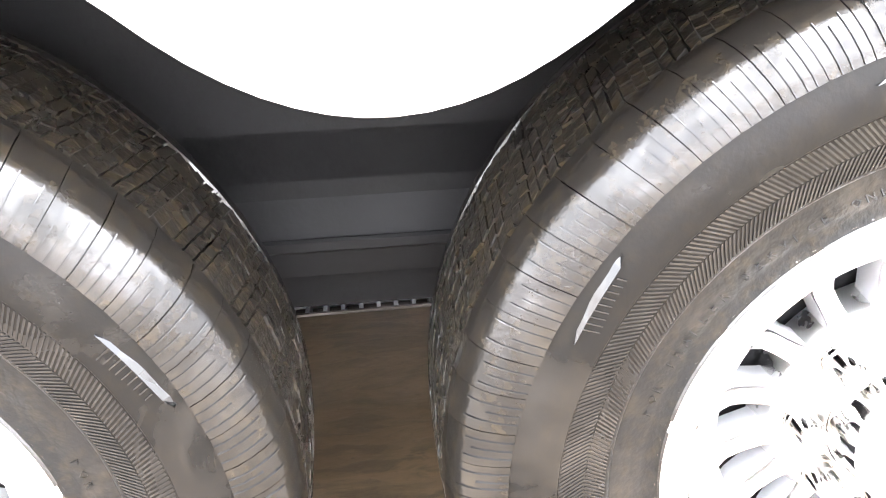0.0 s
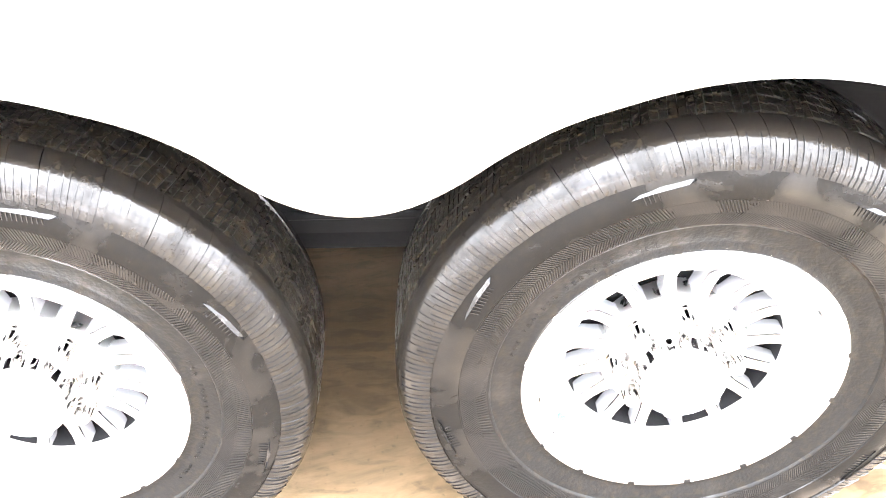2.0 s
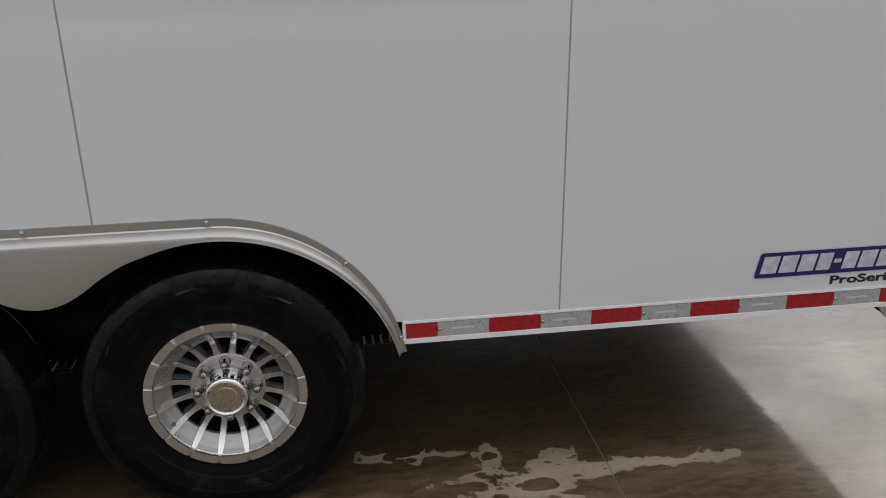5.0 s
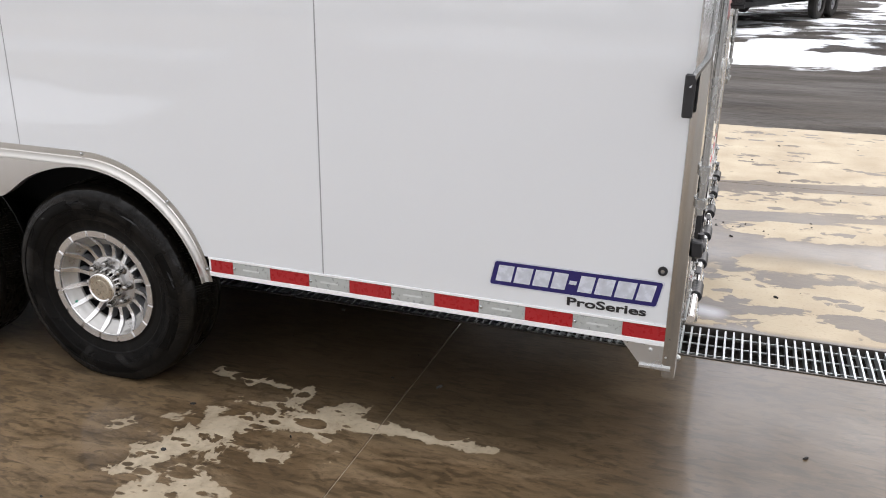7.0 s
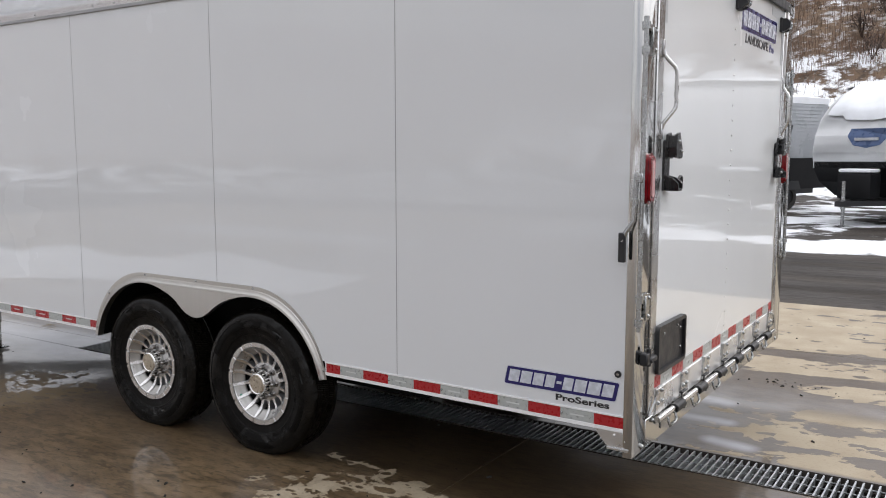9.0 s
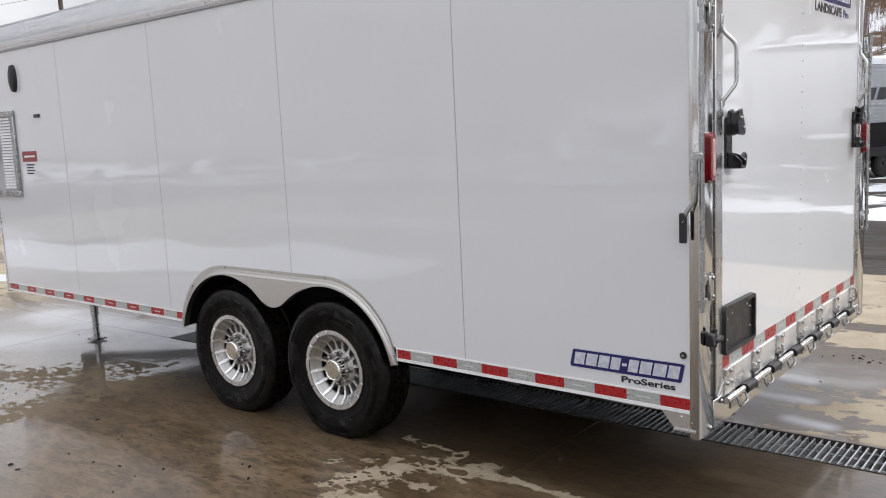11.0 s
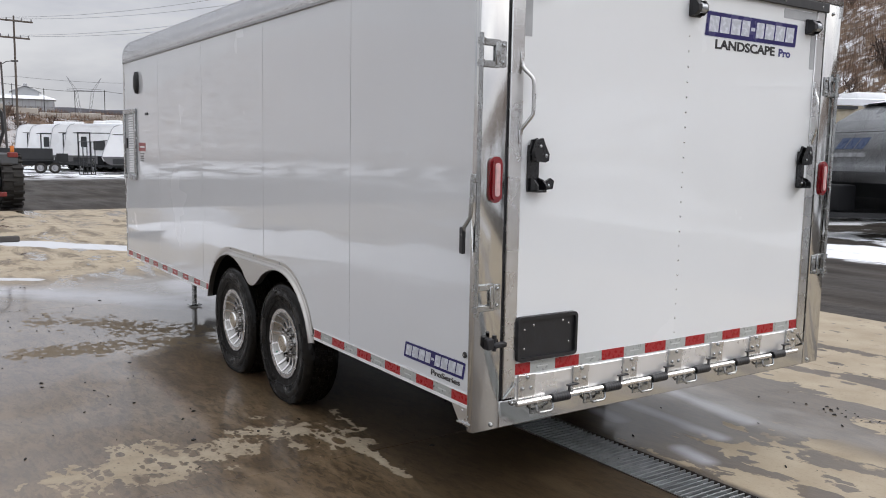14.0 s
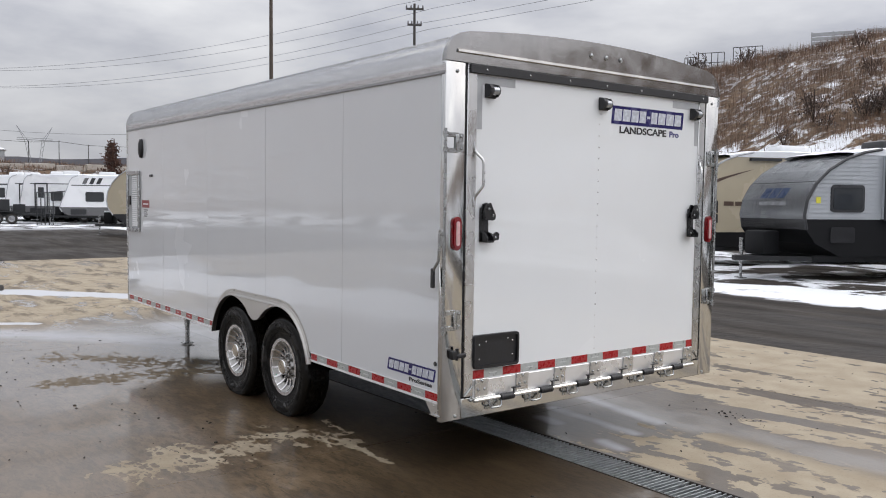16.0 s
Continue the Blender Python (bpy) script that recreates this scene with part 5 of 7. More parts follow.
def rib_mesh():
    """Herringbone of fine ribs moulded into the side wall, and wedge marks with combs near its shoulder."""
    bm = bmesh.new()
    def rib(r0, r1, a0, a1, w, h, yf):
        q = [(r0, a0 - w), (r1, a1 - w), (r1, a1 + w), (r0, a0 + w)]
        lo = [bm.verts.new((r * math.sin(a), yf(r) + 0.001, r * math.cos(a))) for r, a in q]
        hi = [bm.verts.new((r * math.sin(a), yf(r) - h, r * math.cos(a))) for r, a in q]
        bm.faces.new(hi)
        for u in range(4):
            bm.faces.new((lo[u], lo[(u + 1) % 4], hi[(u + 1) % 4], hi[u]))
    yb = lambda r: 0.0138 - (r - 0.2700) * 0.1926
    n = 500
    for k in range(n):
        a = 2 * math.pi * k / n
        rib(0.2712, 0.2882, a, a + 0.038, 0.0029, 0.0005, yb)
        rib(0.2894, 0.3095, a + 0.040, a + 0.006, 0.0029, 0.0005, yb)
    ys = lambda r: 0.0040
    for c in range(8):
        a = 2 * math.pi * c / 8 - 0.34
        for k in range(9):
            rib(0.3215 + 0.0008 * k, 0.335, a + 0.026 + 0.0165 * k, a + 0.020 + 0.0165 * k, 0.0018, 0.0014, ys)
        rows = [(0.3345, a - 0.020, a - 0.020, 0.3352), (0.3352, a + 0.04, a + 0.04, 0.3400), (0.3362, a + 0.10, a + 0.10, 0.3430), (0.3385, a + 0.175, a + 0.178, 0.3440), (0.3425, a + 0.20, a + 0.20, 0.3435)]
        lo = [bm.verts.new((r * math.sin(t), 0.0016, r * math.cos(t))) for r, t, _, _ in rows]
        hi = [bm.verts.new((r * math.sin(t), 0.0074, r * math.cos(t))) for _, _, t, r in rows]
        ft = [bm.verts.new((r * math.sin(t), 0.0065, r * math.cos(t))) for r, t, _, _ in rows]
        for u in range(4):
            bm.faces.new((lo[u], lo[u + 1], hi[u + 1], hi[u])).material_index = 1
            bm.faces.new((lo[u], lo[u + 1], ft[u + 1], ft[u]))
    return mesh_of(bm, "sidewall_ribs", [M_RIBS, M_WEDGE], False)

def bead_lettering():
    """Raised words round the bead."""
    bm = bmesh.new()
    words, a = "FOR TRAILER SERVICE ONLY", radians(-76)
    for ch in words:
        if ch != " ":
            cu = bpy.data.curves.new("letter", "FONT")
            cu.body, cu.size, cu.extrude, cu.resolution_u = ch, 0.0105, 0.0006, 1
            tmp = bpy.data.objects.new("letter", cu)
            scene.collection.objects.link(tmp)
            me = bpy.data.meshes.new_from_object(tmp.evaluated_get(bpy.context.evaluated_depsgraph_get()))
            bpy.data.objects.remove(tmp)
            me.transform(pose(0, 0, 0, 0, math.degrees(a), 0) @ pose(-0.0035, 0.0192, 0.2440, 90 - 17, 0, 0))
            bm.from_mesh(me)
        a += radians(2.55)
    me = bpy.data.meshes.new("sidewall_lettering")
    bm.to_mesh(me)
    bm.free()
    me.materials.clear()
    me.materials.append(M_BEAD)
    return me

# rim: outer lip at y = 0.030, spokes set back
def rim_meshes():
    out = {}
    lip = [(0.034, 0.2225), (0.027, 0.2300), (0.024, 0.2300), (0.0225, 0.2270), (0.0240, 0.2005), (0.0290, 0.1975), (0.040, 0.1900), (0.0480, 0.1845), (0.0500, 0.1800), (0.0600, 0.1720), (0.0640, 0.1680), (0.0690, 0.1575), (0.0760, 0.1550), (0.150, 0.1530), (0.150, 0.196), (0.05, 0.205), (0.04, 0.2225)]
    bm = lathe(bmesh.new(), lip, 96)
    for f in bm.faces:
        c = f.calc_center_median()
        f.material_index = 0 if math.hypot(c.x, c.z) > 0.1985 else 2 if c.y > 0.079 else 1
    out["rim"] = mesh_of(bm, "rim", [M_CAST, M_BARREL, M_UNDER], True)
    bm = bmesh.new()        # one raised pad of the lip
    a0, a1, m, rows = -0.44 * 2 * math.pi / 16, 0.44 * 2 * math.pi / 16, 6, []
    for i in range(m + 1):
        a = a0 + (a1 - a0) * i / m
        rows.append([bm.verts.new((r * math.sin(a), y, r * math.cos(a))) for r, y in ((0.1990, 0.027), (0.2005, 0.0195), (0.2240, 0.0185), (0.2255, 0.024))])
    for p, q in zip(rows, rows[1:]):
        for j in range(3):
            bm.faces.new((p[j], p[j + 1], q[j + 1], q[j]))
    for e in (rows[0], rows[-1]):
        bm.faces.new(e)
    out["lip_pad"] = mesh_of(bm, "lip_pad", M_CAST, False)
    bm = bmesh.new()        # one spoke, pointing up
    st = [(0.096, 0.0165, 0.0752), (0.104, 0.0125, 0.0748), (0.114, 0.0100, 0.0742), (0.132, 0.0092, 0.0725), (0.148, 0.0096, 0.0690), (0.157, 0.0104, 0.0635), (0.168, 0.0110, 0.0550), (0.182, 0.0098, 0.0410), (0.1965, 0.0076, 0.0245)]
    rows = []
    for r, w, y in st:
        rows.append([bm.verts.new((x, yy, r)) for x, yy in ((-w * 1.05, y + 0.032), (-w * 0.93, y + 0.003), (-w * 0.82, y), (w * 0.82, y), (w * 0.93, y + 0.003), (w * 1.05, y + 0.032))])
    for p, q in zip(rows, rows[1:]):
        for j in range(5):
            bm.faces.new((p[j], p[j + 1], q[j + 1], q[j])).material_index = 1 if j in (0, 4) else 0
    bm.faces.new(rows[0])
    bm.faces.new(rows[-1][::-1])
    out["spoke"] = mesh_of(bm, "spoke", [M_CAST, M_CASTDULL], True)
    disc = [(0.110, 0.1120), (0.082, 0.1080), (0.0752, 0.1040), (0.0738, 0.1000), (0.0738, 0.0700), (0.0700, 0.0670), (0.0600, 0.0655), (0.0590, 0.0640)]
    out["centre"] = mesh_of(lathe(bmesh.new(), disc, 64), "wheel_centre", M_HUB, True)
    cap = [(0.085, 0.0635), (0.060, 0.0635), (0.020, 0.0605), (0.013, 0.0590), (0.0085, 0.0555), (0.0075, 0.0530), (0.0110, 0.0500), (0.0115, 0.0480)]
    out["cap"] = mesh_of(lathe(bmesh.new(), cap, 64), "hub_cap", M_CHROME, True)
    out["medal"] = mesh_of(lathe(bmesh.new(), [(0.0115, 0.0482), (0.0095, 0.047), (0.0100, 0.032), (0.0090, 0.031), (0.0090, 0.0001)], 48), "medallion", M_MEDAL, True)
    bm = bmesh.new()        # oval dimples round the cap
    for a in (0.0,):
        c = Vector((math.sin(a) * 0.0632, 0.042, math.cos(a) * 0.0632))
        t = Vector((math.cos(a), 0, -math.sin(a)))
        ring, ring2 = [], []
        for j in range(14):
            b = 2 * math.pi * j / 14
            ring.append(bm.verts.new(c + t * 0.0060 * math.cos(b) + Vector((0, 0.011 * math.sin(b), 0)) + Vector((math.sin(a), 0, math.cos(a))) * 0.0004))
            ring2.append(bm.verts.new(c + t * 0.0044 * math.cos(b) + Vector((0, 0.009 * math.sin(b), 0)) - Vector((math.sin(a), 0, math.cos(a))) * 0.0016))
        for j in range(14):
            bm.faces.new((ring[j], ring[(j + 1) % 14], ring2[(j + 1) % 14], ring2[j]))
        bm.faces.new(ring2)
    out["dimple"] = mesh_of(bm, "cap_dimple", M_NUT, True)
    nut = [(0.0745, 0.0175), (0.0715, 0.0172), (0.0705, 0.0150), (0.0640, 0.0150), (0.0630, 0.0128), (0.0440, 0.0124), (0.0370, 0.0098), (0.0335, 0.0052), (0.0330, 0.0001)]
    out["nut"] = mesh_of(lathe(bmesh.new(), nut, 12), "lug_nut", M_NUT, True)
    drum = [(0.118, 0.060), (0.118, 0.165), (0.125, 0.170), (0.20, 0.172), (0.20, 0.10)]
    out["drum"] = mesh_of(lathe(bmesh.new(), drum, 48), "brake_drum", M_UNDER, True)
    bm = tube(bmesh.new(), [(0, 0.075, 0.196), (0, 0.060, 0.190), (0, 0.046, 0.183)], 0.0055, 8)
    out["stem"] = mesh_of(bm, "valve_stem", M_BLACK, True)
    out["stem_cap"] = mesh_of(tube(bmesh.new(), [(0, 0.047, 0.1835), (0, 0.040, 0.180)], 0.0048, 8), "valve_cap", M_GREEN, True)
    return out

T_TYRE, T_TREAD, T_RIB, T_MARK, RIM = tyre_mesh(), tread_mesh(), rib_mesh(), bead_lettering(), rim_meshes()
def wheel(x, y, z, turn, valve, flip=0, mark=0.0, words=0.0):
    w = part("wheel", T_TYRE.copy(), None, trailer, "wet black tyre on a sixteen-spoke alloy wheel", at=pose(x, y, z, 0, 0, 180 if flip else 0))
    tagged(part("tread", T_TREAD, None, w), kind="stuff")
    tagged(part("sidewall_ribs", T_RIB, None, w, at=pose(0, 0, 0, 0, mark, 0)), kind="stuff")
    part("sidewall_lettering", T_MARK, None, w, "raised words round the tyre bead", at=pose(0, 0, 0, 0, words, 0))
    rim = part("rim", RIM["rim"], None, w, "bright machined alloy rim", at=pose(0, 0, 0, 0, turn, 0))
    for k in range(16):
        part("spoke", RIM["spoke"], None, w, at=pose(0, 0, 0, 0, turn + 22.5 * k, 0))
        part("lip_pad", RIM["lip_pad"], None, w, at=pose(0, 0, 0, 0, turn + 22.5 * k + 11.25, 0))
    part("wheel_centre", RIM["centre"], None, w)
    cap = part("hub_cap", RIM["cap"], None, w, "tall chrome hub cap", at=pose(0, 0, 0, 0, turn, 0))
    for k in range(8):
        part("cap_dimple", RIM["dimple"], None, w, at=pose(0, 0, 0, 0, 22.5 + 45 * k, 0))
    part("medallion", RIM["medal"], None, w, "worn round medallion")
    for k in range(8):
        a = radians(45 * k)
        part("lug_nut", RIM["nut"], None, w, at=pose(0.0825 * math.sin(a), 0, 0.0825 * math.cos(a)))
    part("brake_drum", RIM["drum"], None, w)
    v = part("valve_stem", RIM["stem"], None, w, at=pose(0, 0, 0, 0, valve, 0))
    part("valve_cap", RIM["stem_cap"], None, w, "green cap", at=pose(0, 0, 0, 0, valve, 0))
    return w
wheel(-2.095, 0, 0.384, 11.25, math.degrees(math.atan2(-0.163, -0.096)))
wheel(-2.998, 0, 0.375, 11.25, math.degrees(math.atan2(0.146, -0.109)), 0, -13.0, 150.0)
wheel(-2.095, W, 0.384, 5, 40, 1)
wheel(-2.998, W, 0.375, 9, 200, 1)
for x, z in ((-2.095, 0.384), (-2.998, 0.375)):
    bm = cyl(bmesh.new(), (x, 0.17, z), (x, W - 0.17, z), 0.04, 16)
    part("axle", bm, M_UNDER, trailer, smooth=True)
    for y in (0.42, W - 0.42):
        bm = tube(bmesh.new(), [(x - 0.38, y, z + 0.03), (x - 0.2, y, z - 0.02), (x, y, z - 0.05), (x + 0.2, y, z - 0.02), (x + 0.38, y, z + 0.03)], 0.022, 6)
        part("leaf_spring", bm, M_UNDER, trailer)

# jack legs near the front, tongue
for x, y, r in ((-5.76, 0.60, 0.026),):
    g = 0.02 + 0.010 * (x + 2.0)
    bm = cyl(bmesh.new(), (x, y, g + 0.012), (x, y, 0.53), r, 12)
    cyl(bm, (x, y, 0.20), (x, y, 0.53), r * 1.3, 12)
    box(bm, x - 0.06, x + 0.06, y - 0.06, y + 0.06, g, g + 0.012, 0.003)
    part("jack_leg", bm, M_ZINC, trailer, "steel drop leg", smooth=True)
bm = prism(bmesh.new(), [(-LEN + 0.2, 0.30), (-LEN - 1.15, 1.20), (-LEN - 1.15, 1.29), (-LEN + 0.2, 0.40)], 0.42, 0.52, "z")
prism(bm, [(-LEN + 0.2, W - 0.30), (-LEN - 1.15, W - 1.20), (-LEN - 1.15, W - 1.29), (-LEN + 0.2, W - 0.40)], 0.42, 0.52, "z")
box(bm, -LEN - 1.35, -LEN - 1.1, 1.22, 1.35, 0.43, 0.53, 0.006)
part("tongue", bm, M_UNDER, trailer)
bm = prism(bmesh.new(), [(-LEN - 0.012, 0.02), (-LEN - 0.95, 0.98), (-LEN - 0.012, 0.98)], 0.512, 0.524, "z")
part("tongue_deck", bm, M_RAIL, trailer, "aluminium tongue deck")


# ---- ground ----
GX0, GX1, GY0, GY1 = -22.2, 16.0, -16.0, 6.2       # concrete wash pad
def smooth01(u):
    u = min(1.0, max(0.0, u))
    return u * u * (3 - 2 * u)

BARN = (-181.0, 23.0)

def terrain(x, y):
    inside = GX0 - 0.3 < x < GX1 + 0.3 and GY0 - 0.3 < y < GY1 + 0.3
    z = -0.10 if inside else -0.015
    z += 0.30 * smooth01((-30 - x) / 30)
    top = 4.0 + 9.8 * smooth01((x + 78) / 50) + 1.5 * smooth01((x - 20) / 40)
    foot = 27.0 + 3.0 * noise.noise((x * 0.05, 3.1, 0))
    hill = top * smooth01((y - foot) / 31.0) ** 0.85
    west = 5.6 * smooth01((-76 - x) / 18.0)
    south = 9.0 * smooth01((-38 - y) / 30.0)
    east = 8.0 * smooth01((x - 45) / 30.0)
    mound = 9.0 * math.exp(-((x - BARN[0]) ** 2 + (y - BARN[1]) ** 2) / 900.0)
    turn = math.degrees(math.atan2(-y, -x)) if x < 0 else 90.0
    high = 15.5 * smooth01((turn + 2.0) / 30.0) * smooth01((turn + 2.0) / 4.0)
    southwest = high * smooth01((-0.82 * x - 0.57 * y - 48.0) / 44.0) if y < 0 else 0.0
    rise = max(hill, west, south, east, mound, southwest)
    if rise > 0.2:
        rise += min(1.0, rise / 3) * (0.9 * noise.noise((x * 0.12, y * 0.12, 1.7)) + 0.45 * noise.noise((x * 0.4, y * 0.4, 5.2)))
    if not inside:
        z += 0.025 * noise.noise((x * 0.5, y * 0.8, 0.4))
    return z + max(0, rise)

def axis_steps(lo, hi, near_lo, near_hi, fine, coarse):
    out, v = [], lo
    while v < hi:
        out.append(v)
        d = max(near_lo - v, v - near_hi, 0)
        v += fine + (coarse - fine) * min(1, d / 150)
    return out + [hi]
gx = sorted(set([GX0 - 0.02, GX1 + 0.02, GX0 - 0.31, GX1 + 0.31] + axis_steps(-700, 700, -75, 45, 1.6, 45)))
gy = sorted(set([GY0 - 0.02, GY1 + 0.02, GY0 - 0.31, GY1 + 0.31] + axis_steps(-500, 800, -30, 62, 1.3, 45)))
verts = [(x, y, terrain(x, y) if not (GX0 - 0.03 < x < GX1 + 0.03 and GY0 - 0.03 < y < GY1 + 0.03) else -0.10) for y in gy for x in gx]
nx = len(gx)
faces = [(j * nx + i, j * nx + i + 1, (j + 1) * nx + i + 1, (j + 1) * nx + i) for j in range(len(gy) - 1) for i in range(nx - 1)]
me = bpy.data.meshes.new("ground")
me.from_pydata(verts, [], faces)
me.materials.append(M_GROUND)
for p in me.polygons:
    p.use_smooth = True
tagged(new("ground", me), "muddy dirt drive and snowy grass banks", "ground", kind="structure")

# concrete slabs with sawn joints, and the drain across them
DRAIN0, DRAIN1 = 0.965, 1.285
DX0, DX1 = -5.2, 9.0
pavement = tagged(new("pavement"), "wet stained concrete wash pad", "pavement", kind="structure")
xs = [GX0, -16.8, -11.6, -6.3, -0.965, 4.6, 10.2, GX1]
ys = [GY0, -11.0, -6.4, -2.4, DRAIN0, DRAIN1, 3.95, GY1]
for j in range(len(ys) - 1):
    if ys[j] == DRAIN0:
        continue
    for i in range(len(xs) - 1):
        g = 0.0015
        bm = box(bmesh.new(), xs[i] + g, xs[i + 1] - g, ys[j] + (0 if ys[j] == DRAIN1 else g), ys[j + 1] - (0 if ys[j + 1] == DRAIN0 else g), -0.14, 0.0, 0.002)
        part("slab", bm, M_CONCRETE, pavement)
for a, b in ((GX0, DX0), (DX1, GX1)):
    part("slab", box(bmesh.new(), a + 0.003, b - 0.003, DRAIN0 + 0.003, DRAIN1 - 0.003, -0.14, 0.0, 0.004), M_CONCRETE, pavement)
part("joint_filler", boxes((GX0, GX1, GY0, DRAIN0 - 0.01, -0.16, -0.003), (GX0, GX1, DRAIN1 + 0.01, GY1, -0.16, -0.003)), M_JOINT, pavement)

drain = thing("trench_drain", "galvanised steel trench drain grating set in the concrete", "drain")
part("trough", boxes((DX0, DX1, DRAIN0, DRAIN1, -0.42, -0.40), (DX0, DX1, DRAIN0 - 0.03, DRAIN0, -0.42, -0.141), (DX0, DX1, DRAIN1, DRAIN1 + 0.03, -0.42, -0.141)), M_PIT, drain)
part("edge_angle", boxes((DX0, DX1, DRAIN0, DRAIN0 + 0.008, -0.14, 0.004), (DX0, DX1, DRAIN1 - 0.008, DRAIN1, -0.14, 0.004), (DX0, DX1, DRAIN0 + 0.008, DRAIN0 + 0.02, -0.05, -0.042), (DX0, DX1, DRAIN1 - 0.02, DRAIN1 - 0.008, -0.05, -0.042)), M_RUST, drain)
bar_me = mesh_of(boxes((-0.004, 0.004, DRAIN0 + 0.014, DRAIN1 - 0.014, -0.040, 0.001)), "bearing_bar", M_GALV)
rod = mesh_of(boxes((0, 0.99, -0.002, 0.002, -0.016, -0.010)), "cross_rod", M_GALV)
x, k = DX0 + 0.02, 0
far_bars = bmesh.new()
while x < 8.9:
    if k % 28 == 0:
        for y in (DRAIN0 + 0.06, DRAIN0 + 0.16, DRAIN0 + 0.26):
            part("cross_rod", rod, None, drain, at=pose(x + 0.01, y, 0))
    if -4.4 < x < 2.6:
        part("bearing_bar", bar_me, None, drain, at=pose(x, 0, 0))
    else:
        box(far_bars, x - 0.004, x + 0.004, DRAIN0 + 0.014, DRAIN1 - 0.014, -0.040, 0.001)
    k += 1
    x += 0.0355 if k % 28 else 0.046
tagged(part("bar_row", far_bars, M_GALV, drain), kind="stuff")

# grit and leaves lying on the wet pad
random.seed(11)
bm = bmesh.new()
for k in range(420):
    if k < 130:
        px_, py_ = random.uniform(-8, -1.5), random.uniform(-3.0, -0.5)
    elif k < 155:
        px_, py_ = random.gauss(0.0, 0.15), random.gauss(2.9, 0.06)
    else:
        px_, py_ = random.uniform(-7, 4), random.uniform(-4, 5.5)
    if DRAIN0 - 0.05 < py_ < DRAIN1 + 0.05:
        continue
    s = random.uniform(0.003, 0.009) * (1.4 if random.random() < 0.06 else 1)
    bmesh.ops.create_icosphere(bm, subdivisions=1, radius=s, matrix=pose(px_, py_, s * 0.3, random.uniform(0, 90), 0, random.uniform(0, 360)) @ Matrix.Diagonal((random.uniform(0.8, 2.2), 1, 0.5, 1)))
ob = new("grit", mesh_of(bm, "grit", M_GRIT))
tagged(ob, "dark grit and leaf bits scattered on concrete", "grit", kind="stuff")


# snow bank pushed to the edge of the pad
def snow_bank(line, width, height):
    rows, bm = [], bmesh.new()
    n = 90
    for i in range(n + 1):
        w = i / n * (len(line) - 1)
        j = min(int(w), len(line) - 2)
        p, q = Vector(line[j]), Vector(line[j + 1])
        c, d = p.lerp(q, w - j), (q - p).normalized()
        side_ = Vector((-d.y, d.x))
        h = height * (0.35 + 1.0 * max(0.0, 0.5 + noise.noise((c.x * 0.55, c.y * 0.55, 2.0)))) * min(1.0, 6 * i / n, 6 * (n - i) / n)
        row = []
        for k in range(13):
            u = -1 + k / 6
            z = h * (1 - u * u) ** 0.8 * (1 + 0.45 * noise.noise((c.x * 1.9, c.y * 1.9 + u, 6.0))) if abs(u) < 1 else 0.0
            at = c + side_ * u * width * (1 + 0.3 * noise.noise((c.x * 0.8, u, 1.0)))
            row.append(bm.verts.new((at.x, at.y, z - 0.004)))
        rows.append(row)
    for p, q in zip(rows, rows[1:]):
        for k in range(12):
            bm.faces.new((p[k], p[k + 1], q[k + 1], q[k]))
    ob = new("snow_bank", mesh_of(bm, "snow_bank", M_SNOW, True))
    tagged(ob, "low bank of ploughed snow on wet concrete", "snow bank")
snow_bank([(-16.5, -3.0), (-13.0, -3.2), (-10.2, -3.6), (-8.0, -4.4), (-5.5, -4.7)], 0.75, 0.30)


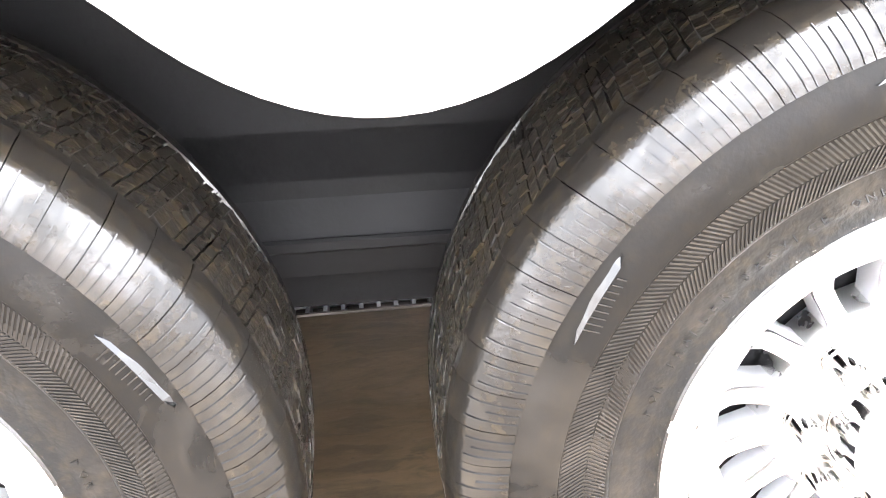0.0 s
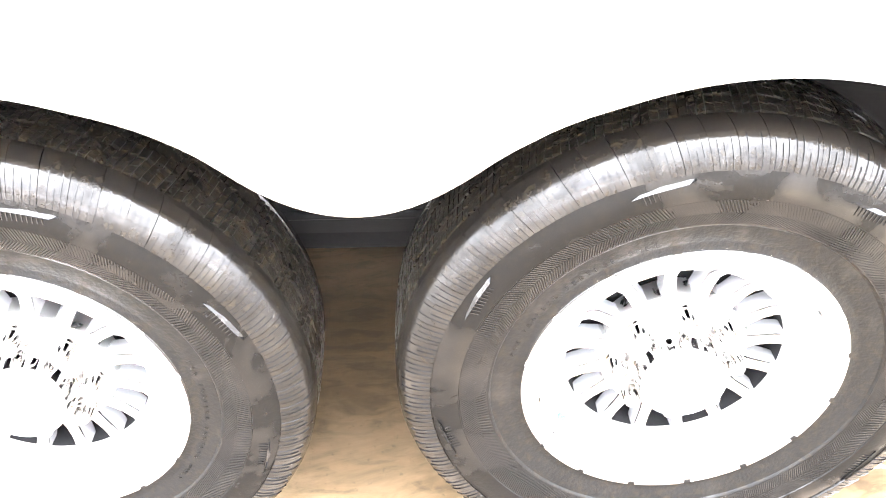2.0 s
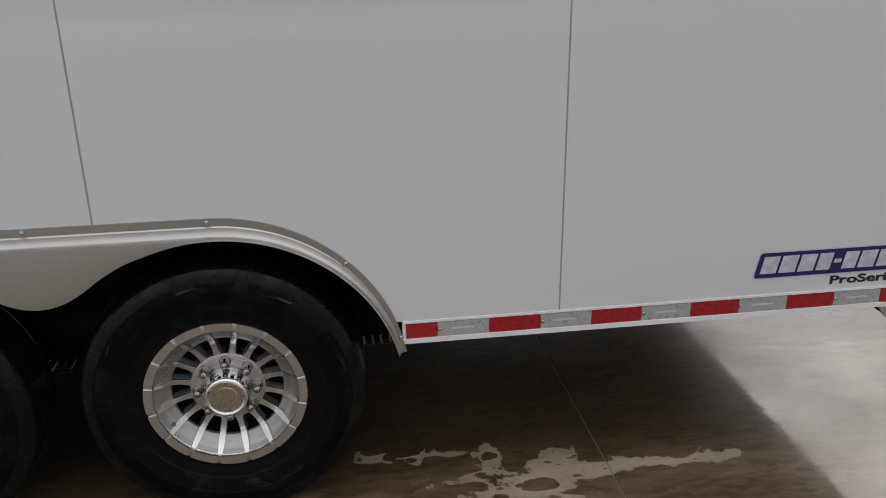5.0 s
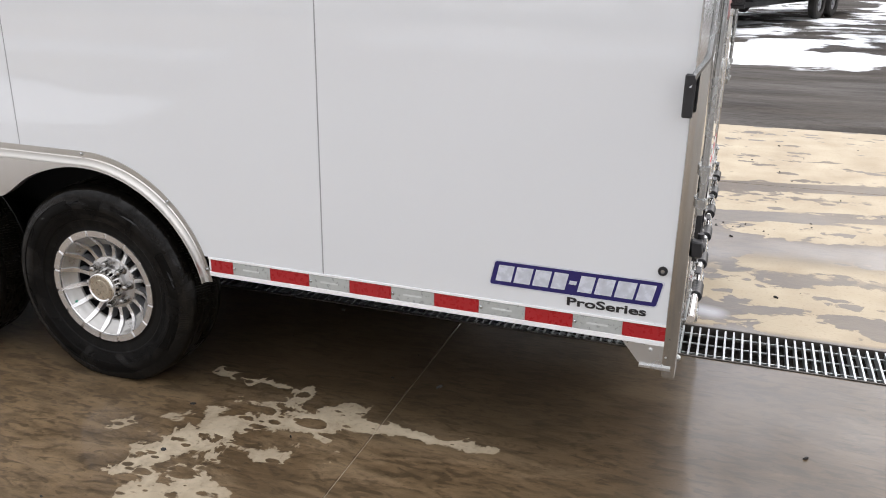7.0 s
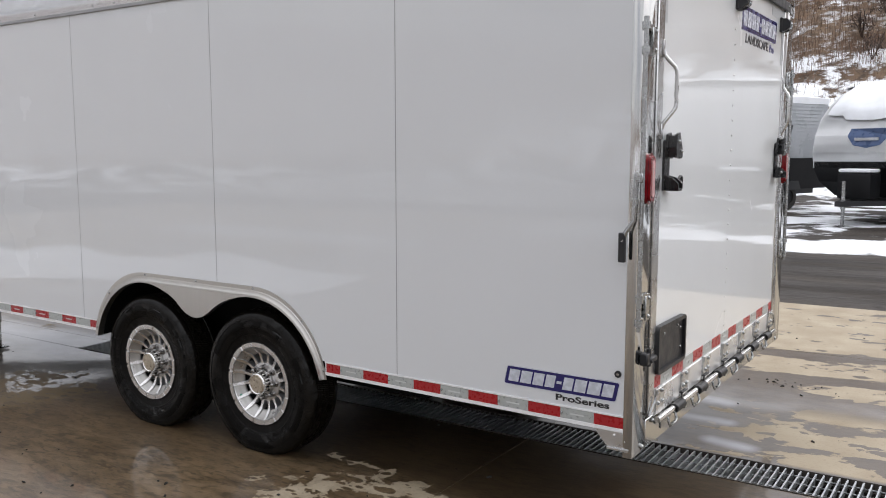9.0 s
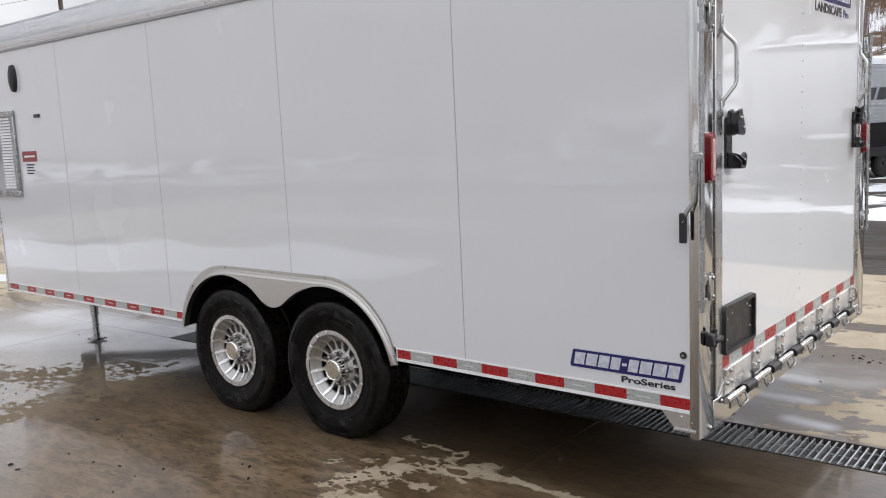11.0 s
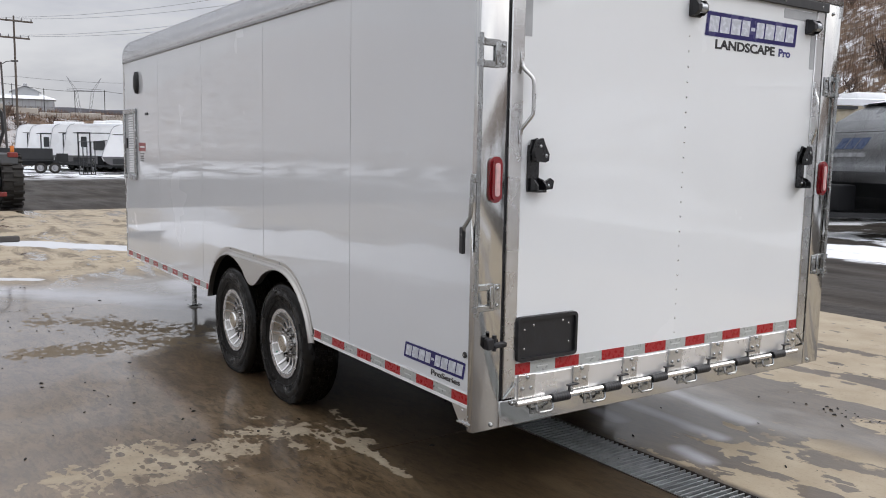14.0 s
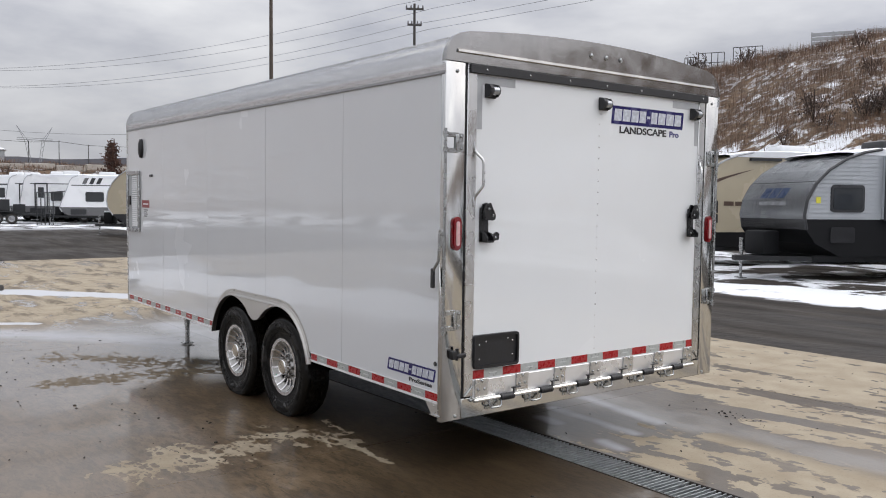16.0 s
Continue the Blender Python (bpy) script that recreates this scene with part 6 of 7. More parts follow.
# ---- parked campers ----
def camper(label, at, length, height, skin, lower, cap, split=1.5, wheels=(-4.3, -5.2), window=None, door=None, ribs=False, snow=True, cover=True, group="parked campers", extra=None, slant=0.0):
    """A travel trailer: nose tip at the origin, nose along +x, y = +-1.22."""
    t = thing("camper", label, "camper", group, at)
    k = height / 3.22
    nose = [(-0.95, 0.55), (-0.30, 0.92 * k), (-0.06, 1.25 * k), (0.0, 1.60 * k), (-0.07, 1.98 * k), (-0.28, 2.36 * k), (-0.62, 2.70 * k), (-1.08, 2.98 * k), (-1.55, 3.14 * k), (-2.0, height)]
    if slant:
        nose = [(-0.55, 0.55), (-0.12, 0.80), (0.0, 1.02), (-0.03, 1.25), (-slant * 0.85, height - 0.75), (-slant - 0.06, height - 0.32), (-slant - 0.24, height - 0.10), (-slant - 0.55, height)]
    hw = 1.22
    bm = bmesh.new()
    a = [bm.verts.new((u, -hw - 0.02, z)) for u, z in nose]
    b = [bm.verts.new((u, hw + 0.02, z)) for u, z in nose]
    for i in range(len(nose) - 1):
        bm.faces.new((a[i], a[i + 1], b[i + 1], b[i])).material_index = 1 if nose[i + 1][1] < 1.3 * k else 0
    part("front_cap", bm, [cap, lower], t, smooth=True)
    def side_shape(z0, z1):
        """The part of the side between two heights."""
        front = [(u, z) for u, z in nose if z0 < z < z1]
        def at_z(z):
            for (u0, w0), (u1, w1) in zip(nose, nose[1:]):
                if w0 <= z <= w1:
                    return u0 + (u1 - u0) * (z - w0) / max(1e-6, w1 - w0)
            return nose[-1][0]
        return [(at_z(z0), z0)] + front + [(at_z(z1), z1), (-length, z1), (-length, z0)]
    part("upper_body", prism(bmesh.new(), side_shape(split, height), -hw, hw), skin, t)
    part("lower_body", prism(bmesh.new(), side_shape(0.56, split - 0.002), -hw, hw), lower, t)
    if ribs:
        bm = bmesh.new()
        n = int((height - split) / 0.095)
        for i in range(n):
            z = split + 0.05 + i * 0.095
            sh = side_shape(z, z + 0.05)
            box(bm, -length, max(u for u, _ in sh) - 0.10, hw, hw + 0.014, z, z + 0.05)
        tagged(part("cladding_ribs", bm, skin, t), kind="stuff")
        bm = tube(bmesh.new(), [(u, hw + 0.03, z) for u, z in nose[2:]], 0.035, 6)
        part("cap_trim", bm, M_RVDARK, t)
    else:
        part("cap_trim", tube(bmesh.new(), [(u - 0.02, hw + 0.02, z) for u, z in nose[1:]], 0.028, 5), M_MARKPALE, t)
    for s in (-1, 1):
        for u in wheels:
            bm = bmesh.new()
            prof = [(-0.10, 0.19), (-0.11, 0.24), (-0.10, 0.32), (-0.06, 0.355), (0.06, 0.355), (0.10, 0.32), (0.11, 0.24), (0.10, 0.19)]
            lathe(bm, prof, 28, close=True)
            w = part("wheel", bm, M_DULLTYRE, t, smooth=True, at=pose(u, s * (hw - 0.08), 0.352))
            bm = lathe(bmesh.new(), [(0.03, 0.20), (0.06, 0.185), (0.07, 0.10), (0.05, 0.06), (0.09, 0.05), (0.09, 0.001)], 20)
            part("rim", bm, M_CASTDULL if not ribs else M_STEEL, w, smooth=True, at=pose(0, 0, 0, 0, 0, 0 if s > 0 else 180))
        bm = prism(bmesh.new(), [(wheels[0] + 0.5, 0.55), (wheels[0] + 0.38, 0.78), (wheels[-1] - 0.38, 0.78), (wheels[-1] - 0.5, 0.55)], s * (hw + 0.001), s * (hw + 0.03))
        part("wheel_arch", bm, M_RVDARK, t)
    bm = boxes((-length, -0.6, -0.85, -0.78, 0.40, 0.56), (-length, -0.6, 0.78, 0.85, 0.40, 0.56))
    prism(bm, [(-0.7, 0.82), (0.95, 0.07), (0.95, -0.07), (-0.7, -0.82), (-0.7, -0.70), (0.75, 0.0), (-0.7, 0.70)], 0.42, 0.53, "z")
    part("tongue", bm, M_STEEL, t)
    bm = cyl(bmesh.new(), (0.75, 0, 0.0), (0.75, 0, 0.55), 0.035, 10)
    cyl(bm, (0.75, 0, 0.35), (0.75, 0, 0.95), 0.05, 10)
    box(bm, 0.65, 0.85, -0.1, 0.1, 0.0, 0.015)
    part("jack", bm, M_ZINC, t, smooth=True)
    if cover:
        bm = box(bmesh.new(), -0.02, 0.42, -0.38, 0.38, 0.55, 1.12, 0.06, seg=2)
        c = part("gas_bottle_cover", bm, M_RVLOW, t, smooth=True)
        if snow and not ribs:
            part("snow_cap", box(bmesh.new(), -0.01, 0.41, -0.36, 0.36, 1.121, 1.20, 0.035, seg=2), M_SNOW, c, smooth=True)
    for u, z0, w, h in (window or ()):
        bm = prism(bmesh.new(), rounded(u - w, u, z0, z0 + h, 0.09), hw, hw + 0.035)
        f = part("window", bm, M_RVDARK, t, smooth=True)
        bm = prism(bmesh.new(), rounded(u - w + 0.06, u - 0.06, z0 + 0.06, z0 + h - 0.06, 0.06), hw + 0.035, hw + 0.042)
        part("pane", bm, M_WINDOW, f)
    for u in (door or ()):
        bm = bmesh.new()
        for r in ((u - 0.82, u - 0.74, 0.66, 2.64), (u - 0.08, u, 0.66, 2.64), (u - 0.74, u - 0.08, 2.55, 2.64)):
            box(bm, r[0], r[1], hw, hw + 0.025, r[2], r[3])
        d = part("door_frame", bm, M_RVDARK, t)
        part("door_window", prism(bmesh.new(), rounded(u - 0.58, u - 0.22, 1.65, 2.35, 0.05), hw, hw + 0.02), M_WINDOW, d)
    if snow:
        random.seed(int(length * 100))
        bm = bmesh.new()
        nu, nv = 40, 10
        grid = []
        for i in range(nu + 1):
            u = -1.25 - (length - 1.25) * i / nu
            row = []
            for j in range(nv + 1):
                v = -hw - 0.02 + (2 * hw + 0.04) * j / nv
                z = height if u < -2.0 else height - 0.10 * ((u + 2.0) / 0.75) - 0.02
                edge = 0.4 if j in (0, nv) else 1.0
                row.append(bm.verts.new((u, v, z + (0.05 + 0.09 * abs(noise.noise((u * 0.9, v * 0.9, length)))) * edge)))
            grid.append(row)
        for p, q in zip(grid, grid[1:]):
            for j in range(nv):
                bm.faces.new((p[j], p[j + 1], q[j + 1], q[j]))
        for p, q in zip(grid, grid[1:]):
            for j in (0, nv):
                lo1 = bm.verts.new((p[j].co.x, p[j].co.y, height - 0.14))
                lo2 = bm.verts.new((q[j].co.x, q[j].co.y, height - 0.14))
                bm.faces.new((p[j], q[j], lo2, lo1))
        part("roof_snow", bm, M_SNOW, t, "thick snow on the roof", smooth=True)
    bm = box(bmesh.new(), -length * 0.45, -length * 0.45 + 1.0, -0.4, 0.4, height, height + 0.30, 0.09, seg=2)
    part("roof_unit", bm, M_RVDARK if ribs else M_RVWHITE, t, smooth=True)
    if extra:
        extra(t, hw)
    return t

def cap_u(z):
    """Nose line of a camper of 3.0 m at height z."""
    k = 3.0 / 3.22
    line = [(-0.06, 1.25 * k), (0.0, 1.60 * k), (-0.07, 1.98 * k), (-0.28, 2.36 * k), (-0.62, 2.70 * k)]
    for (u0, z0), (u1, z1) in zip(line, line[1:]):
        if z0 <= z <= z1:
            return u0 + (u1 - u0) * (z - z0) / (z1 - z0)
    return 0.0

def grey_marks(t, hw):
    bm = bmesh.new()      # mark on the cap and on the rear of the side, in plain slanted bars
    for i in range(3):
        y = 0.30 - i * 0.32
        quad = [(y + 0.16, 2.12), (y - 0.12, 2.12), (y - 0.05, 1.88), (y + 0.23, 1.88)]
        bm.faces.new([bm.verts.new((cap_u(z) + 0.012, -v, z)) for v, z in quad])
    bmesh.ops.solidify(bm, geom=bm.faces[:], thickness=0.006)
    part("front_mark", bm, M_MARKBLUE, t)
    bm = bmesh.new()
    bm.faces.new([bm.verts.new((cap_u(z) + 0.012, v, z)) for v, z in ((0.52, 1.80), (-0.50, 1.80), (-0.50, 1.71), (0.52, 1.71))])
    bmesh.ops.solidify(bm, geom=bm.faces[:], thickness=0.006)
    part("front_submark", bm, M_MARKPALE, t)
    bm = tube(bmesh.new(), [(cap_u(2.25) + 0.004, -hw, 2.25), (cap_u(2.25) + 0.004, hw + 0.02, 2.25)], 0.008, 5)
    part("cap_seam", bm, M_RVDARK, t)
    bm = bmesh.new()
    for i in range(3):
        u = -5.55 - i * 0.46
        prism(bm, [(u, 2.28), (u - 0.34, 2.28), (u - 0.22, 1.98), (u + 0.12, 1.98)], hw + 0.016, hw + 0.022)
    part("side_mark", bm, M_RVDARK, t)
    part("side_submark", boxes((-6.85, -5.95, hw + 0.016, hw + 0.022, 1.84, 1.91)), M_MARKPALE, t)
    part("sticker", boxes((-0.42, -0.30, hw + 0.016, hw + 0.020, 1.76, 1.90)), M_YELLOW, t)
    part("storage_hatch", prism(bmesh.new(), rounded(-1.35, -0.70, 0.86, 1.22, 0.06), hw, hw + 0.02), M_BLACK, t)
    bm = boxes((-5.02, -2.06, hw + 0.004, hw + 0.10, 1.42, 2.86))
    so = part("slide_out", bm, M_RVGREY, t, "slide-out with dark frame and wide window")
    bm = bmesh.new()
    for i in range(14):
        box(bm, -4.9, -2.18, hw + 0.10, hw + 0.112, 1.64 + 0.085 * i, 1.68 + 0.085 * i)
    tagged(part("cladding_ribs", bm, M_RVGREY, so), kind="stuff")
    part("slide_frame", boxes((-5.04, -2.04, hw + 0.101, hw + 0.125, 2.79, 2.89), (-5.04, -4.93, hw + 0.101, hw + 0.125, 1.62, 2.79), (-2.15, -2.04, hw + 0.101, hw + 0.125, 1.62, 2.79), (-5.04, -2.04, hw + 0.101, hw + 0.125, 1.38, 1.62)), M_RVDARK, so)
    w = part("window", prism(bmesh.new(), rounded(-4.46, -2.62, 2.02, 2.66, 0.08), hw + 0.113, hw + 0.135), M_RVDARK, so, smooth=True)
    part("pane", prism(bmesh.new(), rounded(-4.40, -3.60, 2.08, 2.60, 0.05), hw + 0.135, hw + 0.141), M_BLIND, w)
    part("pane", prism(bmesh.new(), rounded(-3.54, -2.68, 2.08, 2.60, 0.05), hw + 0.135, hw + 0.141), M_BLIND2, w)

def white_marks(t, hw):
    pts = [(0.40, 2.06), (-0.40, 2.06), (-0.46, 1.90), (-0.30, 1.70), (0.0, 1.64), (0.30, 1.70), (0.46, 1.90)]
    bm = bmesh.new()
    bm.faces.new([bm.verts.new((-0.06 - 0.32 * max(0, z - 1.75) + 0.045, y, z)) for y, z in pts])
    bmesh.ops.solidify(bm, geom=bm.faces[:], thickness=0.008)
    part("front_mark", bm, M_MARKBLUE, t)
    part("mark_bar", boxes((-0.10, 0.005, -0.26, 0.26, 1.80, 1.86)), M_MARKPALE, t)
    line = [(-0.20, 2.22), (-0.34, 2.40), (-0.55, 2.60), (-0.85, 2.80), (-1.25, 2.98), (-1.7, 3.10)]
    bm, rows = bmesh.new(), []
    for i in range(19):
        y = -1.10 + 2.26 * i / 18
        low = 0.35 + 0.45 * noise.noise((y * 1.3, 4.4, 0.0)) + (0.5 if y < -0.6 else 0.0)
        row = []
        for j in range(10):
            w = min(4.999, max(0.0, low + (5 - low) * j / 9))
            (u0, z0), (u1, z1) = line[int(w)], line[int(w) + 1]
            f = w - int(w)
            th = 0.0 if j == 0 or i in (0, 18) else 0.10 + 0.05 * noise.noise((y * 2, w, 1.0))
            row.append(bm.verts.new((u0 + (u1 - u0) * f + th * 0.6 + 0.03, y, z0 + (z1 - z0) * f + th * 0.8)))
        rows.append(row)
    for p, q in zip(rows, rows[1:]):
        for j in range(9):
            bm.faces.new((p[j], p[j + 1], q[j + 1], q[j]))
    part("cap_snow", bm, M_SNOW, t, "snow sliding off the cap", smooth=True)

def tan_marks(t, hw):
    bm = prism(bmesh.new(), [(-2.05, 2.74), (-1.5, 2.62), (-0.6, 2.38), (-0.55, 2.22), (-1.2, 2.48)], hw + 0.002, hw + 0.008)
    part("swoosh", bm, M_BROWNMARK, t)
    part("side_mark", boxes((-1.42, -1.11, hw + 0.002, hw + 0.008, 1.70, 1.82), (-2.2, -1.47, hw + 0.002, hw + 0.008, 1.70, 1.82)), M_BROWNMARK, t)
    part("vent", boxes((-0.92, -0.70, hw + 0.002, hw + 0.02, 1.50, 1.84), (-0.92, -0.70, hw + 0.002, hw + 0.02, 1.22, 1.46)), M_BLACK, t)
    part("awning_rail", boxes((-2.9, -1.9, hw, hw + 0.09, 2.98, 3.06)), M_RVDARK, t)

HEAD = -113
camper("grey corrugated travel trailer with dark front cap and snowy roof", pose(-7.41, 15.33, 0, 0, 0, HEAD), 8.4, 3.0, M_RVGREY, M_RVLOW, M_RVCAP, 1.40,
       (-5.81, -6.73), ((-0.68, 1.56, 0.89, 0.62),), (), True, extra=grey_marks)
camper("white travel trailer with a snow-covered front cap", pose(-1.33, 17.04, 0, 0, 0, HEAD), 9.0, 3.12, M_RVWHITE, M_RVLOW, M_RVWHITE, 1.35,
       (-5.0, -5.95), ((-3.0, 1.72, 0.95, 0.66),), (), False, extra=white_marks)
camper("tan travel trailer with brown swoosh and snowy roof", pose(-11.9, 17.2, 0, 0, 0, HEAD), 10.0, 3.22, M_RVTAN, M_RVLOW, M_RVTAN, 0.95,
       (-6.2, -7.2), (), (), False, extra=tan_marks)
for x, y in ((3.5, 15.0), (8.4, 13.2)):
    camper("white travel trailer with dark lower skirt", pose(x, y, 0, 0, 0, HEAD), 8.6, 3.12, M_RVWHITE, M_RVLOW, M_RVWHITE, 1.35, (-5.0, -5.95), ((-3.0, 1.72, 0.95, 0.66),), (-4.6,))
def west(az, dist, eye=(3.86, -2.91)):
    a = radians(az)
    return eye[0] + dist * math.cos(a), eye[1] + dist * math.sin(a)
def west_marks(ln, ht, roomy):
    """Lower skirt, belt line, front stripes, slide-out or door on a far white camper."""
    def add(t, hw):
        part("belt_line", boxes((-ln, -0.70, hw, hw + 0.012, ht - 0.64, ht - 0.58)), M_RVCAP, t)
        part("skirt_line", boxes((-ln, -0.02, hw, hw + 0.012, 1.02, 1.09)), M_RVCAP, t)
        for i in range(0 if roomy else 3):
            u = -1.35 - 0.42 * i
            part("roof_stripe", prism(bmesh.new(), [(u, ht - 0.52), (u - 0.24, ht - 0.52), (u - 0.42, ht - 0.12), (u - 0.18, ht - 0.12)], hw, hw + 0.014), M_RVDARK if i else M_RVCAP, t)
        part("storage_hatch", prism(bmesh.new(), rounded(-1.6, -0.65, 0.62, 0.96, 0.05), hw, hw + 0.016), M_RVDARK, t)
        if roomy:
            part("swoosh", prism(bmesh.new(), [(-1.0, 1.92), (-2.6, 2.12), (-3.3, 2.14), (-2.6, 2.04)], hw, hw + 0.010), M_RVDARK, t)
            u0, u1 = -ln * 0.62, -ln * 0.86
            so = part("slide_out", boxes((u1, u0, hw + 0.002, hw + 0.10, 1.10, ht - 0.70), bevel=0.02), M_RVSNOW, t)
            part("slide_frame", boxes((u1 - 0.05, u1, hw + 0.002, hw + 0.12, 1.10, ht - 0.66), (u0, u0 + 0.05, hw + 0.002, hw + 0.12, 1.10, ht - 0.66)), M_RVDARK, so)
            part("grab_rail", tube(bmesh.new(), [(-3.9, hw, 0.9), (-3.9, hw + 0.12, 1.0), (-3.9, hw + 0.12, 1.35), (-3.9, hw, 1.45)], 0.03, 5), M_RVCAP, t)
    return add
for az, d, rz, ln, ht in ((167.3, 60, -112, 7.2, 3.1), (168.1, 65, -112, 5.2, 2.75), (169.5, 64, -112, 8.0, 3.2), (170.3, 67, -112, 8.5, 3.25), (171.5, 69, -112, 8.0, 3.2), (172.2, 72, -112, 8.0, 3.3)):
    x, y = west(az, d)
    camper("white travel trailer with dark windows and snowy roof", pose(x, y, terrain(x, y), 0, 0, rz), ln, ht, M_RVSNOW, M_RVCAP, M_RVSNOW, 1.05,
           (-4.0, -4.9), ((-1.95, 1.45, 0.75, 0.62),) if ln > 7.5 else ((-1.55, 1.45, 1.1, 0.62),), (-0.95,) if ln > 7.5 else (), extra=west_marks(ln, ht, ln > 7.5), slant=0.26 if ln > 7.5 else 0.55)
x, y = west(164.3, 45)
camper("tan travel trailer with rounded front cap", pose(x, y, terrain(x, y), 0, 0, -124), 8.0, 3.5, M_RVTAN, M_RVDARK, M_RVTAN, 1.05, (-4.0, -4.9), (), (), False)

# ---- black equipment trailer among them ----
x, y = west(171.15, 59.5, (3.2, -2.15))
et = thing("equipment_trailer", "black steel dump trailer with tandem wheels", "trailer", at=pose(x, y, terrain(x, y), 0, 0, 80))
part("bed", boxes((-3.2, 0.3, -1.0, 1.0, 0.75, 0.85), (-3.2, 0.3, -1.02, -0.96, 0.85, 1.55), (-3.2, 0.3, 0.96, 1.02, 0.85, 1.55), (-3.2, -3.14, -0.96, 0.96, 0.85, 1.55), (0.24, 0.3, -0.96, 0.96, 0.85, 1.55), bevel=0.01), M_STEEL, et)
part("tongue", boxes((0.3, 2.3, -0.9, 0.9, 0.55, 0.68), (-3.2, 2.3, -0.5, -0.4, 0.5, 0.75), (-3.2, 2.3, 0.4, 0.5, 0.5, 0.75), (0.5, 1.2, -0.4, 0.4, 0.68, 1.25)), M_STEEL, et)
for s in (-1, 1):
    for u in (-0.40, 0.42):
        bm = lathe(bmesh.new(), [(-0.10, 0.2), (-0.11, 0.27), (-0.06, 0.34), (0.06, 0.34), (0.11, 0.27), (0.10, 0.2)], 24, close=True)
        w = part("wheel", bm, M_DULLTYRE, et, smooth=True, at=pose(u, s * 1.15, 0.34))
        part("rim", lathe(bmesh.new(), [(0.08, 0.2), (0.05, 0.12), (0.09, 0.06), (0.09, 0.001)], 16), M_CASTDULL, w, at=pose(0, 0, 0, 0, 0, 0 if s > 0 else 180))
    arch_ = [(-0.92, 0.42), (-0.78, 0.70), (-0.50, 0.82), (0.52, 0.82), (0.80, 0.70), (0.94, 0.42)]
    part("fender", prism(bmesh.new(), arch_ + [(u, z - 0.05) for u, z in reversed(arch_)], s * 1.02 if s > 0 else -1.3, 1.3 if s > 0 else -1.02), M_STEEL, et)

def ramp_gate(at, w, h, label="black steel ramp gate standing up", mat=None):
    g = thing("ramp_gate", label, "gate", "ramp gates", at)
    for i in range(5):
        part("upright", tube(bmesh.new(), [(-w / 2 + w * i / 4, 0, 0), (-w / 2 + w * i / 4, 0, h)], 0.03, 6), mat or M_STEEL, g)
    for z in (0.02, h / 2, h):
        part("rail", tube(bmesh.new(), [(-w / 2, 0, z), (w / 2, 0, z)], 0.03, 6), mat or M_STEEL, g)
x, y = west(168.3, 57)
ramp_gate(pose(x, y, terrain(x, y), 0, 0, 78), 0.9, 2.0)
x, y = west(169.9, 80)
ramp_gate(pose(x, y, terrain(x, y) + 0.1, -28, 0, 74), 2.3, 1.6)
for az, d, w, h in ((125.5, 73, 2.0, 1.6), (123.3, 72, 2.2, 1.8), (126.8, 74, 0.9, 1.5)):
    x, y = west(az, d)
    ramp_gate(pose(x, y, terrain(x, y) - 0.1, 0, 0, 30), w, h)
for az, d in ((118.4, 74), (115.3, 74)):
    x, y = west(az, d)
    wf = thing("stock_trailer", "pale slatted trailer bed on the hilltop", "trailer", "hilltop trailers", pose(x, y, terrain(x, y) + 0.15, 0, 0, 30))
    for i in range(4):
        part("slat", boxes((-1.6, 1.6, -0.05, 0.05, 0.3 + 0.35 * i, 0.58 + 0.35 * i)), M_RVGREY, wf)
    part("posts", boxes((-1.6, -1.5, 0.05, 0.12, -0.7, 1.7), (1.5, 1.6, 0.05, 0.12, -0.7, 1.7), (-0.05, 0.05, 0.05, 0.12, -0.7, 1.7)), M_RVGREY, wf)

# ---- tractor ----
tr = thing("tractor", "faded red farm tractor with roll bar, seen from behind", "tractor", at=pose(-23.3, 0.17, 0, 0, 0, 180))
def big_wheel(u, v, r, w, lugs):
    bm = lathe(bmesh.new(), [(-w * 0.45, r * 0.55), (-w * 0.5, r * 0.75), (-w * 0.42, r * 0.93), (w * 0.42, r * 0.93), (w * 0.5, r * 0.75), (w * 0.45, r * 0.55)], 36, close=True)
    tread = bmesh.new()
    for i in range(lugs):
        for s in (-1, 1):
            a = 2 * math.pi * (i + (0.25 if s > 0 else -0.25)) / lugs
            box(tread, -0.035, 0.035, 0.0 if s > 0 else -w * 0.5, w * 0.5 if s > 0 else 0.0, r * 0.90, r, 0.0, at=pose(0, 0, 0, 0, math.degrees(a), 0))
    t = part("wheel", bm, M_DULLTYRE, tr, at=pose(u, v, r))
    tagged(part("tread", tread, M_DULLTYRE, t), kind="stuff")
    part("rim", lathe(bmesh.new(), [(-w * 0.3, r * 0.56), (-w * 0.1, r * 0.5), (0, r * 0.15), (0, 0.001)], 24), M_RVCAP, t, at=pose(0, 0, 0, 0, 0, 0))
big_wheel(0, 0.83, 0.76, 0.54, 20)
big_wheel(0, -0.83, 0.76, 0.54, 20)
big_wheel(2.0, 0.7, 0.48, 0.28, 16)
big_wheel(2.0, -0.7, 0.48, 0.28, 16)
part("chassis", boxes((-0.2, 2.4, -0.25, 0.25, 0.55, 0.95), (-0.25, 0.25, -0.6, 0.6, 0.62, 0.86), bevel=0.03), M_STEEL, tr)
part("hood", box(bmesh.new(), 0.9, 2.7, -0.36, 0.36, 0.95, 1.45, 0.08, seg=2), M_TRACTOR, tr, smooth=True)
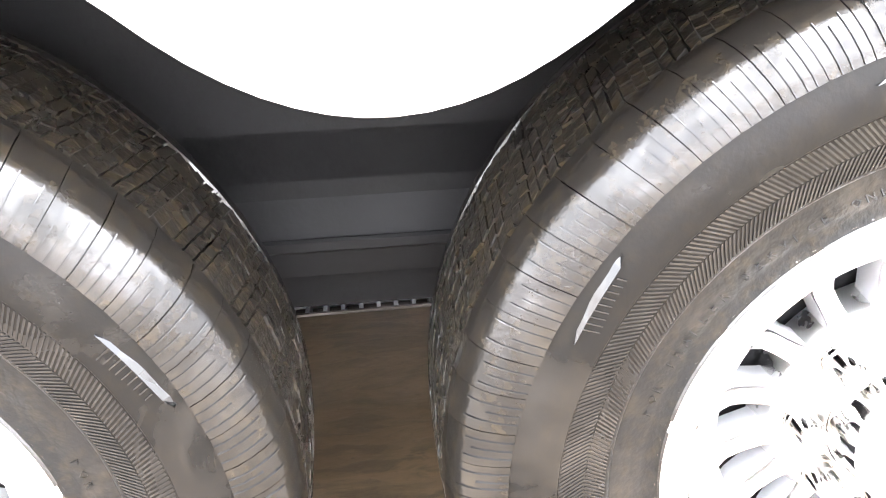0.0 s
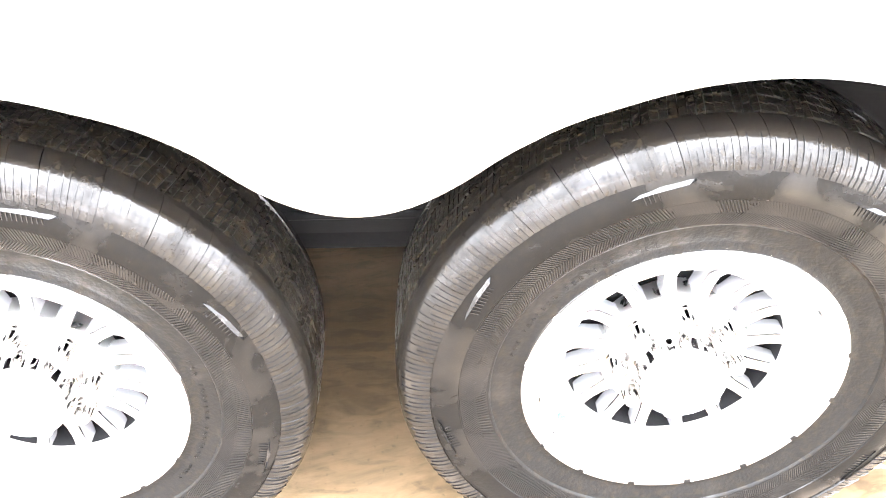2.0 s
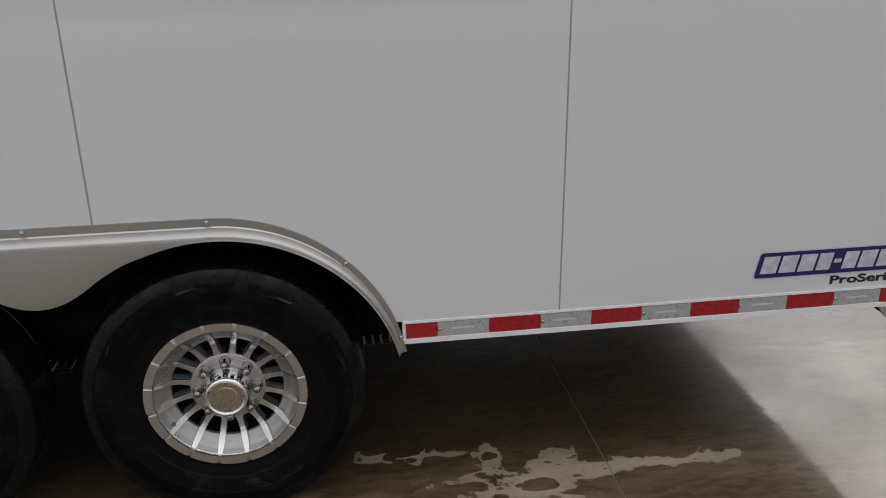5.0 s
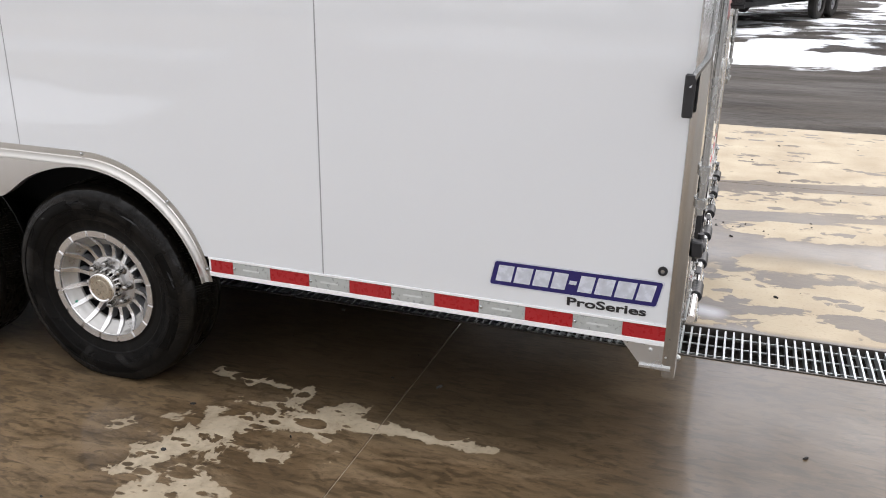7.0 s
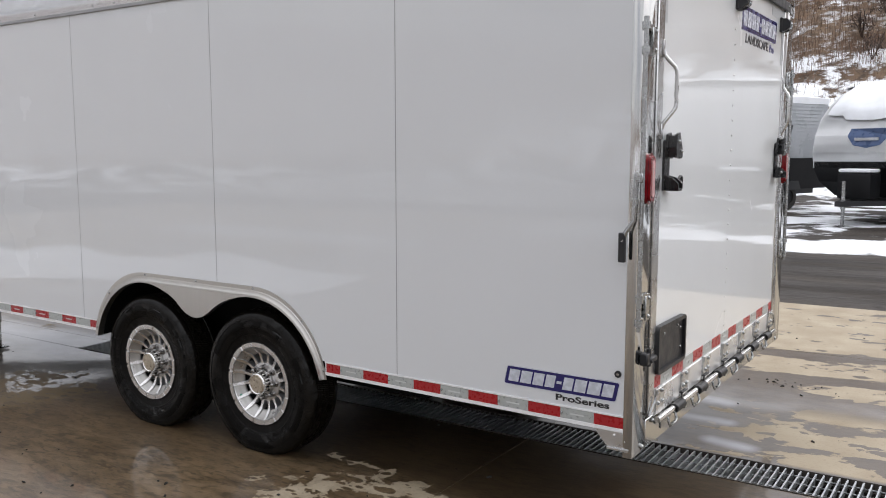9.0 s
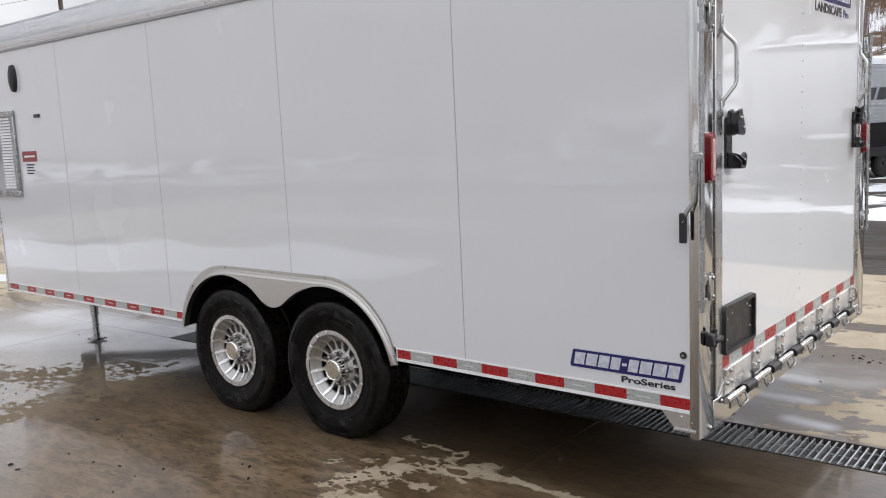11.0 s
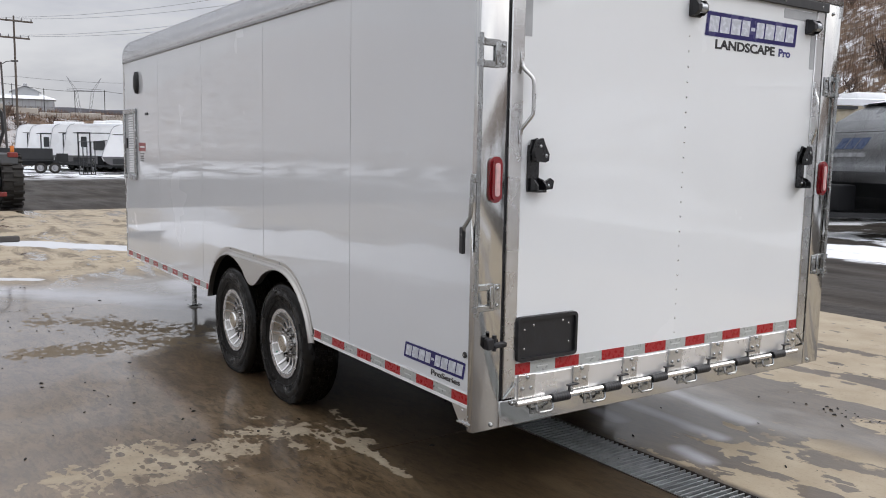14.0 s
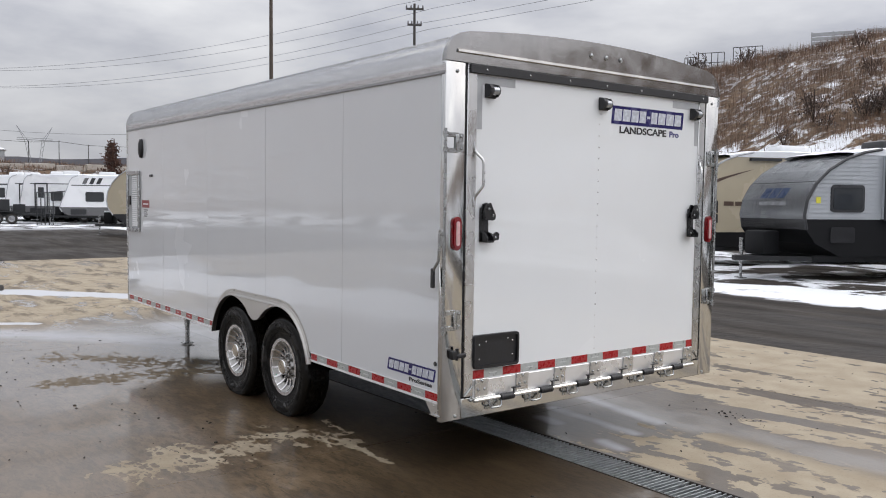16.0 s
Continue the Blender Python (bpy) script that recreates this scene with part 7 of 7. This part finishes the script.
for s in (-1, 1):
    bm = prism(bmesh.new(), [(-0.55, 1.25), (-0.45, 1.50), (0.4, 1.55), (0.75, 1.1), (0.68, 1.1), (0.38, 1.48), (-0.40, 1.43), (-0.50, 1.22)], s * 0.55 if s > 0 else -0.98, 0.98 if s > 0 else -0.55)
    part("fender", bm, M_STEEL, tr)
    part("marker_lamp", box(bmesh.new(), -0.42, -0.34, s * 0.86 - 0.05, s * 0.86 + 0.05, 1.56, 1.74, 0.015), M_ORANGE, tr)
    part("lamp_stand", box(bmesh.new(), -0.50, -0.30, s * 0.86 - 0.13, s * 0.86 + 0.13, 1.42, 1.56, 0.02), M_TRACTOR, tr)
bm = tube(bmesh.new(), [(-0.25, 0.50, 0.9), (-0.25, 0.50, 1.55), (-0.40, 0.66, 2.10), (-0.42, 0.64, 2.62), (-0.44, 0.52, 2.78), (-0.44, -0.52, 2.78), (-0.42, -0.64, 2.62), (-0.40, -0.66, 2.10), (-0.25, -0.50, 1.55), (-0.25, -0.50, 0.9)], 0.045, 8)
part("roll_bar", bm, M_STEEL, tr, smooth=True)
bm = box(bmesh.new(), -0.05, 0.40, -0.26, 0.26, 1.15, 1.27, 0.05, seg=2)
prism(bm, [(0.24 * math.cos(radians(a)) , 1.50 + 0.27 * math.sin(radians(a))) for a in range(0, 360, 20)], -0.14, -0.02, "x")
part("seat", bm, M_UNDER, tr, smooth=True)
bm = tube(bmesh.new(), [(-0.95, 0.45, 0.42), (-0.75, 0.12, 1.15), (-0.75, -0.12, 1.15), (-0.95, -0.45, 0.42)], 0.05, 6)
tube(bm, [(-0.3, 0.4, 0.55), (-1.0, 0.48, 0.42)], 0.04, 6)
tube(bm, [(-0.3, -0.4, 0.55), (-1.0, -0.48, 0.42)], 0.04, 6)
box(bm, -1.02, -0.90, -0.62, 0.62, 0.38, 0.50, 0.01)
part("hitch_frame", bm, M_TRACTOR, tr)

# dark timber lying at the pad's far side
bm = box(bmesh.new(), -13.62, -13.48, -5.2, -0.05, 0.0, 0.10, 0.015)
tagged(new("parking_stop", mesh_of(bm, "parking_stop", M_POLEGREY)), "dark timber lying on wet concrete", "timber")

# ---- poles, cables, masts ----
def pole(x, y, h, arms, mat, label, r=0.16, turn=0.0):
    z = terrain(x, y)
    p = thing("utility_pole", label, "pole", "utility poles", pose(x, y, z, 0, 0, turn))
    part("shaft", cyl(bmesh.new(), (0, 0, -0.3), (0, 0, h), r, 12, r * 0.65), mat, p, smooth=True)
    for dz, w in arms:
        a = part("crossarm", box(bmesh.new(), -w / 2, w / 2, -0.2, -0.08, h - dz - 0.07, h - dz + 0.07, 0.01), mat, p)
        for u in (-w * 0.46, -w * 0.2, w * 0.2, w * 0.46):
            part("insulator", cyl(bmesh.new(), (u, -0.14, h - dz + 0.07), (u, -0.14, h - dz + 0.27), 0.06, 8, 0.04), M_RVCAP, a)
    return Vector((x, y, z + h))
pa = west(172.7, 84, (3.18, -2.15))
A = pole(pa[0], pa[1], 12.4, ((0.45, 3.0), (1.9, 2.4)), M_POLE, "weathered wooden utility pole with two crossarms", 0.115, 95)
pb = west(145.0, 60)
B = pole(pb[0], pb[1], 15.8 - terrain(*pb), ((0.4, 1.25), (1.5, 1.0)), M_POLEGREY, "grey utility pole with two crossarms", 0.13, 60)
pc = west(154.5, 38)
pole(pc[0], pc[1], 13.0 - terrain(*pc), (), M_POLE, "tall bare wooden pole", 0.105)
pd = west(173.3, 74, (3.18, -2.15))
lamp_z = terrain(*pd)
lp = thing("street_lamp", "dark wooden lamp pole with a short lamp arm", "lamp pole", at=pose(pd[0], pd[1], lamp_z, 0, -1.5, 80))
part("shaft", cyl(bmesh.new(), (0, 0, -0.3), (0, 0, 8.1), 0.10, 10, 0.07), M_POLEGREY, lp, smooth=True)
part("arm", tube(bmesh.new(), [(0, 0, 7.9), (0.35, 0, 8.15), (0.8, 0, 8.2)], 0.035, 6), M_POLEGREY, lp)
part("lamp_head", box(bmesh.new(), 0.7, 1.2, -0.12, 0.12, 8.14, 8.26, 0.03), M_POLEGREY, lp)
pe = west(62.0, 70)
E_ = Vector((pe[0], pe[1], 22.0))
pf = west(200.0, 95)
F_ = Vector((pf[0], pf[1], 12.5))
def cable(p, q, sag, r=0.012):
    pts = []
    for i in range(25):
        u = i / 24
        v = p.lerp(q, u)
        v.z -= sag * 4 * u * (1 - u)
        pts.append(v)
    ob = new("overhead_cable", mesh_of(tube(bmesh.new(), pts, r, 5), "overhead_cable", M_WIRE))
    tagged(ob, "thin dark overhead cable between poles", "cable", "overhead cables")
for p, q, sag in ((A, B, 1.2), (B, E_, 1.0), (F_, A, 1.0)):
    for off, dz in ((Vector((0.5, 1.3, 0)), -0.2), (Vector((-0.5, -1.3, 0)), -0.2), (Vector((0.3, 1.0, 0)), -1.7), (Vector((-0.3, -1.0, 0)), -1.7)):
        cable(p + off + Vector((0, 0, dz)), q + off + Vector((0, 0, dz)), sag)
cable(A + Vector((0, 0, -5.2)), B + Vector((0, 0, -7.2)), 1.2)
cable(F_ + Vector((0, 0, -5.0)), A + Vector((0, 0, -5.2)), 1.0)

def mast(x, y, h, wid):
    m = thing("lattice_mast", "grey lattice power pylon far off", "pylon", "power pylons", pose(x, y, terrain(x, y)))
    bm = bmesh.new()
    for s in (-1, 1):
        for o in (-0.35, 0.35):
            tube(bm, [(0, s * 0.3 + o * 0.3, 0), (0, s * wid * 0.48 + o, h * 0.76), (0, s * wid, h)], 0.06, 5)
        for i in range(10):
            u0, u1 = i / 10, (i + 1) / 10
            tube(bm, [(0, s * (0.3 + (wid * 0.48 - 0.3) * u0) - 0.3, h * 0.76 * u0), (0, s * (0.3 + (wid * 0.48 - 0.3) * u1) + 0.3, h * 0.76 * u1)], 0.04, 4)
    tube(bm, [(0, -wid, h * 0.77), (0, wid, h * 0.77)], 0.09, 4)
    tube(bm, [(0, -wid, h * 0.80), (0, wid, h * 0.80)], 0.06, 4)
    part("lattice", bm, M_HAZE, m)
x, y = west(168.8, 240)
mast(x, y, 15.0, 4.2)

# ---- fence, barrier and barn on the far bank ----
fence = thing("chain_fence", "tall wire fence with steel posts on the bank", "fence")
for i in range(26):
    y = -14 + i * 3.0
    x = -96.0 + 0.12 * i
    z = terrain(x, y)
    part("post", cyl(bmesh.new(), (x, y, z - 0.2), (x, y, z + 2.6), 0.04, 6), M_STEEL, fence)
    if i < 25:
        z2 = terrain(x + 0.12, y + 3)
        part("rail", tube(bmesh.new(), [(x, y, z + 2.5), (x + 0.12, y + 3, z2 + 2.5)], 0.022, 5), M_STEEL, fence)
        part("rail", tube(bmesh.new(), [(x, y, z + 0.2), (x + 0.12, y + 3, z2 + 0.2)], 0.02, 5), M_STEEL, fence)
for i in range(24):
    y = -12 + i * 3.0
    x = -93.0 + 0.12 * i
    z = terrain(x, y)
    b = new("road_barrier", mesh_of(box(bmesh.new(), x - 0.25, x + 0.25, y, y + 2.95, z - 0.3, z + 0.32, 0.05), "road_barrier", M_BARRIER))
    tagged(b, "pale concrete road barrier on the bank", "barrier", "road barriers")
bx, by = BARN
barn = thing("barn", "pale metal barn with a steep roof beyond the fence", "barn", at=pose(bx, by, terrain(bx, by) - 0.4, 0, 0, -8))
part("wall", boxes((-3, 3, -5, 5, 0, 2.9)), M_CREAM, barn)
bm = bmesh.new()
eave = [bm.verts.new(p) for p in ((-3.4, -5.4, 2.9), (3.4, -5.4, 2.9), (3.4, 5.4, 2.9), (-3.4, 5.4, 2.9))]
ridge = [bm.verts.new(p) for p in ((-0.8, -3.0, 3.9), (0.8, -3.0, 3.9), (0.8, 3.0, 3.9), (-0.8, 3.0, 3.9))]
bm.faces.new(eave[::-1])
bm.faces.new(ridge)
for i in range(4):
    bm.faces.new((eave[i], eave[(i + 1) % 4], ridge[(i + 1) % 4], ridge[i]))
part("roof", bm, M_SNOW, barn, "low hipped roof under snow")
upper = part("gable", prism(bmesh.new(), [(-2.4, 3.5), (-2.4, 4.3), (0, 5.4), (2.4, 4.3), (2.4, 3.5)], -1.4, 1.4, "x"), M_CREAM, barn, "raised gable over the roof")
part("gable_roof", prism(bmesh.new(), [(-2.8, 4.18), (0, 5.46), (2.8, 4.18), (2.8, 4.32), (0, 5.62), (-2.8, 4.32)], -1.6, 1.6, "x"), M_RVGREY, upper)
part("cupola", boxes((-0.3, 0.3, -0.35, 0.35, 5.4, 6.0), bevel=0.05), M_CREAM, barn)
for i in range(10):
    part("wall_post", boxes((3.0, 3.05, -5.0 + i * 1.1, -4.88 + i * 1.1, 0, 2.9)), M_CASTDULL, barn)
part("wall_rail", boxes((3.051, 3.08, -5.0, 5.0, 1.4, 1.5)), M_CASTDULL, barn)
sx, sy = west(175.2, 132, (3.2, -2.15))
shed = thing("shed", "small pale shed with a snowy gabled roof", "shed", at=pose(sx, sy, terrain(sx, sy), 0, 0, 10))
part("wall", prism(bmesh.new(), [(-2.4, -0.5), (-2.4, 2.3), (0, 3.3), (2.4, 2.3), (2.4, -0.5)], -2.5, 2.5, "x"), M_CREAM, shed)
part("roof", prism(bmesh.new(), [(-2.8, 2.16), (0, 3.34), (2.8, 2.16), (2.8, 2.30), (0, 3.50), (-2.8, 2.30)], -2.8, 2.8, "x"), M_SNOW, shed)

# ---- brush, bushes, trees, far woods ----
random.seed(21)
bv, bf = [], []
def blade(x, y, z, h, w, lean, a):
    i = len(bv)
    c, s = math.cos(a), math.sin(a)
    bv.extend(((x - c * w, y - s * w, z), (x + c * w, y + s * w, z), (x + lean * s + c * w * 0.3, y - lean * c, z + h)))
    bf.append((i, i + 1, i + 2))
count = 0
while count < 24000:
    x, y = random.uniform(-58, 30), random.uniform(29, 60)
    z = terrain(x, y)
    dens = noise.noise((x * 0.11, y * 0.16, 9.0)) * 0.5 + 0.5
    want = (0.25 if z < 5 else 1.0) * (0.35 + dens)
    if z < 1.0 or random.random() > want:
        continue
    for _ in range(6):
        blade(x + random.gauss(0, 0.3), y + random.gauss(0, 0.3), z - 0.1, random.uniform(0.30, 0.95) * (0.6 + dens * 0.6), random.uniform(0.006, 0.016), random.uniform(-0.2, 0.2), random.uniform(0, 6.3))
    count += 1
for _ in range(5200):
    x, y = random.uniform(-99, -77), random.uniform(-16, 42)
    z = terrain(x, y)
    if z > 0.5 and noise.noise((x * 0.2, y * 0.2, 3.0)) > -0.25:
        for _ in range(6):
            blade(x + random.gauss(0, 0.4), y + random.gauss(0, 0.4), z - 0.1, random.uniform(0.15, 0.6), random.uniform(0.010, 0.03), random.uniform(-0.4, 0.4), random.uniform(0, 6.3))
me = bpy.data.meshes.new("dry_brush")
me.from_pydata(bv, [], bf)
me.materials.append(M_BRUSH)
tagged(new("dry_brush", me), "dry brown weeds covering the hillside", "brush", kind="stuff")

def bush(x, y, h, mat, label, name="bush", twigs=150):
    z = terrain(x, y)
    t = thing(name, label, name, "bank bushes", pose(x, y, z - 0.1))
    bm = bmesh.new()
    tw, lf = [], []
    for i in range(9):
        a = random.uniform(0, 6.3)
        tube(bm, [(0, 0, 0), (math.cos(a) * h * 0.18, math.sin(a) * h * 0.18, h * 0.4), (math.cos(a) * h * 0.38, math.sin(a) * h * 0.38, h * random.uniform(0.7, 1.0))], 0.03 * h / 2, 4)
    part("stem", bm, M_TWIG, t)
    for i in range(twigs):
        a, e, r = random.uniform(0, 6.3), random.uniform(0.1, 1.4), h * random.uniform(0.25, 0.72) * (1 + 0.35 * noise.noise((i * 0.37, x, y)))
        p = Vector((math.cos(a) * math.cos(e) * r * 0.9, math.sin(a) * math.cos(e) * r * 0.9, h * 0.25 + math.sin(e) * r))
        for _ in range(3):
            q = p + Vector((random.gauss(0, 0.12), random.gauss(0, 0.12), random.gauss(0, 0.12))) * h * 0.6
            d = Vector((random.gauss(0, 1), random.gauss(0, 1), random.gauss(0.4, 1))).normalized() * h * 0.12
            s = d.orthogonal().normalized() * h * 0.018
            j = len(tw)
            tw.extend((q - s, q + s, q + d))
            lf.append((j, j + 1, j + 2))
    me = bpy.data.meshes.new("twig_crown")
    me.from_pydata([tuple(v) for v in tw], [], lf)
    me.materials.append(mat)
    tagged(part("twig_crown", me, None, t), kind="stuff")
for i in range(84):
    az = random.uniform(163.5, 176)
    x, y = west(az, random.uniform(80, 95))
    bush(x, y, random.uniform(0.6, 1.4), M_TWIG if i % 3 else M_BRUSH, "bare brown bush on the snowy bank", twigs=110)
for i in range(110):
    x, y = random.uniform(-45, 25), random.uniform(28, 52)
    bush(x, y, random.uniform(0.8, 1.8), M_TWIG, "low dark bush in patchy snow", twigs=90)

def conifer(x, y, h, label):
    z = terrain(x, y)
    t = thing("tree", label, "tree", "", pose(x, y, z - 0.1))
    bm = cyl(bmesh.new(), (0, 0, 0), (0, 0, h), 0.16, 8, 0.02)
    part("trunk", bm, M_POLE, t, smooth=True)
    bm = bmesh.new()
    v, f = [], []
    for i in range(60):
        zz = h * (0.08 + 0.9 * i / 60)
        reach = (h - zz) * 0.36 * random.uniform(0.55, 1.2) + 0.1
        a = i * 2.4 + random.uniform(-0.3, 0.3)
        tip = Vector((math.cos(a) * reach, math.sin(a) * reach, zz - 0.1 * reach + random.uniform(0, 0.4)))
        tube(bm, [(0, 0, zz), tip * 0.5 + Vector((0, 0, zz * 0.5)), tip], 0.02, 4)
        for _ in range(46):
            u = random.uniform(0.15, 1.05)
            q = Vector((0, 0, zz)).lerp(tip, u) + Vector((random.gauss(0, 0.13), random.gauss(0, 0.13), random.gauss(0, 0.13)))
            d = Vector((random.gauss(0, 1), random.gauss(0, 1), random.gauss(0, 1))).normalized() * 0.22
            s = d.orthogonal().normalized() * 0.06
            j = len(v)
            v.extend((q - s, q + s, q + d))
            f.append((j, j + 1, j + 2))
    part("limbs", bm, M_POLE, t)
    me = bpy.data.meshes.new("crown")
    me.from_pydata([tuple(k) for k in v], [], f)
    me.materials.append(M_RUSTLEAF)
    part("crown", me, None, t, "sparse rust-brown crown")
tx, ty = west(164.4, 72)
conifer(tx, ty, 6.2, "rusty-brown conifer on the bank")
tx, ty = west(166.2, 80)
conifer(tx, ty, 3.4, "small rusty-brown conifer on the bank")

pts_v, pts_f = [], []
for i in range(181):
    a = radians(i * 2)
    r = 430
    hgt = 24 + 8 * noise.noise((math.cos(a) * 3, math.sin(a) * 3, 2)) + 1.6 * noise.noise((i * 1.9, 0, 4))
    pts_v += [(math.cos(a) * r, math.sin(a) * r, -3), (math.cos(a) * (r + 8), math.sin(a) * (r + 8), max(6, hgt)), (math.cos(a) * (r + 80), math.sin(a) * (r + 80), max(6, hgt) - 3)]
for i in range(180):
    for k in (0, 1):
        pts_f.append((i * 3 + k, i * 3 + 3 + k, i * 3 + 4 + k, i * 3 + 1 + k))
me = bpy.data.meshes.new("backdrop")
me.from_pydata(pts_v, [], pts_f)
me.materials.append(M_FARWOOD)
tagged(new("backdrop", me), "far wooded ridge under grey sky", "backdrop", kind="structure")
